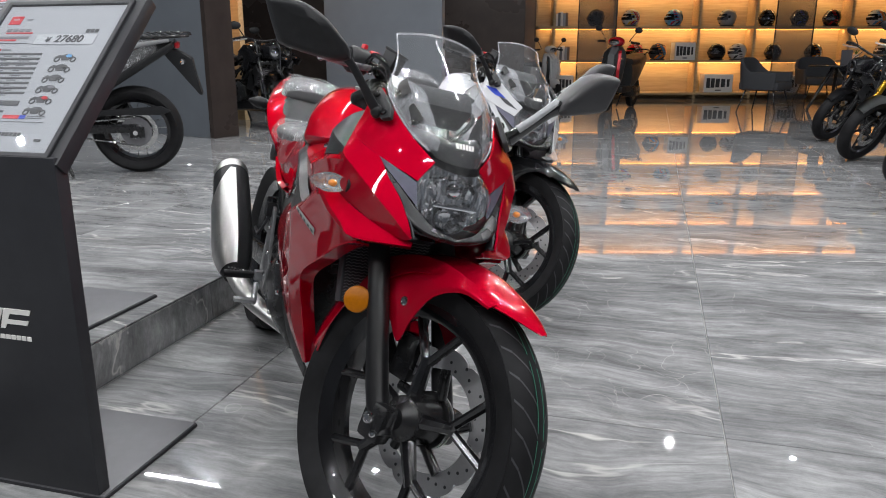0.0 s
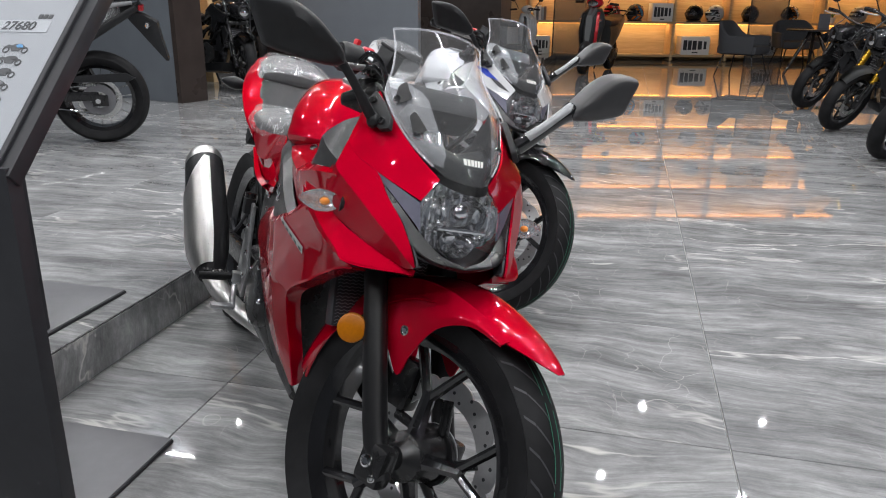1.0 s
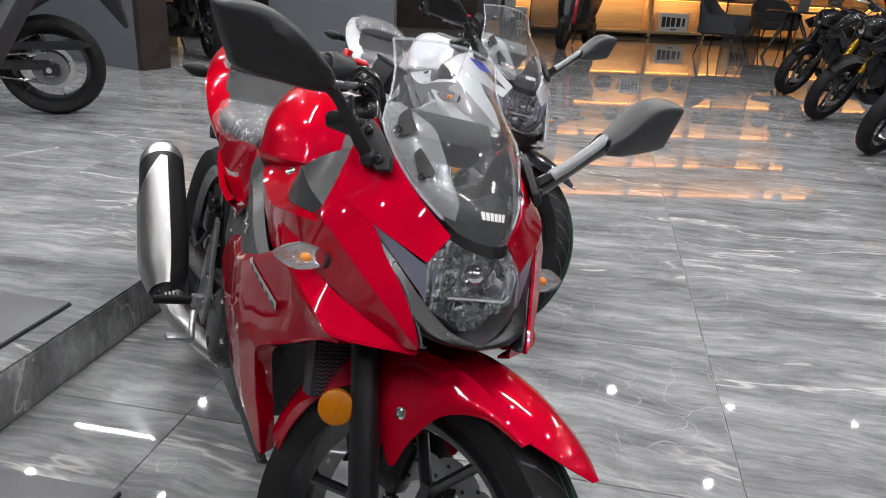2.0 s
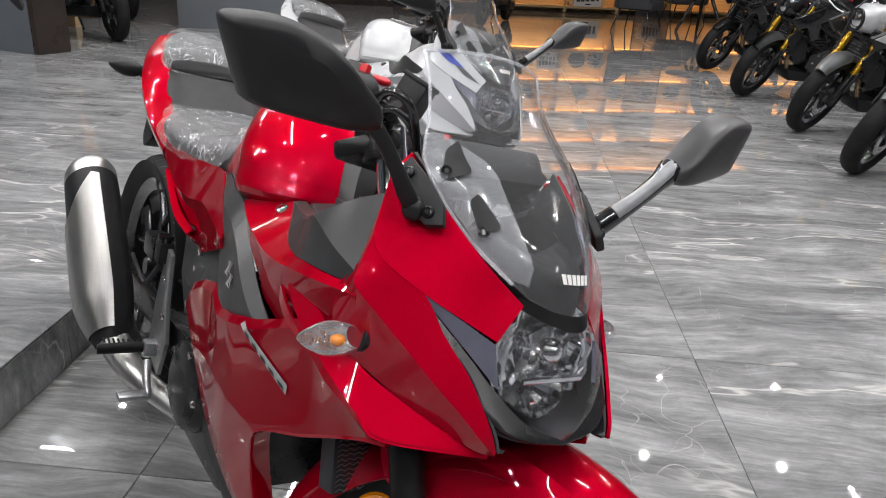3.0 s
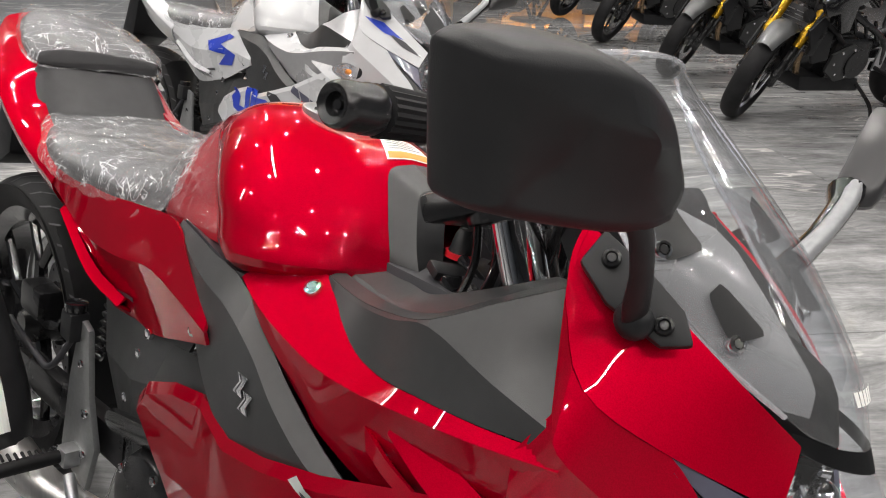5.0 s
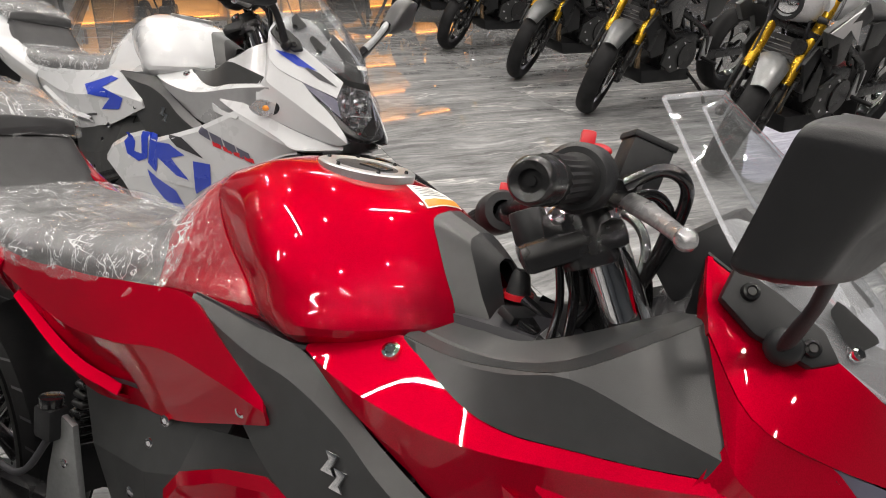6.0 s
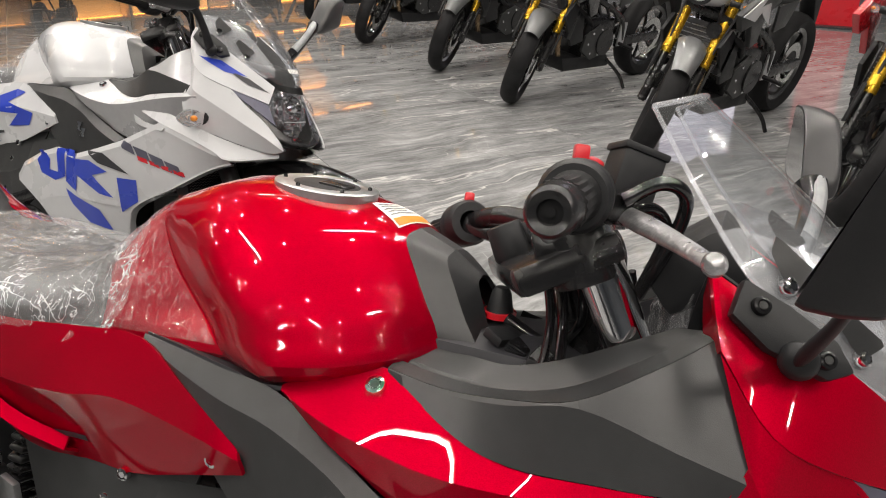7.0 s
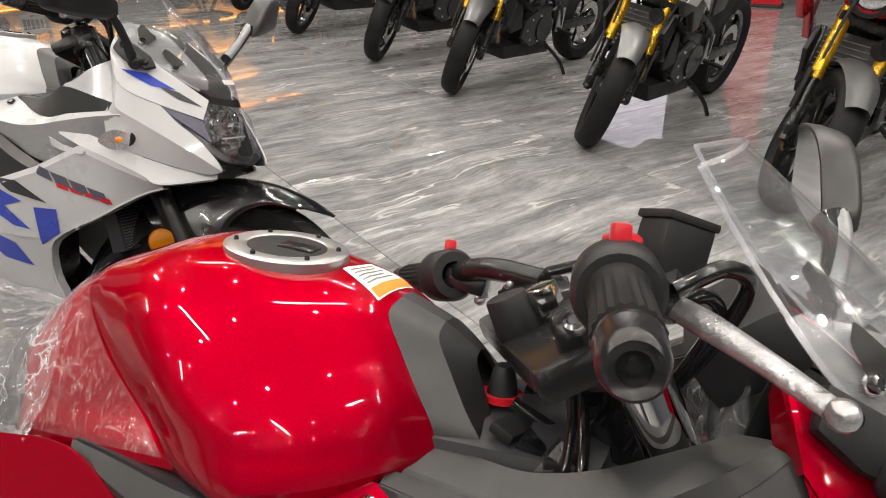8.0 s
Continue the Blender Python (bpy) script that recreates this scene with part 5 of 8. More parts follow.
    # tank
    tank_sections = [([-0.905] * 7, [(0, 0.752), (0.020, 0.750), (0.036, 0.742), (0.045, 0.730), (0.048, 0.716), (0.044, 0.702), (0, 0.690)]),
                     ([-0.882] * 7, [(0, 0.802), (0.026, 0.799), (0.046, 0.787), (0.058, 0.765), (0.064, 0.742), (0.060, 0.712), (0, 0.690)]),
                     ([-0.835] * 7, [(0, 0.853), (0.034, 0.849), (0.058, 0.830), (0.074, 0.800), (0.086, 0.765), (0.088, 0.722), (0, 0.690)]),
                     ([-0.792, -0.792, -0.788, -0.752, -0.698, -0.640, -0.68], [(0, 0.885), (0.040, 0.880), (0.060, 0.858), (0.080, 0.818), (0.102, 0.783), (0.130, 0.752), (0, 0.700)]),
                     ([-0.776, -0.778, -0.774, -0.717, -0.662, -0.605, -0.66], [(0, 0.893), (0.044, 0.888), (0.070, 0.868), (0.108, 0.838), (0.136, 0.800), (0.150, 0.757), (0, 0.700)]),
                     ([-0.708, -0.708, -0.698, -0.658, -0.615, -0.578, -0.62], [(0, 0.917), (0.058, 0.911), (0.100, 0.890), (0.138, 0.850), (0.160, 0.806), (0.158, 0.757), (0, 0.710)]),
                     ([-0.640, -0.640, -0.632, -0.602, -0.575, -0.552, -0.58], [(0, 0.919), (0.060, 0.913), (0.106, 0.891), (0.144, 0.850), (0.164, 0.806), (0.154, 0.762), (0, 0.715)]),
                     ([-0.578, -0.578, -0.568, -0.545, -0.524, -0.512, -0.54], [(0, 0.910), (0.056, 0.903), (0.098, 0.881), (0.132, 0.844), (0.148, 0.806), (0.136, 0.768), (0, 0.720)]),
                     ([-0.533, -0.531, -0.514, -0.495, -0.478, -0.472, -0.50], [(0, 0.899), (0.046, 0.893), (0.076, 0.869), (0.101, 0.840), (0.111, 0.806), (0.104, 0.777), (0, 0.730)]),
                     ([-0.508, -0.507, -0.489, -0.470, -0.452, -0.447, -0.48], [(0, 0.887), (0.034, 0.881), (0.046, 0.856), (0.057, 0.830), (0.066, 0.805), (0.066, 0.775), (0, 0.735)])]
    bm, g_tank = hull(tank_sections, 5, True, (4,))
    tank_skin = BVHTree.FromBMesh(bm)
    tank = part("fuel_tank", bm, paint, bike, "", 27)
    if decals != "white":
        film = []
        for r in g_tank[7:16]:
            film.append([p + (p - Vector((p.x - 0.02, 0, 0.72))).normalized() * 0.0035 for p in r[3:24]])
        bm = sheet(smooth_sheet(film, 2))
        bm.normal_update()
        part("tank_film", crumpled(bm, 0.0012, 17.0, 12.0), CLING, tank, "clear packing film clinging to the tank", 75).visible_shadow = False
    cap = Matrix.Translation((-0.622, 0, 0.9180)) @ Matrix.Rotation(radians(4), 4, "Y")
    part("filler_ring", turned([(0.036, 0.0008), (0.038, 0.0018), (0.053, 0.0016), (0.056, 0.0004), (0.056, -0.008)], 48, axis="Z"), ALU, tank, "silver filler cap ring", 40, cap)
    part("filler_cap", turned([(0, 0.0016), (0.030, 0.0016), (0.0355, 0.0012), (0.0375, -0.001)], 40, axis="Z"), PLASTIC, tank, "black filler cap", 30, cap)
    part("cap_flap", box((0.034, 0.020, 0.003), (0.012, 0, 0.0022), 0.001), SATIN, tank, smooth=30, m=cap)
    for k in range(6):
        b = bolt((0, 0, 0), (0, 0, 1), 0.0024, tank, SATIN)
        b.matrix_basis = cap @ Matrix.Rotation(radians(60 * k + 20), 4, "Z") @ Matrix.Translation((0.046, 0, 0.0004))
    hood = [[(-0.509, 0.0, 0.8890), (-0.508, 0.034, 0.883), (-0.490, 0.048, 0.857), (-0.471, 0.059, 0.831), (-0.453, 0.068, 0.806), (-0.446, 0.069, 0.772)],
            [(-0.468, 0.0, 0.873), (-0.465, 0.028, 0.867), (-0.448, 0.044, 0.845), (-0.430, 0.056, 0.820), (-0.411, 0.065, 0.796), (-0.402, 0.066, 0.764)],
            [(-0.436, 0.0, 0.852), (-0.434, 0.016, 0.847), (-0.424, 0.024, 0.828), (-0.413, 0.032, 0.806), (-0.400, 0.042, 0.788), (-0.392, 0.046, 0.760)]]
    panel("tank_cover", hood[:2], GREYPL, bike, across=False, label="dark grey front trim of the tank", smooth=16)
    # Same trim piece; its front facet takes darker plastic to paint in shade.
    panel("tank_cover_front", hood[1:], PLASTIC, bike, across=False, smooth=16)
    for s in (-1, 1):
        bolt((-0.413, s * 0.066, 0.786), (0.15, s * 0.95, 0.3), 0.008, bike, PLASTIC)
    if decals != "white":
        def on_tank(x, y, off):
            hit = tank_skin.ray_cast(Vector((x, y, 1.2)), Vector((0, 0, -1)))
            return hit[0] + hit[1] * off

        def tank_label(u0, u1, v0, v1, off):
            corner = [Vector((-0.564, -0.006)), Vector((-0.556, 0.038)), Vector((-0.514, 0.040)), Vector((-0.520, -0.030))]
            grid = []
            for i in range(7):
                v = v0 + (v1 - v0) * i / 6
                row = []
                for j in range(7):
                    u = u0 + (u1 - u0) * j / 6
                    q = corner[0].lerp(corner[1], u).lerp(corner[3].lerp(corner[2], u), v)
                    row.append(on_tank(q.x, q.y, off))
                grid.append(row)
            return sheet(grid)

        st = part("warning_label", tank_label(0, 1, 0, 1, 0.0010), PAPER, tank, "white and orange warning label", 60)
        part("label_band", tank_label(0.04, 0.96, 0.74, 0.97, 0.0016), ORANGE, st, smooth=60)
        for k in range(5):
            part("label_text", tank_label(0.10, 0.88 - 0.13 * (k % 2), 0.12 + 0.115 * k, 0.155 + 0.115 * k, 0.0016), GUARDG, st, smooth=60)
    # seat, wrapped
    seat = [([-0.850] * 6, [(0, 0.800), (0.050, 0.795), (0.078, 0.775), (0.086, 0.750), (0.080, 0.730), (0, 0.720)]),
            ([-0.940] * 6, [(0, 0.780), (0.075, 0.776), (0.115, 0.760), (0.124, 0.740), (0.105, 0.720), (0, 0.715)]),
            ([-1.040] * 6, [(0, 0.774), (0.090, 0.771), (0.136, 0.757), (0.146, 0.738), (0.120, 0.718), (0, 0.710)]),
            ([-1.140] * 6, [(0, 0.776), (0.090, 0.774), (0.136, 0.761), (0.144, 0.743), (0.118, 0.724), (0, 0.715)]),
            ([-1.215] * 6, [(0, 0.780), (0.080, 0.778), (0.114, 0.768), (0.118, 0.756), (0.100, 0.740), (0, 0.730)])]
    bm, g = hull(seat, 4)
    st = part("rider_seat", askew(bm), SEAT, bike, "black seat wrapped in crumpled clear film", 60)
    film = [([-0.806] * 6, [(0, 0.880), (0.040, 0.876), (0.066, 0.856), (0.084, 0.818), (0.100, 0.775), (0.112, 0.735)]),
            ([-0.842] * 6, [(0, 0.853), (0.040, 0.848), (0.066, 0.828), (0.086, 0.798), (0.100, 0.765), (0.108, 0.725)]),
            ([-0.890] * 6, [(0, 0.808), (0.060, 0.802), (0.096, 0.782), (0.118, 0.755), (0.122, 0.725), (0.108, 0.705)])]
    film += [([x[0] - (0.016 if i == 4 else 0)] * 6, [(w * 1.06 + 0.004, z + 0.010 if k < 3 else z - 0.008) for k, (w, z) in enumerate(h)]) for i, (x, h) in enumerate(seat) if i > 0]
    bm, g = hull(film, 14, False)
    bm.normal_update()
    f = part("seat_film", askew(crumpled(bm, 0.006, 3.0, 22.0)), FILM, st, "crumpled clear packing film", 75)
    f.visible_shadow = False
    pil = [([-1.330] * 6, [(0, 0.876), (0.066, 0.873), (0.096, 0.866), (0.102, 0.858), (0.094, 0.850), (0, 0.850)]),
           ([-1.352] * 6, [(0, 0.898), (0.076, 0.894), (0.108, 0.880), (0.113, 0.868), (0.104, 0.856), (0, 0.854)]),
           ([-1.430] * 6, [(0, 0.918), (0.072, 0.914), (0.100, 0.898), (0.104, 0.884), (0.094, 0.872), (0, 0.868)]),
           ([-1.500] * 6, [(0, 0.928), (0.060, 0.924), (0.082, 0.910), (0.084, 0.898), (0.074, 0.888), (0, 0.884)]),
           ([-1.560] * 6, [(0, 0.930), (0.036, 0.927), (0.050, 0.918), (0.052, 0.910), (0.046, 0.902), (0, 0.900)])]
    bm, g = hull(pil, 4)
    pl = part("pillion_seat", askew(bm), SEAT, bike, "black pillion pad wrapped in clear film", 60)
    film = [([x[0] + (0.008 if i == 0 else -0.02 if i == 4 else 0)] * 6, [(w * 1.05 + 0.004, z + 0.008 if k < 3 else z - 0.003) for k, (w, z) in enumerate(h)]) for i, (x, h) in enumerate(pil)]
    bm, g = hull(film, 12, False)
    bm.normal_update()
    f = part("seat_film", askew(crumpled(bm, 0.005, 11.0, 22.0)), FILM, pl, "crumpled clear packing film", 75)
    f.visible_shadow = False
    bm, g = hull([([-1.180] * 4, [(0, 0.770), (0.110, 0.765), (0.115, 0.730), (0, 0.710)]), ([-1.250] * 4, [(0, 0.778), (0.106, 0.772), (0.112, 0.735), (0, 0.720)]), ([-1.275] * 4, [(0, 0.790), (0.103, 0.785), (0.108, 0.745), (0, 0.730)]), ([-1.325] * 4, [(0, 0.840), (0.100, 0.835), (0.104, 0.775), (0, 0.745)]), ([-1.365] * 4, [(0, 0.864), (0.094, 0.858), (0.098, 0.800), (0, 0.765)]), ([-1.520] * 4, [(0, 0.885), (0.052, 0.880), (0.050, 0.850), (0, 0.840)])], 4)
    part("tail_core", askew(bm), DARKPL, bike, "dark grey plastic step between the seats", 40)
    # tail
    a, g_tail = panel("tail_side", [[(-0.600, 0.170, 0.690), (-0.680, 0.150, 0.724), (-0.757, 0.128, 0.752), (-0.850, 0.120, 0.742), (-0.960, 0.128, 0.732), (-1.100, 0.130, 0.738)],
                                    [(-0.592, 0.177, 0.682), (-0.680, 0.163, 0.688), (-0.770, 0.152, 0.690), (-0.860, 0.147, 0.672), (-0.970, 0.141, 0.668), (-1.105, 0.130, 0.698)],
                                    [(-0.588, 0.174, 0.668), (-0.660, 0.160, 0.640), (-0.750, 0.142, 0.606), (-0.840, 0.122, 0.588), (-0.950, 0.104, 0.566), (-1.130, 0.096, 0.652)]], paint, bike, across=False, smooth=12)
    panel("tail_fin", [[(-0.858, 0.128, 0.612), (-0.950, 0.130, 0.626), (-1.080, 0.122, 0.676)], [(-0.850, 0.143, 0.604), (-0.950, 0.142, 0.616), (-1.080, 0.130, 0.668)], [(-0.850, 0.122, 0.592), (-0.950, 0.120, 0.600), (-1.080, 0.110, 0.655)]], paint, bike, across=False, smooth=20)
    # Flat dark strip that paints a slot's shade onto the panel.
    decal("tail_slot", g_tail, [[(0.55, 0.80), (0.80, 0.78), (0.80, 0.82), (0.55, 0.84)]], INK, a)
    wing = [[(-1.095, 0.120, 0.738), (-1.200, 0.114, 0.766), (-1.285, 0.104, 0.792), (-1.340, 0.098, 0.848), (-1.400, 0.092, 0.884), (-1.470, 0.078, 0.905), (-1.540, 0.054, 0.922)],
            [(-1.105, 0.134, 0.702), (-1.210, 0.140, 0.740), (-1.310, 0.136, 0.780), (-1.370, 0.130, 0.812), (-1.430, 0.116, 0.838), (-1.490, 0.096, 0.866), (-1.545, 0.062, 0.902)],
            [(-1.130, 0.098, 0.652), (-1.240, 0.106, 0.688), (-1.340, 0.100, 0.726), (-1.400, 0.092, 0.760), (-1.450, 0.080, 0.788), (-1.500, 0.066, 0.820), (-1.540, 0.048, 0.868)]]
    for s in (-1, 1):
        flare = [0.0, 1.0, 1.0] if s < 0 else [0.0, 0.2, 0.2]
        bm = skin(grid_of([[Vector((x, s * (w + k * 0.055 * (-0.86 - x)), z)) for x, w, z in r] for k, r in zip(flare, wing)], 4), 0.004)
        part("tail_wing", askew(bm), paint, bike, "", 34)
    bolt((-0.630, -0.163, 0.668), (0, -1, 0.2), 0.010, bike)
    part("tail_lamp", box((0.05, 0.09, 0.045), (-1.520, 0, 0.862), 0.012), REDPL, bike, "red tail lamp", 40)
    bm = prism([(-0.02, 0.0), (0.05, 0.03), (0.02, -0.16), (-0.05, -0.20), (-0.07, -0.17)], 0.14, bev=0.008)
    bm.transform(Matrix.Translation((-1.575, 0.03, 0.80)))
    part("plate_holder", bm, PLASTIC, bike, "black number plate holder", 40)
    for s in (-1, 1):
        indicator(bike, (-1.590, s * 0.125 + 0.035, 0.805), (-0.20, s, 0.05), 0.95, False)
        indicator(bike, (-0.150, s * 0.186, 0.724), (-0.10, s, 0.0), 0.84)
        mirror_arm(bike, s)
    # frame, engine, rear
    eng = part("engine", box((0.30, 0.24, 0.30), (-0.70, 0, 0.38), 0.03), SATIN, bike, "black engine block", 40)
    for k in range(6):
        part("cooling_fin", box((0.22, 0.22, 0.006), (-0.56, 0, 0.50 + 0.02 * k), 0.002), SATIN, eng)
    bm = turned([(0, -0.030), (0.060, -0.030), (0.080, -0.022), (0.088, 0.0), (0.088, 0.02)], 36)
    bm.transform(Matrix.Translation((-0.72, -0.125, 0.36)))
    part("clutch_cover", bm, SATIN, eng, smooth=40)
    part("engine_core", box((0.30, 0.16, 0.30), (-0.46, 0, 0.66), 0.04), INK, eng, smooth=40)
    rad = part("radiator", box((0.035, 0.25, 0.15), (-0.245, 0, 0.545), 0.004, turn=(0, -16, 0)), INK, bike, "black finned radiator", 40)
    bm = bmesh.new()
    for k in range(22):
        q = [(-0.2255, -0.12 + 0.24 * j / 40, -0.07 + 0.0064 * k + (0.0016 if j % 2 else -0.0016)) for j in range(41)]
        for a_, b_ in zip(q, q[1:]):
            bm.faces.new([bm.verts.new(v) for v in (a_, b_, (b_[0], b_[1], b_[2] + 0.0011), (a_[0], a_[1], a_[2] + 0.0011))])
    bm.transform(Matrix.Translation((-0.245, 0, 0.545)) @ Matrix.Rotation(radians(-16), 4, "Y") @ Matrix.Translation((0.245, 0, 0)))
    part("radiator_core", bm, ALU, rad)["kind"] = "stuff"
    part("air_box", box((0.17, 0.19, 0.12), (-0.370, 0.01, 0.728), 0.03), INK, bike, smooth=40)
    hoses = bmesh.new()
    for k, (y, dz) in enumerate(((-0.05, 0), (-0.02, 0.02), (0.03, 0.01), (0.06, -0.01))):
        hose([(-0.40, y, 0.80 + dz), (-0.34, y * 1.2, 0.79), (-0.30, y * 0.8, 0.74), (-0.28, y, 0.64)], 0.006, 8, 6, hoses)
    part("wiring", hoses, GLOSS, bike, smooth=60)
    fuse = part("fuse_box", box((0.055, 0.070, 0.050), (-0.372, -0.030, 0.780), 0.008), GLOSS, bike, "black fuse box and connectors", 40)
    for k in range(4):
        part("connector", box((0.022, 0.052 - 0.006 * (k % 2), 0.010), (-0.392 + 0.018 * k, -0.040 - 0.004 * k, 0.809 - 0.006 * k), 0.003, turn=(4 * k - 8, 18, 14 * k - 20)), GLOSS if k % 2 else PLASTIC, fuse, smooth=30)
    part("frame_head", box((0.10, 0.17, 0.075), (-0.315, 0, 0.735), 0.016, turn=(0, -24, 0)), INK, bike, "black frame head", 40)
    part("steering_stem", rod((-0.290, 0, 0.74), (-0.345, 0, 0.865), 0.026, seg=24), SATIN, bike, smooth=40)
    for k, (x, y, bend) in enumerate(((-0.345, -0.055, 0.020), (-0.330, -0.030, -0.015), (-0.350, -0.078, 0.012), (-0.300, -0.050, 0.025), (-0.325, 0.045, -0.020), (-0.290, 0.015, 0.018))):
        part("cable", hose([(x - 0.030, y, 0.735), (x - 0.012 + bend, y - bend, 0.785), (x + 0.004, y + bend * 0.5, 0.835), (x - 0.004, y * 0.9, 0.880)], 0.0052 - 0.0006 * (k % 3), 10, 6), GLOSS, bike, smooth=60)
    clip = part("cable_clip", rod((-0.405, -0.062, 0.777), (-0.372, -0.088, 0.780), 0.0055, seg=12, bev=0.001), GLOSS, bike, smooth=40)
    part("clip_ferrule", rod((-0.392, -0.072, 0.778), (-0.380, -0.082, 0.779), 0.0068, seg=12, bev=0.001), CHROME, clip, smooth=40)
    part("ignition_plug", turned([(0, 0.026), (0.007, 0.026), (0.010, 0.020), (0.012, 0.010), (0.014, 0)], 16, axis="Z"), PLASTIC, bike, smooth=40, m=Matrix.Translation((-0.412, -0.008, 0.820)))
    wrap = sheet(smooth_sheet([[(-0.285, -0.020, 0.800), (-0.262, -0.045, 0.792), (-0.240, -0.075, 0.800)], [(-0.275, -0.030, 0.835), (-0.252, -0.062, 0.830), (-0.232, -0.090, 0.840)], [(-0.255, -0.030, 0.880), (-0.240, -0.058, 0.885), (-0.226, -0.082, 0.890)]], 9))
    wrap.normal_update()
    part("wrap_sheet", crumpled(wrap, 0.008, 7.0, 34.0), FILM, bike, "crumpled clear film left on the cockpit", 75).visible_shadow = False
    part("red_grommet", turned([(0.008, 0), (0.017, 0), (0.017, 0.006), (0.008, 0.006)], 20, axis="Z"), REDPL, bike, "small red rubber ring", 40, Matrix.Translation((-0.412, -0.008, 0.816)))
    for s in (-1, 1):
        bm = hose([(-0.34, s * 0.05, 0.80), (-0.45, s * 0.12, 0.66), (-0.65, s * 0.135, 0.50), (-0.86, s * 0.12, 0.42)], 0.024, 10, 6, flat=0.6)
        part("frame_beam", bm, SATIN, bike, "black steel frame beam", 50)
        bm = hose([(-0.80, s * 0.10, 0.62), (-1.05, s * 0.10, 0.66), (-1.45, s * 0.05, 0.82)], 0.014, 10, 6)
        part("seat_rail", bm, SATIN, bike, smooth=50)
        bm = box((0.62, 0.032, 0.060), (-1.165, s * 0.095, 0.335), 0.012, turn=(0, -5, 0))
        part("swingarm", bm, SATIN, bike, "black swingarm beam", 40)
    panel("frame_cover", [[(-0.660, 0.140, 0.640), (-0.800, 0.124, 0.612), (-0.960, 0.104, 0.572)], [(-0.690, 0.150, 0.560), (-0.800, 0.140, 0.520), (-0.930, 0.112, 0.500)], [(-0.730, 0.128, 0.420), (-0.810, 0.116, 0.370), (-0.890, 0.098, 0.390)]], GREYPL, bike, across=None, smooth=8)
    panel("seat_cover_low", [[(-0.600, 0.148, 0.632), (-0.700, 0.140, 0.612), (-0.769, 0.122, 0.590)], [(-0.560, 0.165, 0.600), (-0.680, 0.158, 0.560), (-0.765, 0.140, 0.530)]], GREYPL, bike, smooth=20)
    wheel("rear_wheel", AXLE_R, bike, 0.308, 0.142, False, line=False)
    hug = []
    for k in range(13):
        ang = radians(-5 + 62 * k / 12)
        hug.append([AXLE_R + Vector((0.335 * math.cos(ang), 0.07 * e, 0.335 * math.sin(ang) - 0.02 * abs(e) ** 3)) for e in (-1, -0.6, -0.2, 0.2, 0.6, 1)])
    bm = sheet(hug)
    bmesh.ops.solidify(bm, geom=bm.faces[:], thickness=0.003)
    part("rear_hugger", bm, PLASTIC, bike, smooth=50)
    part("rear_caliper", box((0.09, 0.05, 0.06), AXLE_R + Vector((0.12, -0.06, 0.10)), 0.012), SATIN, bike, smooth=40)
    part("rear_shock", hose([(-0.98, 0, 0.62), (-1.05, 0, 0.42)], 0.03, 14, 1), GLOSS, bike, smooth=40)
    part("rear_reservoir", box((0.035, 0.030, 0.045), (-0.985, -0.135, 0.520), 0.006), PLASTIC, bike, "small black brake fluid reservoir", 40)
    part("reservoir_cap", rod((-0.985, -0.135, 0.542), (-0.985, -0.135, 0.556), 0.016, seg=18, bev=0.002), GLOSS, bike, smooth=40)
    part("rear_brake_hose", hose([(-0.985, -0.135, 0.50), (-1.02, -0.150, 0.44), (-1.10, -0.140, 0.42), (-1.30, -0.110, 0.40)], 0.005, 8, 6), INK, bike, smooth=50)
    part("shock_spring", hose([(-1.00 + 0.012 * math.cos(k * 1.05) - 0.0006 * k, -0.045 + 0.030 * math.sin(k * 1.05), 0.60 - 0.0026 * k) for k in range(66)], 0.0055, 8, 1), SATIN, bike, "black shock absorber spring", 50)
    part("linkage", hose([(-0.98, -0.110, 0.315), (-1.00, -0.118, 0.285), (-1.05, -0.118, 0.262)], [0.015, 0.011, 0.014], 12, 4), CHROME, bike, "polished linkage rod", 50)
    for x, w, z in ((-0.80, 0.131, 0.555), (-0.84, 0.122, 0.47), (-0.90, 0.106, 0.55), (-0.765, 0.140, 0.60)):
        for s in (-1, 1):
            bolt((x, s * w, z), (0, s, 0), 0.008, bike, CHROME)
    for k in range(5):
        a = 2 * math.pi * k / 5
        bolt((-0.72 + 0.072 * math.cos(a), -0.150, 0.36 + 0.072 * math.sin(a)), (0, -1, 0), 0.007, bike, CHROME)
    # exhaust
    e0, e1 = Vector((-1.045, -0.196, 0.285)), Vector((-1.445, -0.200, 0.560))
    ax = (e1 - e0).normalized()
    side = Vector((0, 1, 0))
    upv = side.cross(ax).normalized()
    upv = upv if upv.z > 0 else -upv
    rows = []
    for u, sy, su in ((0.0, 0.032, 0.032), (0.10, 0.050, 0.054), (0.25, 0.059, 0.071), (0.5, 0.061, 0.077), (0.85, 0.059, 0.073), (0.93, 0.057, 0.069)):
        c = e0.lerp(e1, u)
        rows.append([c + side * sy * math.cos(2 * math.pi * k / 32) + upv * su * math.sin(2 * math.pi * k / 32) for k in range(32)])
    bm = sheet([list(r) for r in zip(*[spline(c, 4) for c in zip(*rows)])], close=True)
    bm.faces.new([v for v in list(bm.verts)[:32]][::-1])
    ex = part("exhaust", bm, PLASTIC, bike, "black silencer with a brushed steel heat shield", 40)
    rows = []
    for u, s_ in ((0.90, 1.03), (0.95, 1.02), (0.985, 0.90), (1.005, 0.70), (1.012, 0.40), (1.013, 0.0)):
        c = e0.lerp(e1, u)
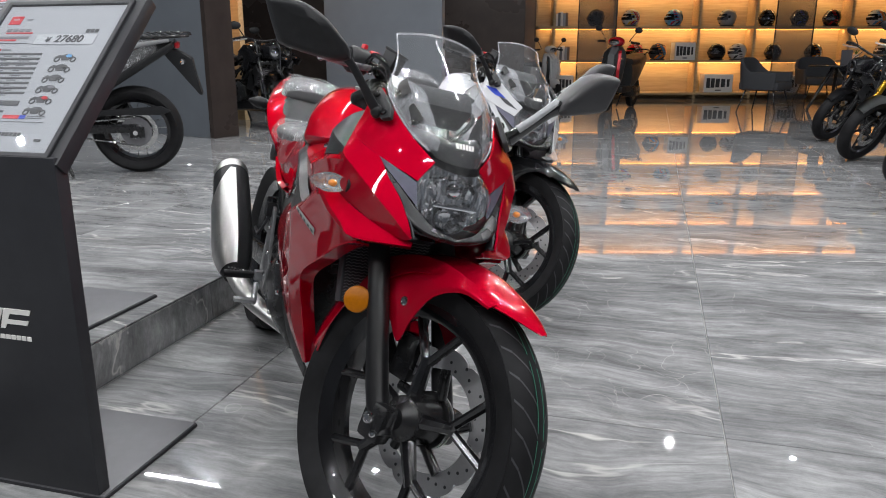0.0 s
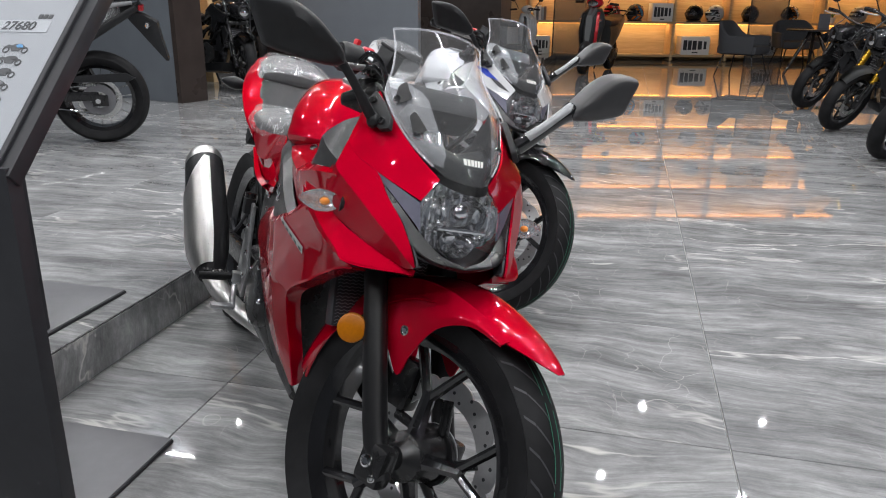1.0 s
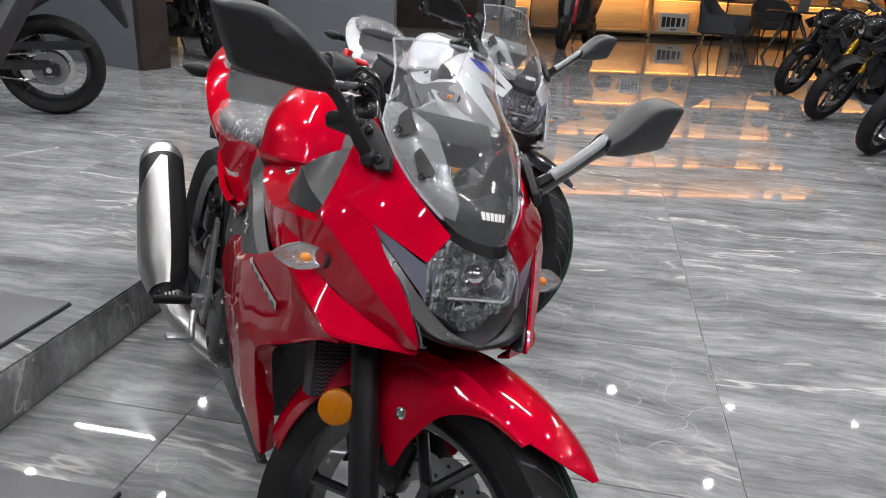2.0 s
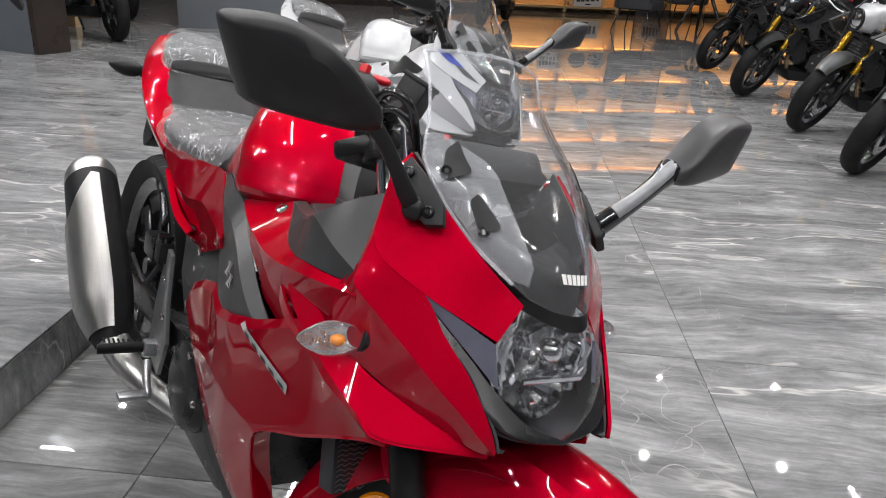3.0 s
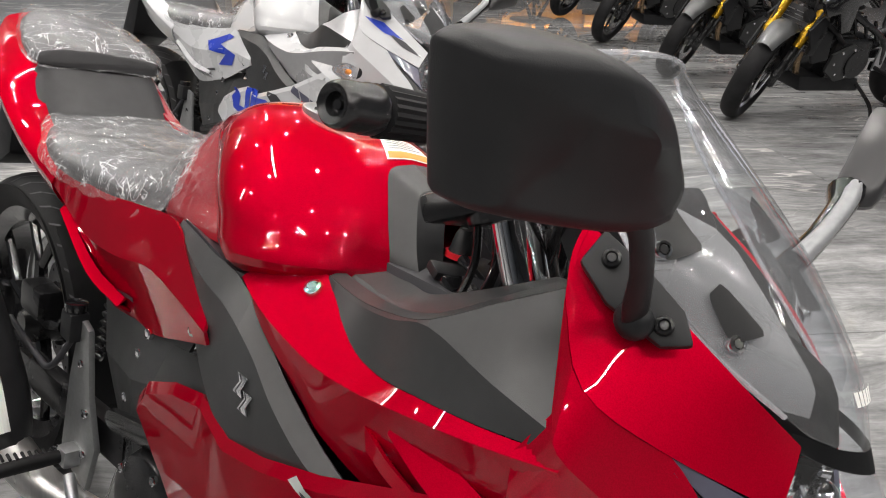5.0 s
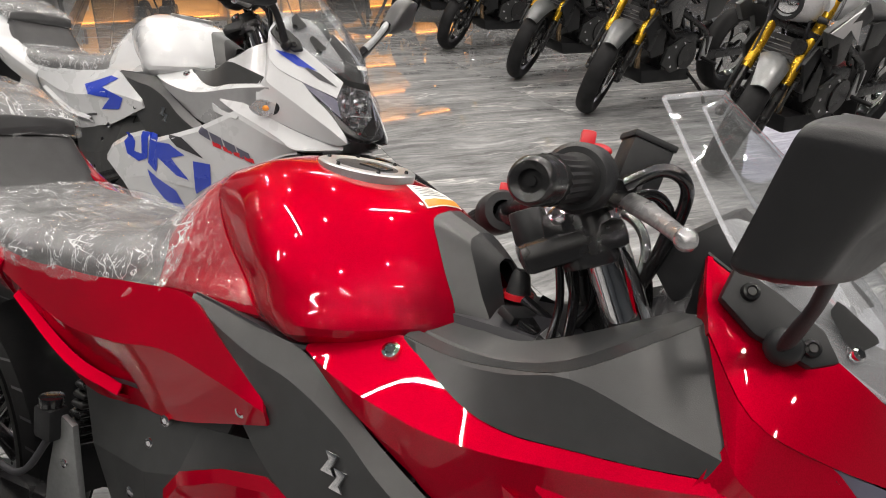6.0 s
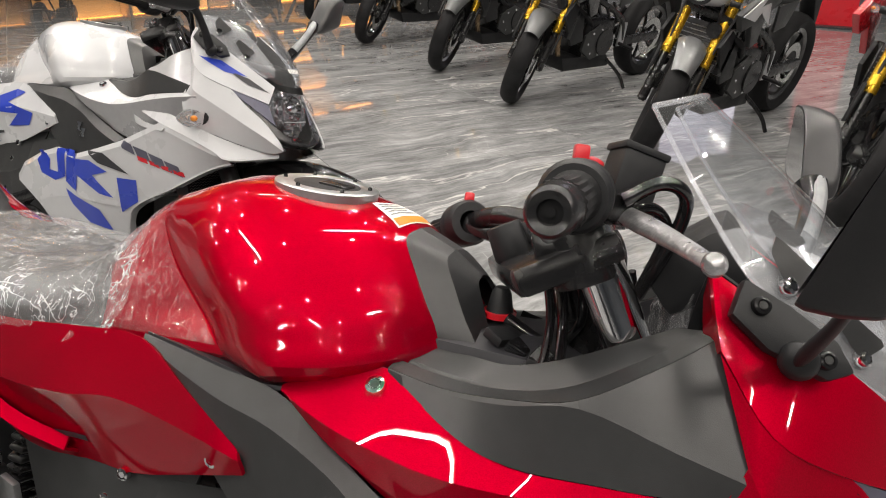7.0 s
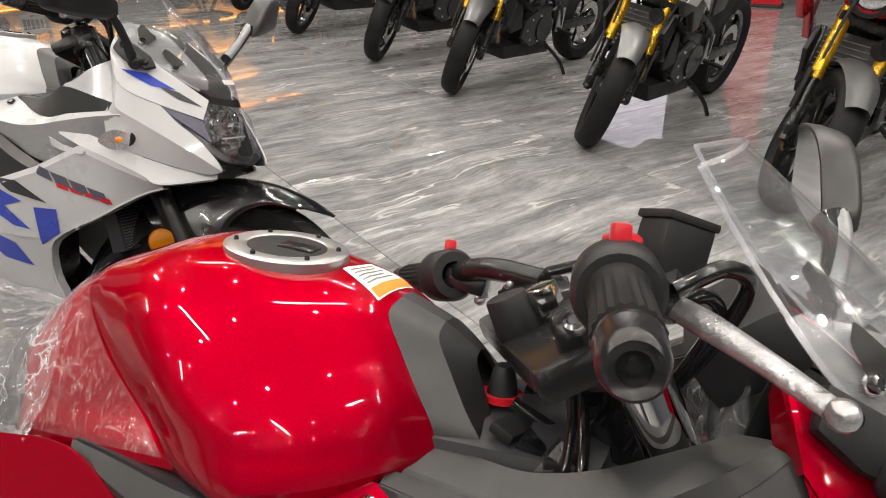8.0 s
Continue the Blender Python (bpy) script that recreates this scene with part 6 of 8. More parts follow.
        rows.append([c + side * 0.057 * s_ * math.cos(2 * math.pi * k / 32) + upv * 0.070 * s_ * math.sin(2 * math.pi * k / 32) for k in range(32)])
    bm = sheet(rows, close=True)
    part("end_cap", bm, BRUSHED, ex, "brushed steel end cap", 40)
    rows = []
    for k in range(25):
        th = 92 + 118 * k / 24
        top = float(np.interp(k, (0, 3, 14, 24), (0.84, 0.85, 0.66, 0.60)))
        row = []
        for q in range(19):
            u = 0.03 + (top - 0.03) * q / 18
            sc = float(np.interp(u, (0.0, 0.06, 0.13, 0.20, 0.30, 1), (0.60, 0.72, 0.90, 1.04, 1.07, 1.06)))
            row.append(e0.lerp(e1, u) + side * 0.0625 * sc * math.cos(radians(th)) + upv * 0.0785 * sc * math.sin(radians(th)))
        rows.append(row)
    bm = sheet(rows)
    bmesh.ops.solidify(bm, geom=bm.faces[:], thickness=0.002)
    part("heat_shield", bm, BRUSHED, ex, "brushed steel heat shield", 40)
    part("link_pipe", hose([e0 + ax * 0.03, (-1.00, -0.165, 0.255), (-0.95, -0.125, 0.225), (-0.84, -0.06, 0.20), (-0.66, -0.03, 0.20)], [0.033, 0.029, 0.026, 0.022, 0.022], 16, 6), BRUSHED, bike, "steel exhaust pipe", 50)
    # rider controls on the right
    for s in (-1, 1):
        pl = prism([(-0.06, -0.08), (0.03, -0.10), (0.05, -0.02), (0.02, 0.05), (0.00, 0.15), (-0.03, 0.16), (-0.05, 0.06)], 0.010, bev=0.003)
        pl.transform(Matrix.Translation((-0.945, s * 0.128, 0.375)))
        pb = part("foot_bracket", pl, GUARDG, bike, "cast aluminium foot bracket", 30)
        pg = hose([(-0.952, s * 0.140, 0.322), (-0.960, s * 0.185, 0.318), (-0.968, s * 0.240, 0.312)], [0.012, 0.014, 0.013], 12, 4, flat=0.8)
        part("foot_peg", pg, RUBBER, pb, "black rubber footpeg", 40)
        bm = bmesh.new()
        for k in range(8):
            rod((-0.953 - 0.002 * k, s * (0.165 + 0.009 * k), 0.328), (-0.967 - 0.002 * k, s * (0.165 + 0.009 * k), 0.330), 0.0022, seg=6, bm=bm)
        part("peg_texture", bm, RUBBER, pb)["kind"] = "stuff"
        part("peg_hinge", box((0.030, 0.030, 0.030), (-0.950, s * 0.142, 0.322), 0.006), ALU, pb, smooth=40)
        bolt((-0.93, s * 0.134, 0.40), (0, s, 0), 0.008, pb)
        bolt((-0.955, s * 0.134, 0.47), (0, s, 0), 0.007, pb)
        bolt((-0.925, s * 0.134, 0.335), (0, s, 0), 0.007, pb)
    ped = hose([(-0.93, -0.150, 0.300), (-0.89, -0.158, 0.280), (-0.845, -0.165, 0.270), (-0.835, -0.175, 0.272)], [0.009, 0.008, 0.007, 0.007], 10, 5)
    box((0.030, 0.055, 0.010), (-0.842, -0.195, 0.274), 0.003, ped)
    part("brake_pedal", ped, ALU, bike, "silver brake pedal", 40)
    std = hose([(-0.78, 0.10, 0.27), (-0.80, 0.20, 0.16), (-0.82, 0.285, 0.072)], 0.012, 10, 4)
    box((0.07, 0.035, 0.010), (-0.815, 0.292, 0.0735), 0.003, std, turn=(12.5, 0, 0))
    part("side_stand", std, SATIN, bike, "black side stand resting on the floor", 40)
    if decals == "white":
        low = [o for o in bike.children if o.name.startswith("lower_fairing")][0]
        side = tree_of(g_low, g_leg, g_wing)
        for outline in ([(-0.662, 0.571), (-0.637, 0.599), (-0.612, 0.578), (-0.616, 0.552), (-0.583, 0.550), (-0.588, 0.608), (-0.552, 0.612), (-0.555, 0.543), (-0.595, 0.528), (-0.647, 0.540)],
                        [(-0.542, 0.612), (-0.511, 0.612), (-0.506, 0.592), (-0.458, 0.595), (-0.404, 0.574), (-0.453, 0.560), (-0.394, 0.513), (-0.436, 0.518), (-0.505, 0.553), (-0.514, 0.512), (-0.552, 0.531)],
                        [(-0.377, 0.564), (-0.322, 0.565), (-0.323, 0.513), (-0.374, 0.481)],
                        [(-0.554, 0.514), (-0.504, 0.496), (-0.445, 0.477), (-0.411, 0.428), (-0.483, 0.439), (-0.534, 0.477)]):
            drape("blue_graphic", side, outline, BLUE, low)
        drape("black_wedge", side, [(-0.470, 0.618), (-0.411, 0.618), (-0.341, 0.576), (-0.429, 0.592)], INK, low)
        for k in range(4):
            x, z = -0.360 + 0.040 * k, 0.658 - 0.0125 * k
            drape("grey_mark", side, [(x, z), (x + 0.036, z - 0.010), (x + 0.044, z - 0.034), (x + 0.010, z - 0.022)], SMOKE, low)
            x, z = -0.312 + 0.031 * k, 0.624 - 0.0065 * k
            drape("red_mark", side, [(x, z), (x + 0.026, z - 0.006), (x + 0.029, z - 0.017), (x + 0.003, z - 0.011)], REDPL, low)
        nose = [o for o in bike.children if o.name.startswith("nose_cowl")][0]
        nt = tree_of(g_nose)
        drape("blue_flash", nt, [(-0.180, 0.858), (-0.140, 0.852), (-0.092, 0.822), (-0.125, 0.828)], BLUE, nose)
        drape("black_flash", nt, [(-0.122, 0.832), (-0.088, 0.818), (-0.054, 0.790), (-0.084, 0.803)], INK, nose)
        ts = [o for o in bike.children if o.name.startswith("tail_side")][0]
        drape("blue_graphic", tree_of(g_tail), [(-0.879, 0.699), (-0.770, 0.735), (-0.732, 0.730), (-0.793, 0.700), (-0.685, 0.682), (-0.706, 0.650), (-0.793, 0.640), (-0.749, 0.675), (-0.804, 0.673), (-0.849, 0.674)], BLUE, ts)
    else:
        low = [o for o in bike.children if o.name.startswith("lower_fairing")][0]
        side = tree_of(g_low)
        badge = drape("silver_badge", side, [(-0.394, 0.630), (-0.386, 0.638), (-0.254, 0.612), (-0.258, 0.597)], BADGE, low, 0.002)
        for k in range(5):
            x, z = -0.366 + 0.024 * k, 0.6275 - 0.0054 * k
            drape("badge_mark", side, [(x - 0.009, z + 0.003), (x + 0.006, z + 0.001), (x + 0.009, z - 0.005), (x - 0.005, z - 0.003)], INK, badge, 0.003)
    return bike


def bike_pose(x, y, heading, lean):
    return Matrix.Translation((x, y, 0)) @ Matrix.Rotation(radians(heading - 90), 4, "Z") @ Matrix.Rotation(radians(-lean), 4, "X")


sport_bike(bike_pose(-0.295, 1.307, 38.3, LEAN), RED, RED, RED, "candy red sports motorcycle with wrapped seats on its side stand", "red")
sport_bike(bike_pose(-0.376, 2.744, 38.3, LEAN), WHITE, SILVER, GLOSS, "white and silver sports motorcycle with blue graphics on its side stand", "white")


# ---- naked bikes, adventure bike ----
HEADER = surface("tempered_header", (0.34, 0.24, 0.15), 0.3, 0.9, 0.2, 20)


def naked_bike(m, tank_mat, trim_mat, fork_mat, label, steer=29.0, adventure=False, group="naked bikes in a row"):
    b = thing("naked_motorcycle" if not adventure else "adventure_motorcycle", m, label, "motorcycle", group)
    ax_f, ax_r = Vector((0, 0, 0.302)), Vector((-1.41, 0, 0.308))
    head, rake = Vector((-0.035, 0, 0.302)), Vector((-0.42, 0, 0.907)).normalized()
    S = Matrix.Translation(head) @ Matrix.Rotation(radians(steer), 4, rake) @ Matrix.Translation(-head)

    def rim_wheel(name, at, mm, radius, width):
        w, rim = width / 2, radius - 0.085
        prof = [(rim, -w * 0.62), (rim + 0.03, -w * 0.95), (rim + 0.05, -w), (radius - 0.02, -w * 0.85), (radius - 0.004, -w * 0.4), (radius, 0)]
        prof += [(r, -h) for r, h in prof[-2::-1]] + [prof[0]]
        root = part(name, turned(prof, 44), RUBBER, b, "black tyre on a dark wheel", 40, mm @ Matrix.Translation(at))
        part("rim", turned([(rim - 0.024, -w * 0.5), (rim + 0.012, -w * 0.68), (rim - 0.006, -w * 0.4), (rim - 0.006, w * 0.4), (rim + 0.012, w * 0.68), (rim - 0.024, w * 0.5), (rim - 0.024, -w * 0.5)], 40), GLOSS, root, smooth=35)
        n = 18 if adventure else 5
        for k in range(n):
            a = 2 * math.pi * k / n
            if adventure:
                bm = rod((0.04 * math.cos(a), 0.03 * (-1) ** k, 0.04 * math.sin(a)), ((rim - 0.01) * math.cos(a + 0.3), 0, (rim - 0.01) * math.sin(a + 0.3)), 0.0025, seg=6)
            else:
                bm = hose([(0.035 * math.cos(a), 0, 0.035 * math.sin(a)), (0.12 * math.cos(a + 0.1), 0, 0.12 * math.sin(a + 0.1)), ((rim - 0.01) * math.cos(a), 0, (rim - 0.01) * math.sin(a))], [0.017, 0.011, 0.014], 8, 3)
            part("spoke", bm, STEEL if adventure else GLOSS, root, smooth=50)
        part("hub", turned([(0, -0.05), (0.03, -0.05), (0.045, -0.03), (0.045, 0.03), (0.03, 0.05), (0, 0.05)], 20), ALU if adventure else SATIN, root, smooth=40)
        part("brake_disc", turned([(0.09, 0.05), (0.14, 0.05), (0.14, 0.055), (0.09, 0.055), (0.09, 0.05)], 40), STEEL, root, smooth=30)
        return root

    rim_wheel("front_wheel", ax_f, S, 0.300, 0.115)
    rim_wheel("rear_wheel", ax_r, Matrix.Identity(4), 0.310, 0.150)
    up = Vector((-0.42, 0, 0.907)).normalized()
    for s in (-1, 1):
        a = ax_f + Vector((0, s * 0.10, 0))
        leg = part("fork_leg", hose([a - up * 0.03, a + up * 0.10, a + up * 0.24], [0.024, 0.022, 0.020], 14, 4), SATIN, b, "", 50, S)
        part("fork_tube", rod(a + up * 0.22, a + up * 0.66, 0.0265, seg=18), fork_mat, leg, "gold anodised fork tube" if fork_mat is GOLD else "", 40)
        part("axle_block", box((0.05, 0.035, 0.07), a, 0.01), SATIN, leg, smooth=40)
        part("caliper", box((0.05, 0.04, 0.09), a + Vector((-0.09, -s * 0.03, 0.06)), 0.012), SATIN, leg, smooth=40)
    rows = []
    for k in range(15):
        ang = radians(48 + 105 * k / 14)
        wd = 0.075 * (0.55 + 0.45 * math.sin(math.pi * (k + 1) / 16))
        rows.append([ax_f + Vector(((0.335 - 0.035 * abs(e) ** 2.5) * math.cos(ang), wd * e, (0.335 - 0.035 * abs(e) ** 2.5) * math.sin(ang))) for e in (-1, -0.8, -0.4, 0, 0.4, 0.8, 1)])
    bm = sheet(rows)
    bmesh.ops.solidify(bm, geom=bm.faces[:], thickness=0.003)
    part("front_mudguard", bm, GUARDG if fork_mat is GOLD else GLOSS, b, "grey front mudguard", 50, S)
    part("lower_yoke", box((0.06, 0.25, 0.04), ax_f + up * 0.47, 0.01), SATIN, b, smooth=40, m=S)
    part("top_yoke", box((0.07, 0.25, 0.03), ax_f + up * 0.67, 0.01), SATIN, b, smooth=40, m=S)
    part("handlebar", hose([(-0.30, -0.37, 0.985), (-0.27, -0.24, 1.01), (-0.29, -0.08, 0.975), (-0.29, 0.08, 0.975), (-0.27, 0.24, 1.01), (-0.30, 0.37, 0.985)], 0.0125, 10, 5), SATIN, b, smooth=50, m=S)
    for s in (-1, 1):
        part("grip", hose([(-0.288, s * 0.27, 1.003), (-0.30, s * 0.375, 0.984)], 0.018, 12, 1), RUBBER, b, smooth=50, m=S)
        part("mirror", ball((-0.25, s * 0.33, 1.14), 1.0, (0.018, 0.075, 0.045), 16), PLASTIC, b, smooth=60, m=S)
        part("mirror_stalk", hose([(-0.275, s * 0.22, 1.01), (-0.25, s * 0.28, 1.10), (-0.245, s * 0.31, 1.13)], 0.006, 8, 4), SATIN, b, smooth=50, m=S)
        part("lever", hose([(-0.25, s * 0.20, 0.995), (-0.22, s * 0.30, 0.98), (-0.225, s * 0.36, 0.975)], 0.007, 8, 4), ALU, b, smooth=50, m=S)
        indicator(b, (-0.16, s * 0.19, 0.80), (0, s, 0), 0.8)
    # headlamp with its mask
    bm, g = hull([([-0.255] * 4, [(0, 0.95), (0.09, 0.93), (0.09, 0.78), (0, 0.74)]), ([-0.16] * 4, [(0, 0.945), (0.105, 0.92), (0.10, 0.79), (0, 0.755)]), ([-0.09] * 4, [(0, 0.91), (0.075, 0.89), (0.065, 0.80), (0, 0.775)])], 4)
    hl = part("headlamp", bm, tank_mat if not adventure else GLOSS, b, "headlamp in a small mask", 40)
    part("lamp_lens", ball((-0.095, 0, 0.845), 1.0, (0.022, 0.072, 0.055), 18), CHROME, hl, smooth=50)
    part("lamp_ring", turned([(0.062, -0.012), (0.078, -0.008), (0.078, 0.01), (0.062, 0.012), (0.062, -0.012)], 28, axis="X"), PLASTIC, hl, smooth=40, m=Matrix.Translation((-0.088, 0, 0.845)))
    # tank, shrouds, seat, tail
    bm, g = hull([([-0.72] * 5, [(0, 0.80), (0.07, 0.79), (0.10, 0.75), (0.09, 0.70), (0, 0.68)]), ([-0.60] * 5, [(0, 0.92), (0.09, 0.90), (0.14, 0.84), (0.12, 0.75), (0, 0.72)]), ([-0.42] * 5, [(0, 0.97), (0.10, 0.95), (0.165, 0.88), (0.14, 0.78), (0, 0.74)]), ([-0.27] * 5, [(0, 0.91), (0.07, 0.90), (0.11, 0.85), (0.10, 0.79), (0, 0.76)])], 4)
    part("fuel_tank", bm, tank_mat, b, "", 45)
    for s in (-1, 1):
        bm = prism([(-0.34, 0.90), (-0.06, 0.78), (-0.13, 0.70), (-0.22, 0.72), (-0.30, 0.60), (-0.36, 0.62), (-0.34, 0.76), (-0.46, 0.82)], 0.03, bev=0.006)
        bm.transform(Matrix.Translation((0.0, s * 0.175, 0)) @ Matrix.Rotation(radians(-s * 4), 4, "X"))
        ts = part("tank_shroud", bm, trim_mat if trim_mat is not WHITE else GREYPL, b, "angular tank shroud", 30)
        if trim_mat is WHITE:
            bm = prism([(-0.08, 0.775), (-0.30, 0.88), (-0.24, 0.81), (-0.33, 0.82), (-0.40, 0.70), (-0.26, 0.78), (-0.22, 0.74)], 0.008, bev=0.002)
            bm.transform(Matrix.Translation((0.0, s * 0.192, 0)) @ Matrix.Rotation(radians(-s * 4), 4, "X"))
            part("white_flash", bm, WHITE, ts, "angular white flash", 30)
        bm = prism([(-0.10, 0.60), (-0.18, 0.68), (-0.30, 0.60), (-0.34, 0.42), (-0.22, 0.40)], 0.02, bev=0.006)
        bm.transform(Matrix.Translation((-0.02, s * 0.16, 0)))
        part("radiator_shroud", bm, PLASTIC, b, smooth=30)
    bm, g = hull([([-0.68] * 5, [(0, 0.80), (0.08, 0.795), (0.11, 0.78), (0.10, 0.75), (0, 0.74)]), ([-0.90] * 5, [(0, 0.79), (0.11, 0.785), (0.14, 0.77), (0.12, 0.74), (0, 0.73)]), ([-1.08] * 5, [(0, 0.84), (0.10, 0.835), (0.12, 0.81), (0.10, 0.77), (0, 0.76)]), ([-1.38] * 5, [(0, 0.89), (0.07, 0.885), (0.09, 0.87), (0.07, 0.84), (0, 0.83)])], 4)
    part("seat", bm, SEAT, b, "", 50)
    if adventure:
        bm, g = hull([([-0.80] * 5, [(0, 0.85), (0.09, 0.84), (0.125, 0.82), (0.11, 0.64), (0, 0.64)]), ([-1.15] * 5, [(0, 0.89), (0.12, 0.88), (0.150, 0.85), (0.140, 0.63), (0, 0.63)]), ([-1.40] * 5, [(0, 0.945), (0.11, 0.935), (0.138, 0.90), (0.130, 0.74), (0, 0.74)]), ([-1.60] * 5, [(0, 0.955), (0.09, 0.945), (0.11, 0.92), (0.10, 0.87), (0, 0.87)])], 4)
        st = part("pillion_seat", bm, GREYPL, b, "dark seat wrapped in clear film", 50)
        bm, g = hull([([-0.78] * 5, [(0, 0.865), (0.10, 0.855), (0.140, 0.83), (0.13, 0.60), (0, 0.60)]), ([-1.15] * 5, [(0, 0.905), (0.13, 0.895), (0.170, 0.86), (0.170, 0.58), (0, 0.60)]), ([-1.40] * 5, [(0, 0.960), (0.12, 0.950), (0.155, 0.91), (0.150, 0.70), (0, 0.72)]), ([-1.62] * 5, [(0, 0.97), (0.10, 0.96), (0.12, 0.93), (0.11, 0.85), (0, 0.85)])], 12, False)
        bm.normal_update()
        part("seat_film", crumpled(bm, 0.006, 5.0, 20.0), FILM, st, "crumpled clear packing film", 75).visible_shadow = False
        rack = part("luggage_rack", hose([(-1.40, -0.13, 0.955), (-1.78, -0.12, 0.965), (-1.80, 0, 0.967), (-1.78, 0.12, 0.965), (-1.40, 0.13, 0.955)], 0.011, 8, 6), SATIN, b, "black luggage rack", 50)
        for k in range(7):
            part("rack_slat", box((0.026, 0.24, 0.014), (-1.44 - 0.055 * k, 0, 0.961 + 0.001 * k), 0.004, turn=(0, 0, 25)), SATIN, rack)
            part("rack_slat", box((0.018, 0.24, 0.012), (-1.44 - 0.055 * k, 0, 0.951 + 0.001 * k), 0.004, turn=(0, 0, -25)), SATIN, rack)
        for s in (-1, 1):
            rb = hose([(-1.00, s * 0.165, 0.45), (-1.20, s * 0.168, 0.59), (-1.45, s * 0.155, 0.745), (-1.72, s * 0.12, 0.905)], [0.026, 0.034, 0.034, 0.026], 10, 5, flat=0.6)
            part("tail_strut", rb, PLASTIC, b, "black tail strut", 50)
            part("grab_handle", hose([(-1.25, s * 0.165, 0.82), (-1.48, s * 0.165, 0.905), (-1.70, s * 0.13, 0.940)], [0.018, 0.022, 0.016], 10, 5, flat=0.5), SILVER, b, "grey grab handle", 50)
            part("strut_bolt", rod((-1.22, s * 0.185, 0.60), (-1.22, s * 0.196, 0.60), 0.012, seg=12), CHROME, b, smooth=40)
            part("swingarm_plate", box((0.10, 0.012, 0.075), (-1.42, s * 0.112, 0.308), 0.004), SATIN, b, smooth=30)
            part("axle_nut", rod((-1.41, s * 0.115, 0.308), (-1.41, s * 0.130, 0.308), 0.018, seg=6), CHROME, b, smooth=30)
        part("chain_guard", prism([(-1.66, 0.455), (-1.60, 0.49), (-1.25, 0.47), (-0.95, 0.44), (-0.95, 0.40), (-1.25, 0.43), (-1.60, 0.43)], 0.02, at=(0, 0.105, 0), bev=0.004), PLASTIC, b, "black chain guard", 40)
        part("sprocket", turned([(0.055, 0.080), (0.105, 0.080), (0.105, 0.086), (0.055, 0.086), (0.055, 0.080)], 40), STANDG, b, "grey rear sprocket", 30, Matrix.Translation(ax_r))
        for dz in (-0.10, 0.10):
            part("chain", hose([(-1.41, 0.083, 0.308 + dz), (-0.90, 0.083, 0.33 + dz * 0.35)], 0.007, 6, 1), STEEL, b)
        part("shock_spring", hose([(-1.16, 0.03, 0.70), (-1.12, 0.03, 0.52)], 0.035, 12, 1), GOLD, b, "gold shock absorber", 40)
    back = 0.25 if adventure else 0.0
    lift = 0.035 if adventure else 0.0
    bm, g = hull([([-1.02] * 4, [(0, 0.80 + lift), (0.12, 0.78 + lift), (0.10, 0.70 + lift), (0, 0.68 + lift)]), ([-1.25 - back / 2] * 4, [(0, 0.85 + lift), (0.10, 0.84 + lift), (0.08, 0.77 + lift), (0, 0.75 + lift)]), ([-1.47 - back] * 4, [(0, 0.89 + lift), (0.05, 0.885 + lift), (0.04, 0.85 + lift), (0, 0.84 + lift)])], 3)
    part("tail", bm, tank_mat if not adventure else PLASTIC, b, "", 40)
    part("tail_lamp", box((0.03, 0.09, 0.04), (-1.485 - back, 0, 0.86 + lift), 0.01), REDPL, b, "red tail lamp", 40)
    bm = prism([(0.06, 0.02), (0.10, 0.0), (-0.13, -0.30), (-0.15, -0.30), (-0.12, -0.17), (-0.10, -0.05), (-0.02, 0)], 0.10, bev=0.008)
    bm.transform(Matrix.Translation((-1.48 - back, 0, 0.82 + lift)))
    part("plate_holder", bm, PLASTIC, b, "black number plate holder", 40)
    for s in (-1, 1):
        indicator(b, (-1.52 - back, s * 0.11, 0.76 + lift), (0, s, 0), 0.8)
    # engine, frame, exhaust
    e = part("engine", box((0.34, 0.25, 0.26), (-0.62, 0, 0.40), 0.04), SATIN, b, "black engine", 40)
    part("cylinder", box((0.18, 0.20, 0.24), (-0.48, 0, 0.60), 0.02, turn=(0, 20, 0)), SATIN, e, smooth=40)
    for s in (-1, 1):
        part("crank_cover", turned([(0, -0.03), (0.07, -0.03), (0.09, -0.01), (0.09, 0.03), (0, 0.03)], 24), SATIN, e, smooth=40, m=Matrix.Translation((-0.64, s * 0.135, 0.38)))
        part("frame_tube", hose([(-0.30, s * 0.06, 0.82), (-0.48, s * 0.13, 0.68), (-0.82, s * 0.13, 0.52), (-0.90, s * 0.12, 0.36)], 0.02, 10, 5), SATIN, b, smooth=50)
        part("swingarm", box((0.55, 0.035, 0.06), (-1.14, s * 0.10, 0.335), 0.012), SATIN, b, smooth=40)
        part("foot_peg", hose([(-0.86, s * 0.13, 0.34), (-0.87, s * 0.25, 0.33)], 0.013, 8, 1), RUBBER, b, smooth=50)
        part("foot_bracket", box((0.08, 0.012, 0.16), (-0.88, s * 0.13, 0.40), 0.004), ALU, b, smooth=40)
        part("header_pipe", hose([(-0.38, s * 0.05, 0.56), (-0.26, s * 0.05, 0.44), (-0.34, s * 0.05, 0.22), (-0.60, s * 0.03, 0.19)], 0.019, 10, 6), HEADER, b, smooth=50)
    rd = part("radiator", box((0.04, 0.30, 0.22), (-0.235, 0, 0.56), 0.006, turn=(0, -18, 0)), INK, b, "black radiator", 40)
    for k in range(9):
        part("radiator_fin", box((0.006, 0.27, 0.004), (-0.208 - 0.007 * (k - 4), 0, 0.56 + 0.021 * (k - 4)), 0.0), ALU, rd)
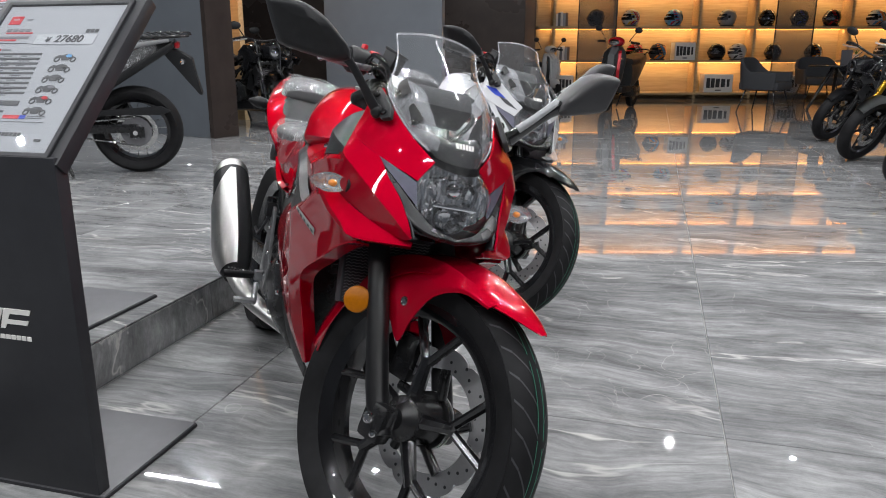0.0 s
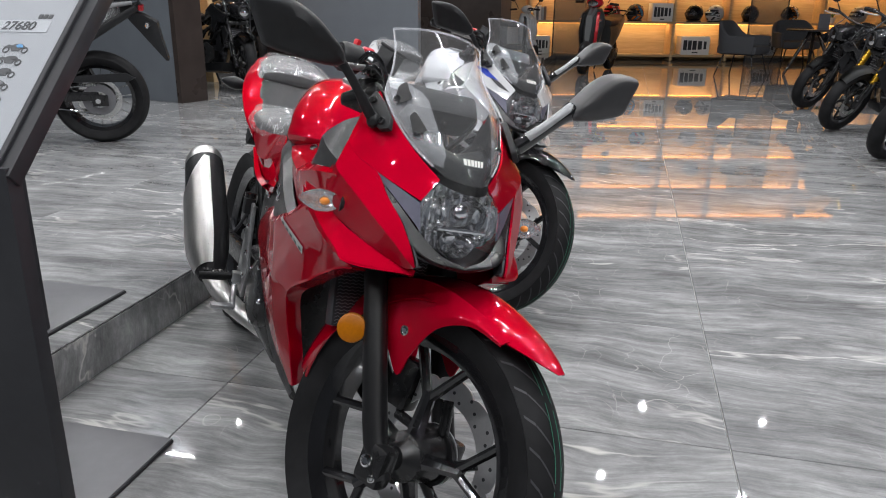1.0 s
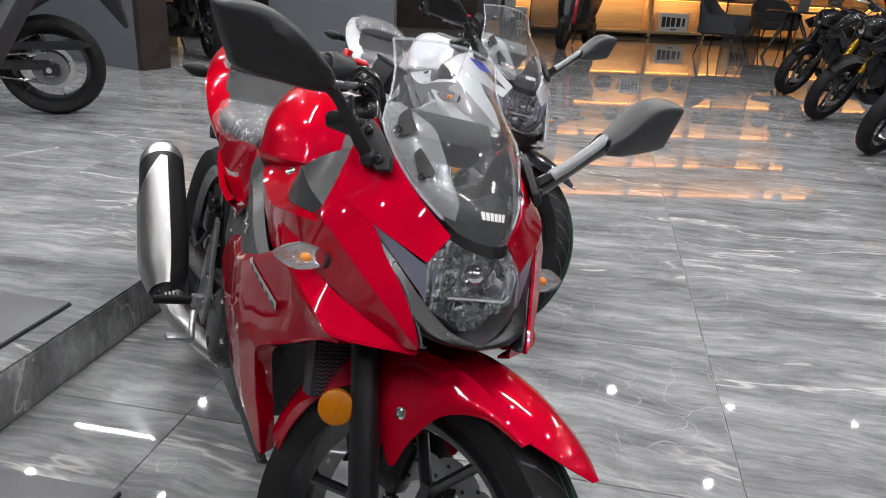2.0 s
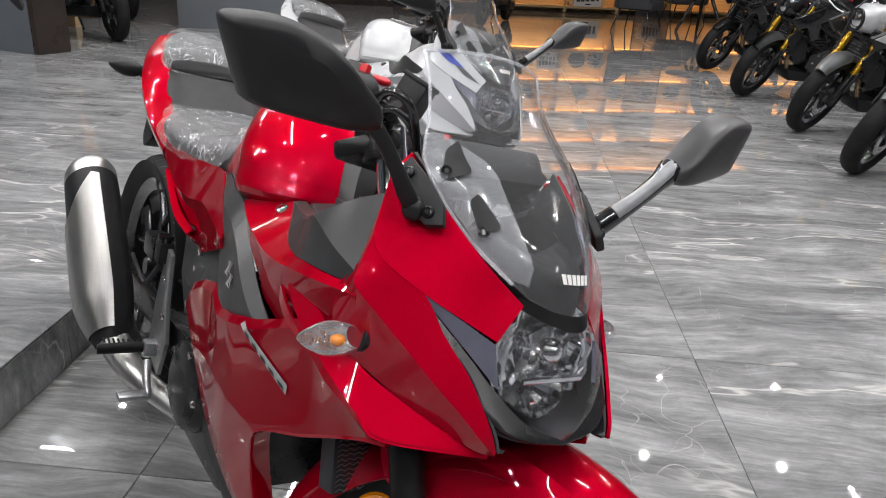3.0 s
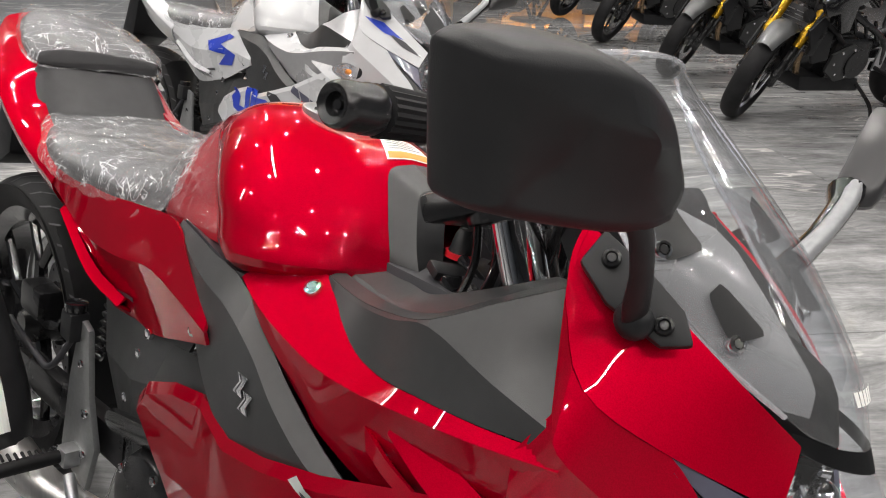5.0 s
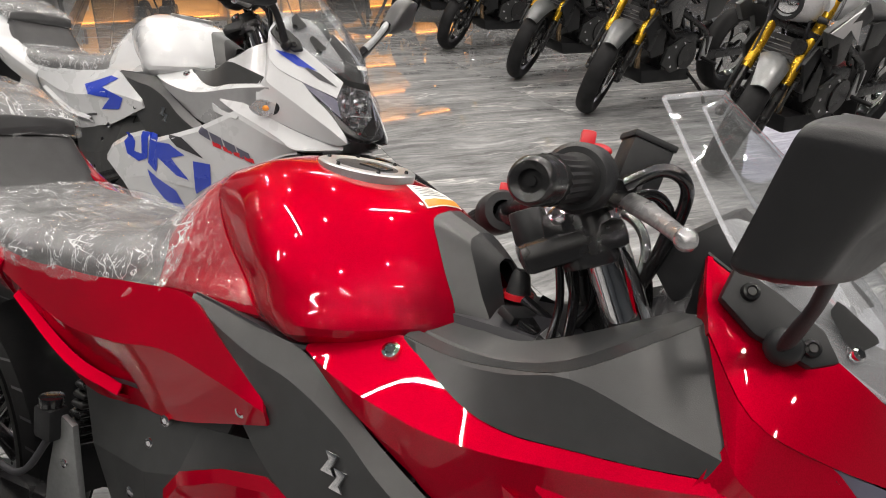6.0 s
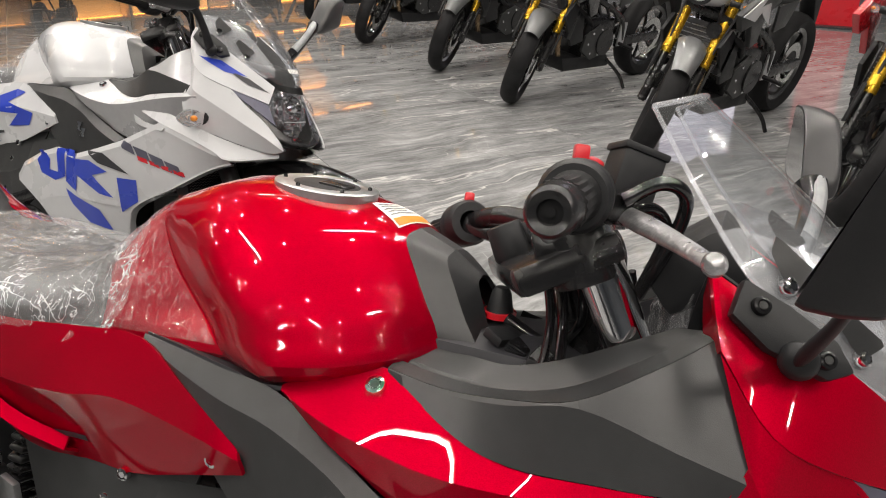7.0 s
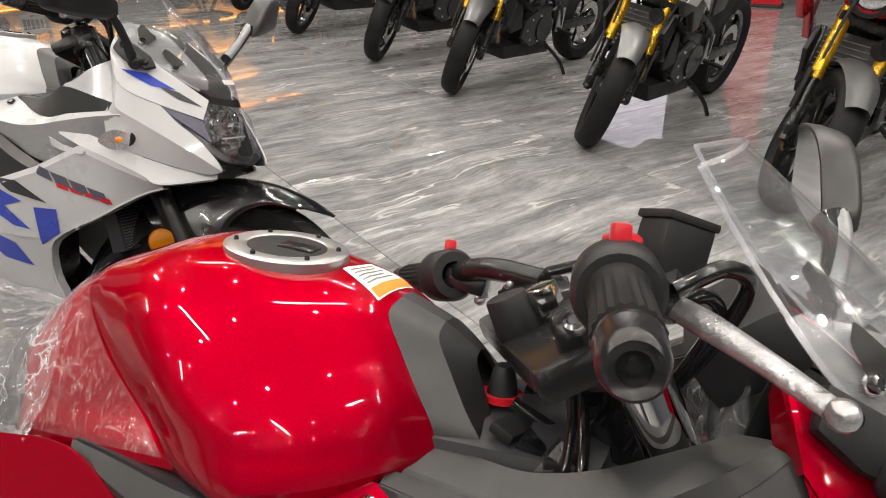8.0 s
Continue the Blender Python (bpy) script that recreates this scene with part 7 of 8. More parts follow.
    for s in (-1, 1):
        part("radiator_tank", box((0.05, 0.03, 0.23), (-0.235, s * 0.155, 0.56), 0.008, turn=(0, -18, 0)), SATIN, rd, smooth=40)
        part("coolant_hose", hose([(-0.25, s * 0.15, 0.64), (-0.30, s * 0.19, 0.60), (-0.42, s * 0.15, 0.54), (-0.50, s * 0.12, 0.50)], 0.015, 10, 6), RUBBER, b, smooth=50)
        part("brake_hose", hose([(-0.24, s * 0.12, 0.98), (-0.12, s * 0.13, 0.88), (-0.12, s * 0.12, 0.70), (-0.09, s * 0.10, 0.45)], 0.006, 8, 6), INK, b, smooth=50, m=S)
        part("fork_guard", box((0.03, 0.012, 0.16), ax_f + Vector((-0.055, s * 0.135, 0.16)), 0.004, turn=(0, -25, 0)), PLASTIC, b, smooth=40, m=S)
        part("fork_cap", rod(ax_f + Vector((0, s * 0.10, 0)) + up * 0.655, ax_f + Vector((0, s * 0.10, 0)) + up * 0.70, 0.022, seg=14), CHROME, b, smooth=40, m=S)
        part("engine_plate", prism([(-0.72, 0.44), (-0.58, 0.50), (-0.42, 0.44), (-0.40, 0.34), (-0.52, 0.27), (-0.70, 0.30)], 0.02, at=(0, s * 0.142, 0), bev=0.005), GREYPL, e, smooth=30)
        for k in range(7):
            a = 0.9 * k
            part("engine_bolt", rod((-0.56 + 0.11 * math.cos(a), s * 0.150, 0.385 + 0.085 * math.sin(a)), (-0.56 + 0.11 * math.cos(a), s * 0.160, 0.385 + 0.085 * math.sin(a)), 0.008, seg=8), CHROME, e)
        for k in range(4):
            part("trellis_tube", rod((-0.36 - 0.11 * k, s * 0.13, 0.72 - 0.03 * k), (-0.44 - 0.11 * k, s * 0.135, 0.60 - 0.03 * k), 0.011, seg=8), SATIN, b, smooth=40)
        part("side_panel", prism([(-0.74, 0.74), (-0.98, 0.76), (-0.90, 0.62), (-0.76, 0.60)], 0.016, at=(0, s * 0.135, 0), bev=0.005), GREYPL, b, smooth=30)
        part("lever_tip", ball((-0.225, s * 0.362, 0.975), 0.011), ALU, b, smooth=50, m=S)
    for k in range(7):
        part("cylinder_fin", box((0.20, 0.23, 0.006), (-0.48, 0, 0.52 + 0.026 * k), 0.002), SATIN, e)
    part("horn", turned([(0, -0.01), (0.034, -0.01), (0.038, 0), (0.038, 0.012), (0, 0.012)], 20, axis="X"), SATIN, b, smooth=40, m=Matrix.Translation((-0.17, 0.09, 0.66)))
    part("belly_pan", prism([(-0.30, 0.20), (-0.26, 0.30), (-0.80, 0.26), (-0.84, 0.17)], 0.22, bev=0.02), PLASTIC, b, smooth=40)
    part("silencer", hose([(-0.80, -0.14, 0.25), (-1.00, -0.17, 0.30), (-1.34, -0.19, 0.44)], [0.03, 0.05, 0.055], 16, 5), SATIN, b, "black silencer", 50)
    part("wiring", hose([(-0.24, 0.06, 0.90), (-0.18, 0.09, 0.78), (-0.24, 0.07, 0.62)], 0.008, 8, 6), INK, b, smooth=50)
    part("side_stand", hose([(-0.78, 0.10, 0.24), (-0.86, 0.20, 0.13), (-0.88, 0.25, 0.045)] if not adventure else [(-0.86, 0.10, 0.26), (-0.95, 0.19, 0.13), (-0.995, 0.245, 0.036)], 0.012, 8, 4), SATIN, b, "black side stand resting on the floor", 50)
    return b


CHERRY = surface("cherry_red_paint", (0.45, 0.01, 0.02), 0.25, 0.2, 0.05, 40, coat=1.0)
BODYB = surface("metallic_black_paint", (0.012, 0.012, 0.014), 0.22, 0.3, 0.2, 300, coat=1.0)
SPOTS = [(1.96, 2.92), (1.925, 3.975), (1.97, 5.25), (2.06, 6.43), (2.05, 7.88), (2.14, 9.58)]
HN, LN = -74, 10
naked_bike(bike_pose(*SPOTS[0], HN, LN), CHERRY, CHERRY, GOLD, "black and red naked motorcycle with gold forks on its side stand")
white_n = naked_bike(bike_pose(*SPOTS[1], HN, LN), WHITE, WHITE, GOLD, "white and black naked motorcycle with gold forks on its side stand")
black_n = naked_bike(bike_pose(*SPOTS[2], HN, LN), BODYB, BODYB, GOLD, "black naked motorcycle with gold forks on its side stand")
copy_thing(white_n, bike_pose(*SPOTS[3], HN, LN))
copy_thing(black_n, bike_pose(*SPOTS[4], HN, LN))
naked_bike(bike_pose(*SPOTS[5], HN, LN), BODYB, BODYB, SATIN, "black naked motorcycle with a round headlamp on its side stand")
adv_heading = -62.0
naked_bike(Matrix.Translation((0, 0, PLAT)) @ bike_pose(-3.40 + 1.41 * math.sin(radians(adv_heading)), 4.72 - 1.41 * math.cos(radians(adv_heading)), adv_heading, 7), BODYB, BODYB, SATIN, "black adventure motorcycle with spoked wheels and luggage rack on the platform", 20, True, " ".join(("bikes", "on", "the", "platform")))
recess_n = naked_bike(Matrix.Translation((0, 0, PLAT)) @ bike_pose(-3.95, 7.75, 62, 8), BODYB, BODYB, SATIN, "black motorcycle parked in the dim recess on the platform", -20, False, "bikes on the platform")
copy_thing(recess_n, Matrix.Translation((0, 0, PLAT)) @ bike_pose(-4.75, 9.6, 62, 8))


# ---- scooters ----
def scooter(m, body_mat, nose_mat, label):
    b = thing("scooter", m, label, "scooter", "scooters by the shelves")
    for name, x in (("front_wheel", 0.0), ("rear_wheel", -1.25)):
        w = part(name, turned([(0.13, -0.03), (0.19, -0.05), (0.235, -0.035), (0.245, 0), (0.235, 0.035), (0.19, 0.05), (0.13, 0.03), (0.13, -0.03)], 36), RUBBER, b, "", 40, Matrix.Translation((x, 0, 0.247)))
        part("rim", turned([(0, -0.03), (0.05, -0.035), (0.12, -0.02), (0.14, -0.03), (0.14, 0.03), (0.05, 0.035), (0, 0.03)], 24), SATIN, w, smooth=40)
    bm, g = hull([([-0.24] * 5, [(0, 0.98), (0.10, 0.95), (0.14, 0.75), (0.12, 0.45), (0, 0.35)]), ([-0.13] * 5, [(0, 0.96), (0.15, 0.90), (0.18, 0.72), (0.10, 0.42), (0, 0.36)]), ([0.0] * 5, [(0, 0.84), (0.06, 0.82), (0.07, 0.66), (0.05, 0.50), (0, 0.46)])], 4)
    part("front_shield", bm, body_mat, b, "", 40)
    bm, g = hull([([-0.12] * 4, [(0, 0.955), (0.06, 0.94), (0.05, 0.50), (0, 0.46)]), ([0.015] * 4, [(0, 0.86), (0.045, 0.84), (0.035, 0.52), (0, 0.48)])], 4)
    part("nose_panel", bm, GUARDG if nose_mat is CHERRY else nose_mat, b, "silver grey nose panel" if nose_mat is CHERRY else "", 40)
    for s in (-1, 1):
        bm = prism([(-0.14, 0.94), (-0.02, 0.88), (0.03, 0.64), (-0.04, 0.40), (-0.10, 0.36), (-0.12, 0.62)], 0.05, bev=0.010)
        bm.transform(Matrix.Translation((-0.02, s * 0.12, 0)) @ Matrix.Rotation(radians(s * 18), 4, "Z"))
        part("shield_panel", bm, nose_mat if s > 0 else PLASTIC, b, smooth=30)
        part("grip", hose([(-0.22, s * 0.20, 1.04), (-0.25, s * 0.33, 1.03)], 0.018, 10, 1), RUBBER, b, smooth=50)
        part("mirror_stalk", hose([(-0.20, s * 0.18, 1.05), (-0.18, s * 0.25, 1.15), (-0.18, s * 0.29, 1.19)], 0.007, 8, 4), SATIN, b, smooth=50)
        part("mirror", ball((-0.18, s * 0.31, 1.22), 1.0, (0.02, 0.06, 0.045), 14), PLASTIC, b, smooth=60)
        indicator(b, (-0.04, s * 0.13, 0.80), (0.2, s, 0), 0.7)
    part("headlamp_cowl", ball((-0.15, 0, 1.04), 1.0, (0.11, 0.13, 0.075), 18), nose_mat, b, smooth=60)
    part("headlamp", ball((-0.05, 0, 1.03), 1.0, (0.03, 0.08, 0.045), 16), CHROME, b, smooth=60)
    part("mudguard", ball((0.0, 0, 0.40), 1.0, (0.20, 0.075, 0.10), 18), body_mat, b, smooth=60)
    for s in (-1, 1):
        part("fork_leg", rod((0, s * 0.075, 0.25), (-0.09, s * 0.075, 0.55), 0.02, seg=12), SATIN, b, smooth=40)
    part("floorboard", box((0.50, 0.30, 0.10), (-0.48, 0, 0.33), 0.03), PLASTIC, b, smooth=40)
    bm, g = hull([([-0.62] * 5, [(0, 0.72), (0.13, 0.70), (0.16, 0.52), (0.12, 0.32), (0, 0.30)]), ([-0.95] * 5, [(0, 0.76), (0.15, 0.73), (0.18, 0.58), (0.13, 0.42), (0, 0.40)]), ([-1.50] * 5, [(0, 0.86), (0.07, 0.84), (0.09, 0.76), (0.06, 0.68), (0, 0.66)])], 4)
    part("rear_body", bm, body_mat, b, "", 40)
    bm, g = hull([([-0.60] * 5, [(0, 0.80), (0.12, 0.79), (0.15, 0.76), (0.13, 0.71), (0, 0.70)]), ([-0.95] * 5, [(0, 0.82), (0.14, 0.81), (0.17, 0.78), (0.15, 0.73), (0, 0.72)]), ([-1.35] * 5, [(0, 0.88), (0.10, 0.87), (0.12, 0.85), (0.10, 0.82), (0, 0.81)])], 4)
    part("seat", bm, SEAT, b, "", 50)
    part("grab_rail", hose([(-1.25, -0.12, 0.86), (-1.55, -0.10, 0.92), (-1.58, 0, 0.93), (-1.55, 0.10, 0.92), (-1.25, 0.12, 0.86)], 0.012, 8, 5), SATIN, b, smooth=50)
    part("engine", box((0.42, 0.20, 0.18), (-1.10, 0.02, 0.27), 0.05), SATIN, b, smooth=40)
    part("silencer", hose([(-0.95, -0.16, 0.24), (-1.40, -0.18, 0.33)], [0.045, 0.055], 14, 1), SATIN, b, smooth=40)
    for s in (-1, 1):
        part("centre_stand", hose([(-0.92, s * 0.08, 0.22), (-0.95, s * 0.14, 0.012)], 0.012, 8, 1), SATIN, b, smooth=40)
    return b


scooter(bike_pose(-0.62, 13.27, -16, 4) @ Matrix.Scale(1.12, 4), GREYPL, CHERRY, "dark grey and red scooter standing in front of the shelves")
scooter(bike_pose(-1.72, 14.9, 40, 0), WHITE, WHITE, "white scooter standing in front of the shelves")

# ---- the helmet shelves ----
SA, SD = Vector((-1.793, 16.534, 0)), Vector((0.96314, 0.26899, 0))
SHELF = Matrix.Translation(SA) @ Matrix.Rotation(math.atan2(SD.y, SD.x), 4, "Z")
shelf_unit = tagged(new("wall_shelf"), "oak veneered shelf wall with warm light strips", "shelf wall", kind="structure")
shelf_unit.matrix_basis = SHELF
part("back_panel", box((10.2, 0.10, CEIL), (4.6, 0.55, CEIL / 2)), OAK, shelf_unit)
LEVELS = (0.12, 0.80, 1.50, 2.20, 2.90, 3.60)
for z in LEVELS:
    part("board", box((10.2, 0.46, 0.045), (4.6, 0.27, z), 0.003), OAK, shelf_unit)
for x in (-0.16, 1.12, 2.93, 4.12, 6.16, 7.6, 9.4):
    part("divider", box((0.055, 0.455, CEIL - 0.03), (x, 0.2735, CEIL / 2), 0.003), OAK, shelf_unit)
for z in LEVELS[1:]:
    part("light_strip", box((10.0, 0.02, 0.012), (4.6, 0.47, z - 0.034)), LED, shelf_unit)
    lamp("shelf_lamp", "AREA", SHELF @ pose(4.6, 0.30, z - 0.045, 30, 0, 0), SHELF_W, (1.0, 0.61, 0.25), size=10.0, size_y=0.03)
for x in (0.33, 4.50):
    p = part("glass_panel", box((0.80, 0.008, 2.9), (x + 0.40, -0.06, 1.45), 0.001), clear("smoked_glass", (0.60, 0.62, 0.66), 0.0, 0.06), shelf_unit, "smoked glass sliding panel")
    p.visible_shadow = False
    for q in (x, x + 0.80):
        part("glass_edge", box((0.022, 0.022, 2.9), (q, -0.06, 1.45), 0.003), SATIN, shelf_unit)


def helmet(at, shell, marks, visor, turn, label):
    """A full-face helmet: shell with chin bar, visor, coloured graphics, vents, spoiler."""
    k = 1.42
    h = thing("helmet", SHELF @ Matrix.Translation(at) @ Matrix.Rotation(radians(turn), 4, "Z"), label, "helmet", "helmets on the shelves")

    def skin_at(az, el, off=0.0):
        a, e = radians(az), radians(el)
        x, y, z = math.cos(e) * math.cos(a), math.cos(e) * math.sin(a), math.sin(e)
        rx = 0.132 + (0.022 if x > 0 and z < 0.1 else 0.0) * max(0.0, x) + (0.012 * max(0.0, -x) * max(0.0, z))
        low = -0.112 - 0.010 * x
        q = Vector((rx * x, 0.112 * y, max(0.128 * z, low)))
        if z < -0.55:
            q.x, q.y = q.x * (1 + 0.32 * (-z - 0.55)), q.y * (1 + 0.25 * (-z - 0.55))
        return Vector((q.x * (1 + off), q.y * (1 + off), q.z * (1 + off) + 0.122)) * k

    def patch(az0, az1, el0, el1, off, slant=0.0, n=8, m=5, taper=1.0):
        rows = []
        for r in range(m + 1):
            v = r / m
            mid, half = (az0 + az1) / 2, (az1 - az0) / 2 * (1 + (taper - 1) * v)
            rows.append([skin_at(mid - half + 2 * half * c / n + slant * v, el0 + (el1 - el0) * v, off) for c in range(n + 1)])
        bm = sheet(rows)
        bmesh.ops.solidify(bm, geom=bm.faces[:], thickness=0.003)
        return bm

    bm = sheet([[skin_at(360 * c / 32, -62 + 152 * r / 18) for c in range(32)] for r in range(19)], close=True)
    bmesh.ops.remove_doubles(bm, verts=bm.verts, dist=1e-4)
    part("shell", bm, shell, h, smooth=60)
    part("visor", patch(-72, 72, -14, 26, 0.022, n=14, taper=0.86), visor, h, smooth=50)
    part("chin_vent", patch(-14, 14, -44, -32, 0.03), PLASTIC, h, smooth=40)
    part("brow_vent", patch(-12, 12, 42, 52, 0.025), PLASTIC, h, smooth=40)
    for s in (-1, 1):
        part("visor_pivot", patch(s * 76 - 9, s * 76 + 9, -4, 14, 0.030), SATIN, h, smooth=40)
        for q, mt in enumerate(marks):
            part("painted_band", patch(s * (96 + 30 * q) - 13, s * (96 + 30 * q) + 13, -34 + 6 * q, 58 - 8 * q, 0.006, slant=-s * 40), mt, h, smooth=60)
            part("painted_band", patch(s * (40 + 22 * q) - 9, s * (40 + 22 * q) + 9, -50, -22, 0.006, slant=s * 26), mt, h, smooth=60)
    for q, mt in enumerate(marks[:2]):
        part("painted_band", patch(-16 - 8 * q, 16 + 8 * q, 58 + 12 * q, 68 + 12 * q, 0.006), mt, h, smooth=60)
    part("spoiler", patch(160, 200, 34, 50, 0.05), shell, h, smooth=50)
    part("neck_roll", turned([(0.088 * k, 0.004), (0.104 * k, 0.0), (0.110 * k, 0.012), (0.100 * k, 0.02), (0.088 * k, 0.004)], 28, axis="Z"), PLASTIC, h, smooth=50)
    return h


YELLOW = surface("yellow_paint", (0.75, 0.50, 0.03), 0.3, 0, 0.05, 40, coat=1.0)
VIOLET = surface("violet_paint", (0.16, 0.05, 0.30), 0.3, 0, 0.05, 40, coat=1.0)
SKYB = surface("light_blue_paint", (0.10, 0.32, 0.60), 0.3, 0, 0.05, 40, coat=1.0)
IRID = surface("iridium_visor", (0.34, 0.36, 0.40), 0.10, 0.9, 0.1, 20, coat=1.0)
TOP = [(0.75, GLOSS, (SATIN,), GLOSS, "dark grey"), (1.50, WHITE, (YELLOW, REDPL, VIOLET), GLOSS, "white, yellow and violet"), (2.42, SKYB, (REDPL, WHITE, INK), GLOSS, "blue, red and white"), (3.56, SILVER, (), IRID, "silver grey"), (4.41, BODYB, (SILVER,), IRID, "black and silver"), (5.11, BODYB, (BLUE,), IRID, "black and blue"), (5.80, BODYB, (CHERRY,), IRID, "black and red"), (6.75, WHITE, (SKYB, ORANGE, INK), GLOSS, "white patterned"), (8.2, GLOSS, (), IRID, "gloss black")]
MIDL = [(1.62, REDPL, (WHITE, INK), GLOSS, "red and white"), (2.12, INK, (ORANGE, SKYB, ORANGE), GLOSS, "orange and black"), (3.40, BODYB, (), IRID, "gloss black"), (3.85, WHITE, (INK,), IRID, "white"), (4.62, BODYB, (SATIN,), IRID, "gloss black"), (5.49, BODYB, (ORANGE, PAPER), GLOSS, "brown and orange"), (7.0, SILVER, (), IRID, "silver grey"), (8.3, REDPL, (WHITE,), GLOSS, "red")]
for row, z in ((TOP, 1.5225), (MIDL, 0.8225)):
    for i, (x, mt, mk, vs, word) in enumerate(row):
        helmet((x, 0.20, z), mt, mk, vs, -158 - 5 * (i % 4), word + " full-face helmet standing on the oak shelf")
for i, x in enumerate((0.9, 1.7, 2.6, 3.7, 4.6, 5.3, 6.6)):
    t = TOP[(i * 3 + 1) % 8]
    helmet((x, 0.20, 2.2225), t[1], t[2], t[3], -160 - 6 * (i % 3), t[4] + " full-face helmet standing on the oak shelf")


def helmet_box(x, z, w, h):
    b = thing("helmet_box", SHELF @ Matrix.Translation((x, 0.10, z)), "white cardboard helmet box with black printing on the shelf", "box", "helmet boxes")
    part("carton", box((w, 0.32, h), (0, 0.16, h / 2), 0.004), PAPER, b, smooth=30)
    for k, (a, c) in enumerate(((-0.40, 0.13), (-0.24, 0.13), (-0.07, 0.14), (0.12, 0.14), (0.30, 0.09))):
        part("printed_bar", box((c * w, 0.003, h * (0.55 - 0.03 * k)), (a * w + 0.04 * w, -0.0015, h * 0.52), 0.0), INK, b)
    part("printed_line", box((w * 0.2, 0.003, h * 0.06), (0, -0.0015, h * 0.12), 0.0), INK, b)


helmet_box(3.46, 0.1425, 0.62, 0.38)
helmet_box(2.68, 0.8225, 0.44, 0.37)
helmet_box(0.10, 0.1425, 0.40, 0.36)
helmet_box(5.0, 0.1425, 0.44, 0.36)
for k in range(5):
    for z, x0 in ((1.5225, -0.10), (0.8225, -0.04)):
        bk = part("book", box((0.05, 0.18, 0.26 + 0.02 * (k % 3)), (0, 0, 0.13 + 0.01 * (k % 3)), 0.003), (PAPER, STANDG, PAPER, SILVER, WALLB)[k], m=SHELF @ Matrix.Translation((x0 + 0.054 * k, 0.24, z)))
        tagged(bk, "upright book with a plain spine on the shelf", "book", "books on the shelves")
pot = thing("potted_plant", SHELF @ Matrix.Translation((6.42, 0.2, 0.8225)), "small green potted plant standing on the shelf", "plant")
part("pot", turned([(0, 0), (0.05, 0), (0.07, 0.12), (0.062, 0.12), (0.055, 0.11), (0, 0.11)], 20, axis="Z"), PAPER, pot, smooth=40)
LEAF = surface("leaf_green", (0.05, 0.12, 0.03), 0.5, 0, 0.3, 30)
for k in range(14):
    a = k * 2.4
    bm = sheet([[Vector((q * 0.10 * math.cos(a) + e * 0.012 * math.sin(a) * (1 - q), q * 0.10 * math.sin(a) - e * 0.012 * math.cos(a) * (1 - q), 0.11 + 0.17 * q - 0.05 * q * q)) for e in (-1, 0, 1)] for q in (0, 0.25, 0.5, 0.75, 1.0)])
    part("leaf", bm, LEAF, pot)


# ---- lounge chairs and table ----
def arm_chair(m, label):
    c = thing("arm_chair", m, label, "chair", "chairs round the table")
    part("seat", box((0.70, 0.66, 0.14), (0, 0, 0.44), 0.05), FABRIC, c, smooth=40)
    rows = []
    for k in range(25):
        a = radians(-30 + 240 * k / 24)
        cs, sn = math.cos(a), math.sin(a)
        px, py = 0.40 * math.copysign(abs(cs) ** 0.55, cs), 0.37 * math.copysign(abs(sn) ** 0.55, sn)
        top = 0.66 + 0.24 * min(1.0, max(0.0, (py - 0.12) / 0.24)) ** 1.3
        rows.append([Vector((px * (1 + 0.07 * q), -0.02 + py * (1 + 0.10 * q), 0.38 + (top - 0.38) * q)) for q in (0, 0.33, 0.66, 1.0)])
    bm = sheet(rows)
    bmesh.ops.recalc_face_normals(bm, faces=bm.faces)
    bmesh.ops.solidify(bm, geom=bm.faces[:], thickness=0.055)
    bevelled(bm, 0.015, 50)
    part("backrest", bm, FABRIC, c, "wraparound felt backrest", 45)
    for x in (-0.30, 0.30):
        for y in (-0.28, 0.28):
            part("leg", rod((x * 0.8, y * 0.8, 0.40), (x * 1.15, y * 1.15, 0.004), 0.014, 0.010, 10), SATIN, c, smooth=40)
    part("leg_frame", hose([(-0.28, -0.26, 0.37), (0.28, -0.26, 0.37), (0.28, 0.26, 0.37), (-0.28, 0.26, 0.37), (-0.28, -0.26, 0.37)], 0.012, 8, 1), SATIN, c, smooth=40)
    return c


ch = arm_chair(pose(2.00, 14.02, 0, 0, 0, 62), "dark grey felt armchair on thin black metal legs")
copy_thing(ch, pose(3.30, 16.55, 0, 0, 0, 10))
copy_thing(ch, pose(4.55, 15.3, 0, 0, 0, -100))
tb = thing("round_table", pose(3.22, 14.75, 0), "small dark round table on three splayed legs", "table")
part("tabletop", turned([(0, 0.74), (0.44, 0.74), (0.455, 0.75), (0.45, 0.765), (0, 0.765)], 48, axis="Z"), STANDP, tb, smooth=40)
for k in range(3):
    a = radians(120 * k + 200)
    part("leg", rod((0.06 * math.cos(a), 0.06 * math.sin(a), 0.74), (0.46 * math.cos(a), 0.46 * math.sin(a), 0.004), 0.034, 0.024, 12), SATIN, tb, smooth=40)
cal = part("table_card", prism([(-0.10, 0), (0.10, 0), (0.10, 0.26), (-0.10, 0.26)], 0.02, bev=0.003), STANDG, m=pose(3.36, 14.8, 0.766, 0, 0, 20))
tagged(cal, "grey upright card holder on the round table", "sign")


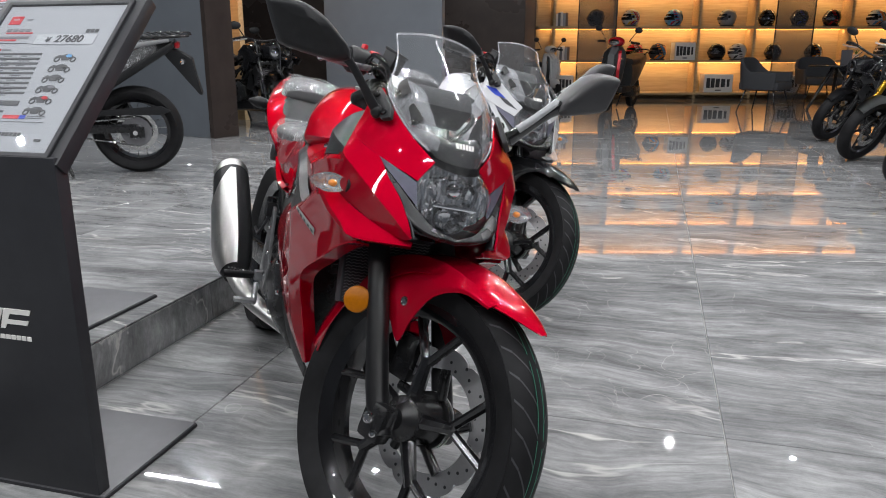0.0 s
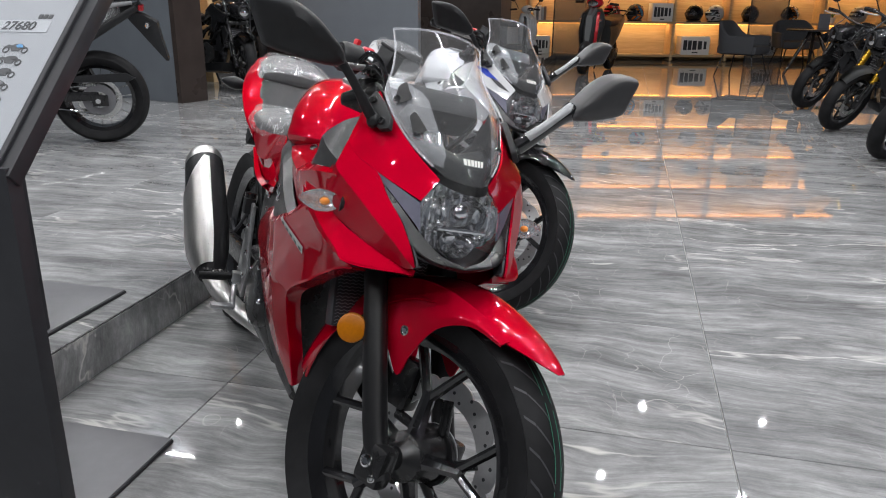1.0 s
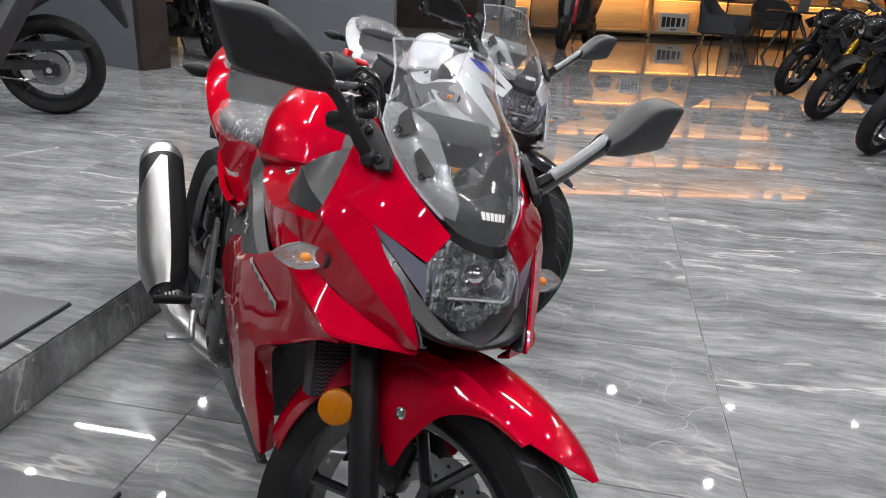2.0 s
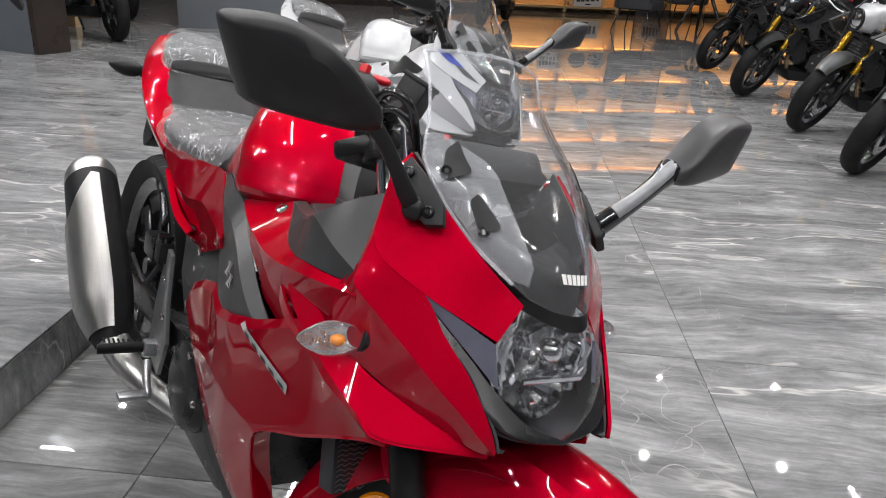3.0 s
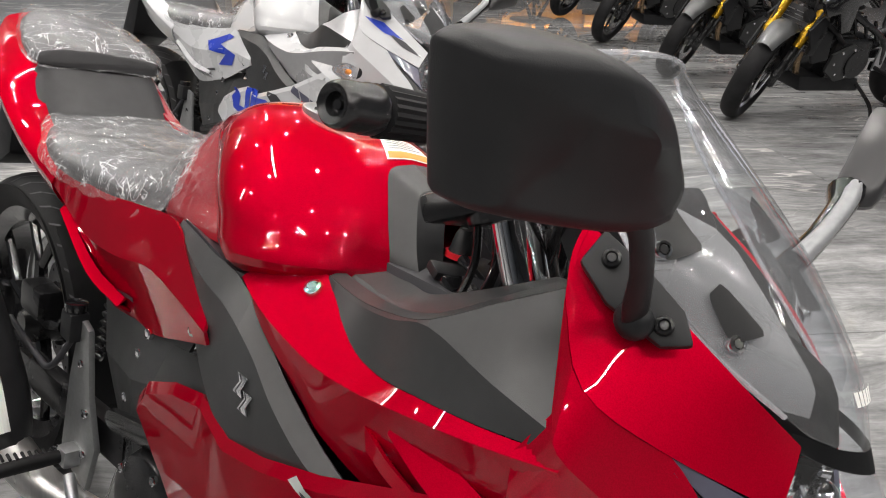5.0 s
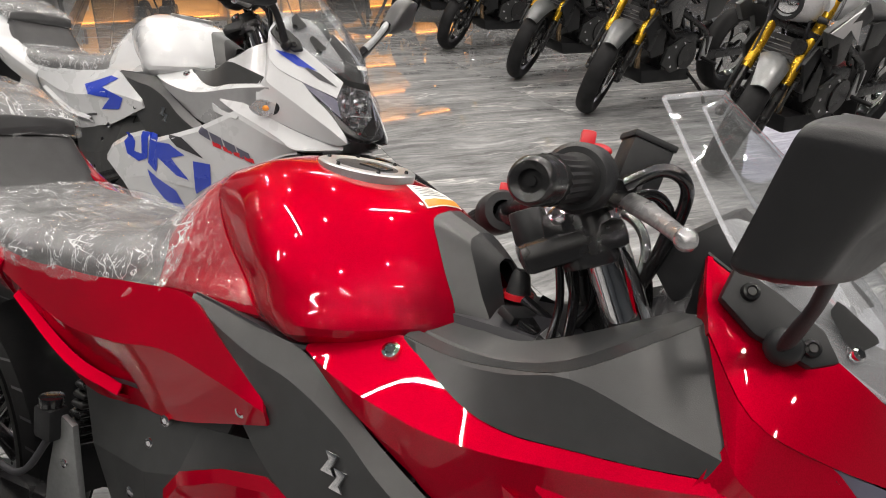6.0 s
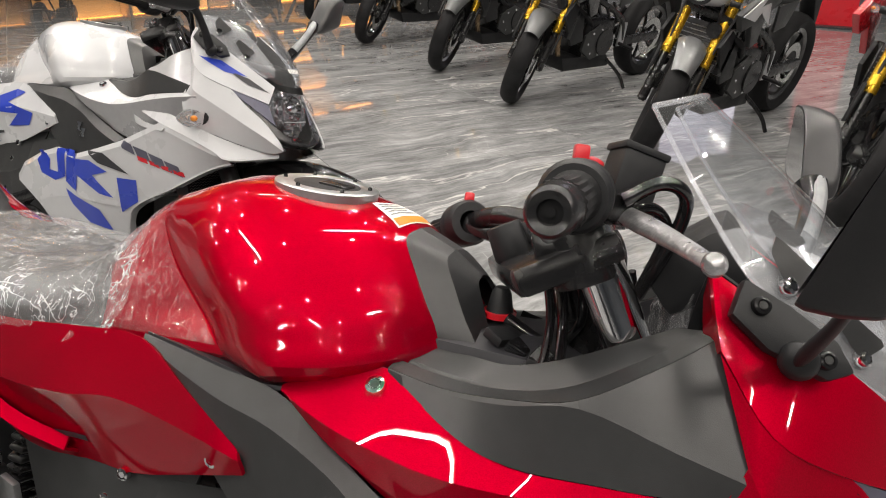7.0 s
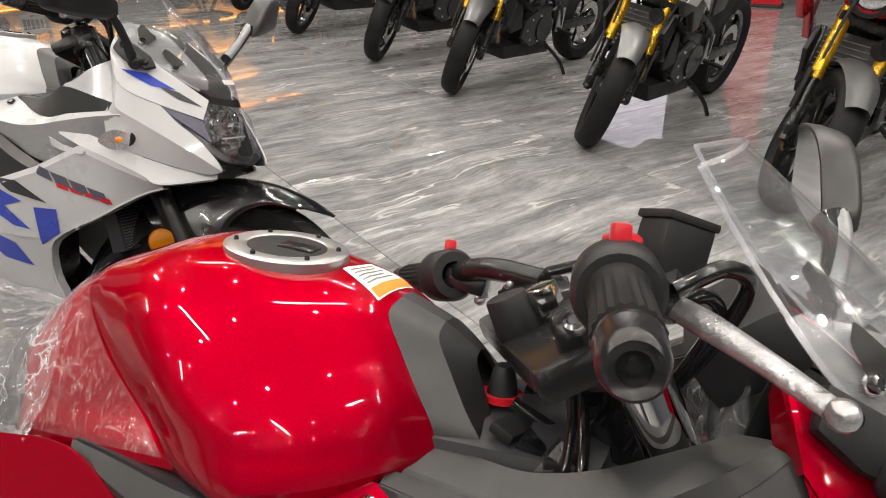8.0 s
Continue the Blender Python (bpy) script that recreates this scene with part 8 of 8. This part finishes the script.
# ---- price stands ----
def price_stand(m, label, poster=True):
    s = thing("price_stand", m, label, "sign stand", "price stands")
    W = 0.394
    part("base_plate", box((W + 0.02, 0.36, 0.014), (0, 0.165, 0.007), 0.002), STANDG, s, "grey steel base plate", 30)
    part("base_edge", box((W + 0.024, 0.364, 0.008), (0, 0.165, 0.0045), 0.001), STANDP, s)
    part("column", box((W, 0.035, 0.77), (0, 0.0, 0.014 + 0.385), 0.003), STANDP, s, "tall black steel front panel", 30)
    H = Matrix.Translation((0, -0.015, 0.775)) @ Matrix.Rotation(radians(-45), 4, "X")
    head = part("head", box((W + 0.012, 0.035, 0.490), (0, 0.018, 0.240), 0.004), STANDP, s, "sloping black poster frame", 30, H)
    for dx, dz, w, h in ((0, 0.012, W - 0.05, 0.012), (0, 0.459, W - 0.05, 0.012), (-(W - 0.05) / 2, 0.2355, 0.012, 0.459), ((W - 0.05) / 2, 0.2355, 0.012, 0.459)):
        part("frame_bead", box((w, 0.008, h), (dx, -0.003, dz), 0.002), STANDP, head)
    if poster:
        sh = part("poster", box((W - 0.064, 0.003, 0.430), (0, -0.0015, 0.2355), 0.0), POSTER, head, "printed white price sheet")
        PW, PH = W - 0.064, 0.430

        def bar(u0, u1, v0, v1, mat, name="printed_bar"):
            part(name, box(((u1 - u0) * PW, 0.0012, (v1 - v0) * PH), (((u0 + u1) / 2 - 0.5) * PW, -0.0036, 0.4505 - (v0 + v1) / 2 * PH), 0.0), mat, sh)

        bar(0.07, 0.17, 0.080, 0.142, REDPL)
        bar(0.095, 0.145, 0.096, 0.112, POSTER)
        bar(0.21, 0.26, 0.100, 0.108, STANDG)
        for k in range(4):
            bar(0.095 + 0.055 * k, 0.135 + 0.055 * k, 0.176, 0.198, STANDG)
        bar(0.10, 0.33, 0.204, 0.212, REDPL)
        bar(0.07, 0.32, 0.234, 0.250, STANDG)
        bar(0.07, 0.225, 0.256, 0.266, REDPL)
        bar(0.03, 0.34, 0.282, 0.286, STANDG)
        for k in range(3):
            bar(0.775 + 0.036 * k, 0.802 + 0.036 * k, 0.182, 0.206, GREYPL)
        bar(0.39, 0.885, 0.220, 0.292, STRIP, "price_strip")
        bar(0.07, 0.15, 0.328, 0.338, REDPL)
        bar(0.155, 0.235, 0.328, 0.336, STANDG)
        for k in range(9):
            v = 0.362 + 0.0338 * k
            bar(0.05, 0.52 + 0.006 * k, v - 0.006, v + 0.007, GREYPL)
            for q in range(3):
                bar(0.06 + 0.15 * q, 0.15 + 0.15 * q - 0.02 * ((k + q) % 3), v + 0.013, v + 0.018, STANDG)
        bar(0.05, 0.575, 0.685, 0.716, GREYPL)
        bar(0.10, 0.49, 0.750, 0.762, GREYPL)
        bar(0.10, 0.475, 0.788, 0.800, GREYPL)
        bar(0.513, 0.640, 0.778, 0.800, REDPL)
        bar(0.642, 0.690, 0.778, 0.800, BLUE)
        bar(0.70, 0.84, 0.780, 0.783, STANDG)
        bar(0.70, 0.82, 0.792, 0.795, STANDG)
        bar(0.05, 0.85, 0.818, 0.820, STANDG)
        for k in range(13):
            bar(0.34 + 0.031 * k, 0.362 + 0.031 * k, 0.886, 0.908, GREYPL)
        bar(0.86, 0.91, 0.922, 0.936, GREYPL)
        for k in range(6):
            mt = (SKYB, GREYPL, GREYPL, STANDG, REDPL, GREYPL)[k]
            x, z = 0.235 * PW, 0.4505 - (0.388 + 0.0715 * k) * PH
            pic = part("bike_picture", prism([(-0.030, 0.001), (-0.020, 0.008), (-0.012, 0.006), (-0.004, 0.010), (0.006, 0.0105), (0.014, 0.008), (0.021, 0.002), (0.012, -0.002), (0.010, -0.008), (-0.008, -0.008), (-0.012, -0.001)], 0.0012, at=(x, -0.0036, z)), GREYPL, sh)
            part("picture_tank", prism([(-0.002, 0.005), (0.004, 0.0095), (0.013, 0.0075), (0.016, 0.001), (0.004, 0.0)], 0.0012, at=(x, -0.0044, z)), mt, pic)
            for q in (-0.021, 0.022):
                part("picture_wheel", turned([(0.0048, -0.0006), (0.0078, -0.0006), (0.0078, 0.0006), (0.0048, 0.0006), (0.0048, -0.0006)], 18), GREYPL, pic, m=Matrix.Translation((x + q, -0.0038, z - 0.0055)))
        for body, size, u in (("27680", 0.0305, 0.672), ("\u00a5", 0.022, 0.500)):
            txt = bpy.data.curves.new("price_text", "FONT")
            txt.body, txt.size, txt.extrude, txt.offset, txt.shear, txt.align_x = body, size, 0.0004, 0.0005, 0.12, "CENTER"
            ob = new("price_lettering", txt)
            me = bpy.data.meshes.new_from_object(ob)
            bpy.data.objects.remove(ob)
            me.materials.append(GREYPL)
            let = new("price_lettering", me)
            let.parent = sh
            let.matrix_basis = Matrix.Translation(((u - 0.5) * PW, -0.0049, 0.4505 - 0.279 * PH)) @ Matrix.Rotation(radians(90), 4, "X")
        gl = part("cover_sheet", box((W - 0.062, 0.002, 0.436), (0, -0.007, 0.2355), 0.0), LENS, head, "clear acrylic cover")
        gl.visible_shadow = False
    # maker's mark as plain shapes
    for pts in ([(0.052, 0.02), (0.072, -0.035), (0.084, -0.035), (0.110, 0.02), (0.098, 0.02), (0.080, -0.015), (0.064, 0.02)], [(0.112, 0.02), (0.196, 0.02), (0.190, 0.006), (0.128, 0.006), (0.120, -0.010), (0.186, -0.010), (0.180, -0.022), (0.116, -0.022), (0.108, -0.035), (0.094, -0.035)]):
        part("white_mark", prism([(x * 0.85, z * 0.85) for x, z in pts], 0.002, at=(-0.085, -0.0185, 0.432)), PAPER, s)
    for k in range(10):
        part("white_bar", box((0.011, 0.002, 0.010), (-0.060 + 0.0142 * k, -0.0185, 0.382)), PAPER, s)
    return s


stand = price_stand(pose(-1.184, 1.362, 0, 0, 0, 0), "black steel price stand with a sloping printed price sheet")
copy_thing(stand, pose(-1.69, 1.905, PLAT, 0, 0, 0))

# ---- east side: light boxes and a red banner ----
for y in (9.3,):
    lb = thing("light_box", pose(8.12, y, 0.25), "pale lilac glowing light box on the wall", "light box", "light boxes")
    part("frame", box((0.08, 1.5, 2.4), (0.02, 0, 1.2), 0.01), SATIN, lb)
    part("glowing_sheet", box((0.01, 1.4, 2.3), (-0.026, 0, 1.2)), LILAC, lb)
bn = thing("red_banner", pose(6.95, 6.55, 0, 0, 0, -60), "red free-standing banner on the floor", "banner")
part("banner_sheet", box((0.45, 0.02, 1.9), (0, 0, 0.97), 0.003), REDPL, bn)
part("banner_foot", box((0.50, 0.30, 0.02), (0, 0, 0.011), 0.004), STANDP, bn)

# ---- ceiling lights ----
def tube_light(x, y, turn):
    t = thing("tube_light", pose(x, y, CEIL - 0.35, 0, 0, turn), "white linear tube light hanging from the ceiling", "lamp", "tube lights")
    part("housing", box((0.05, 1.24, 0.05), (0, 0, 0.032), 0.006), STANDP, t)
    part("diffuser", box((0.04, 1.20, 0.012), (0, 0, 0.0), 0.004), TUBE, t)
    for s in (-1, 1):
        part("hanger", rod((0, s * 0.5, 0.05), (0, s * 0.5, 0.37), 0.003, seg=6), STEEL, t)
    lamp("tube_lamp", "AREA", pose(x, y, CEIL - 0.362, 0, 0, turn), TUBE_W, (1.0, 0.98, 0.97), size=0.025, size_y=1.2)


def spot_light(x, y):
    t = thing("spot_light", pose(x, y, CEIL - 0.16), "small black round ceiling spot light", "lamp", "spot lights")
    part("can", turned([(0.030, 0.0), (0.040, 0.0), (0.040, 0.17), (0, 0.17), (0, 0.02), (0.030, 0.02)], 20, axis="Z"), STANDP, t, smooth=40)
    part("glass", turned([(0, 0.012), (0.028, 0.012), (0.028, 0.016), (0, 0.016)], 20, axis="Z"), TUBE, t, smooth=40)
    lamp("spot_lamp", "AREA", pose(x, y, CEIL - 0.165), SPOT_W, (1.0, 0.98, 0.97), shape="DISK", size=0.07, size_y=0.07)


for i in range(4):
    for j in range(3):
        tube_light(-4.9 + 2.9 * i, -0.6 + 3.7 * j, 0 if i % 2 else 90)
for i in range(8):
    for j in range(8):
        spot_light(-6.0 + 1.55 * i + 0.5 * (j % 2), -2.6 + 1.75 * j)

# ---- floor and platform tiles ----
TILE = tile_mesh(TX, TY, 0.006)
rest = bmesh.new()
for host, z, x_lo, x_hi in ((floor, 0.0, EDGE, 12.0), (platform, PLAT, -9.2, EDGE)):
    n = 0
    a = math.floor((x_lo - JX) / TX)
    for i in range(a, int((x_hi - JX) / TX) + 1):
        for j in range(-11, 22):
            x0, x1 = max(JX + TX * i, x_lo), min(JX + TX * (i + 1), x_hi)
            if x1 - x0 < 0.05:
                continue
            y0 = JY + TY * j
            cx, cy = (x0 + x1) / 2, y0 + TY / 2
            near = -4.5 < cx < 4.2 and -1.0 < cy < 11.5 if host is floor else -4.7 < cx and 0.5 < cy < 7.5
            whole = x1 - x0 > TX - 1e-4
            if near and whole:
                ob = new("tile", TILE)
                ob.parent = host
                ob.location = (cx, cy, z)
                n += 1
            elif near:
                bm = box((x1 - x0 - GAP, TY - GAP, 0.006), (0, 0, -0.003))
                bevelled(bm, 0.0012, 25, 1)
                part("tile", bm, MARBLE_T, host, m=Matrix.Translation((cx, cy, z)))
            else:
                vs = [rest.verts.new((x, y, z + dz)) for dz in (-0.006, 0) for x, y in ((x0 + GAP / 2, y0 + GAP / 2), (x1 - GAP / 2, y0 + GAP / 2), (x1 - GAP / 2, y0 + TY - GAP / 2), (x0 + GAP / 2, y0 + TY - GAP / 2))]
                rest.faces.new(vs[4:])
                for k in range(4):
                    rest.faces.new((vs[k], vs[(k + 1) % 4], vs[4 + (k + 1) % 4], vs[4 + k]))
far_tiles = part("far_tiles", rest, MARBLE_S, floor)
far_tiles["kind"] = "stuff"
# riser cladding of the platform
for j in range(-11, 22):
    y0 = JY + TY * j - 0.33
    part("riser_tile", box((0.008, TY - GAP, PLAT - 0.008), (EDGE - 0.004, y0 + TY / 2, (PLAT - 0.008) / 2), 0.001), MARBLE_T, platform)
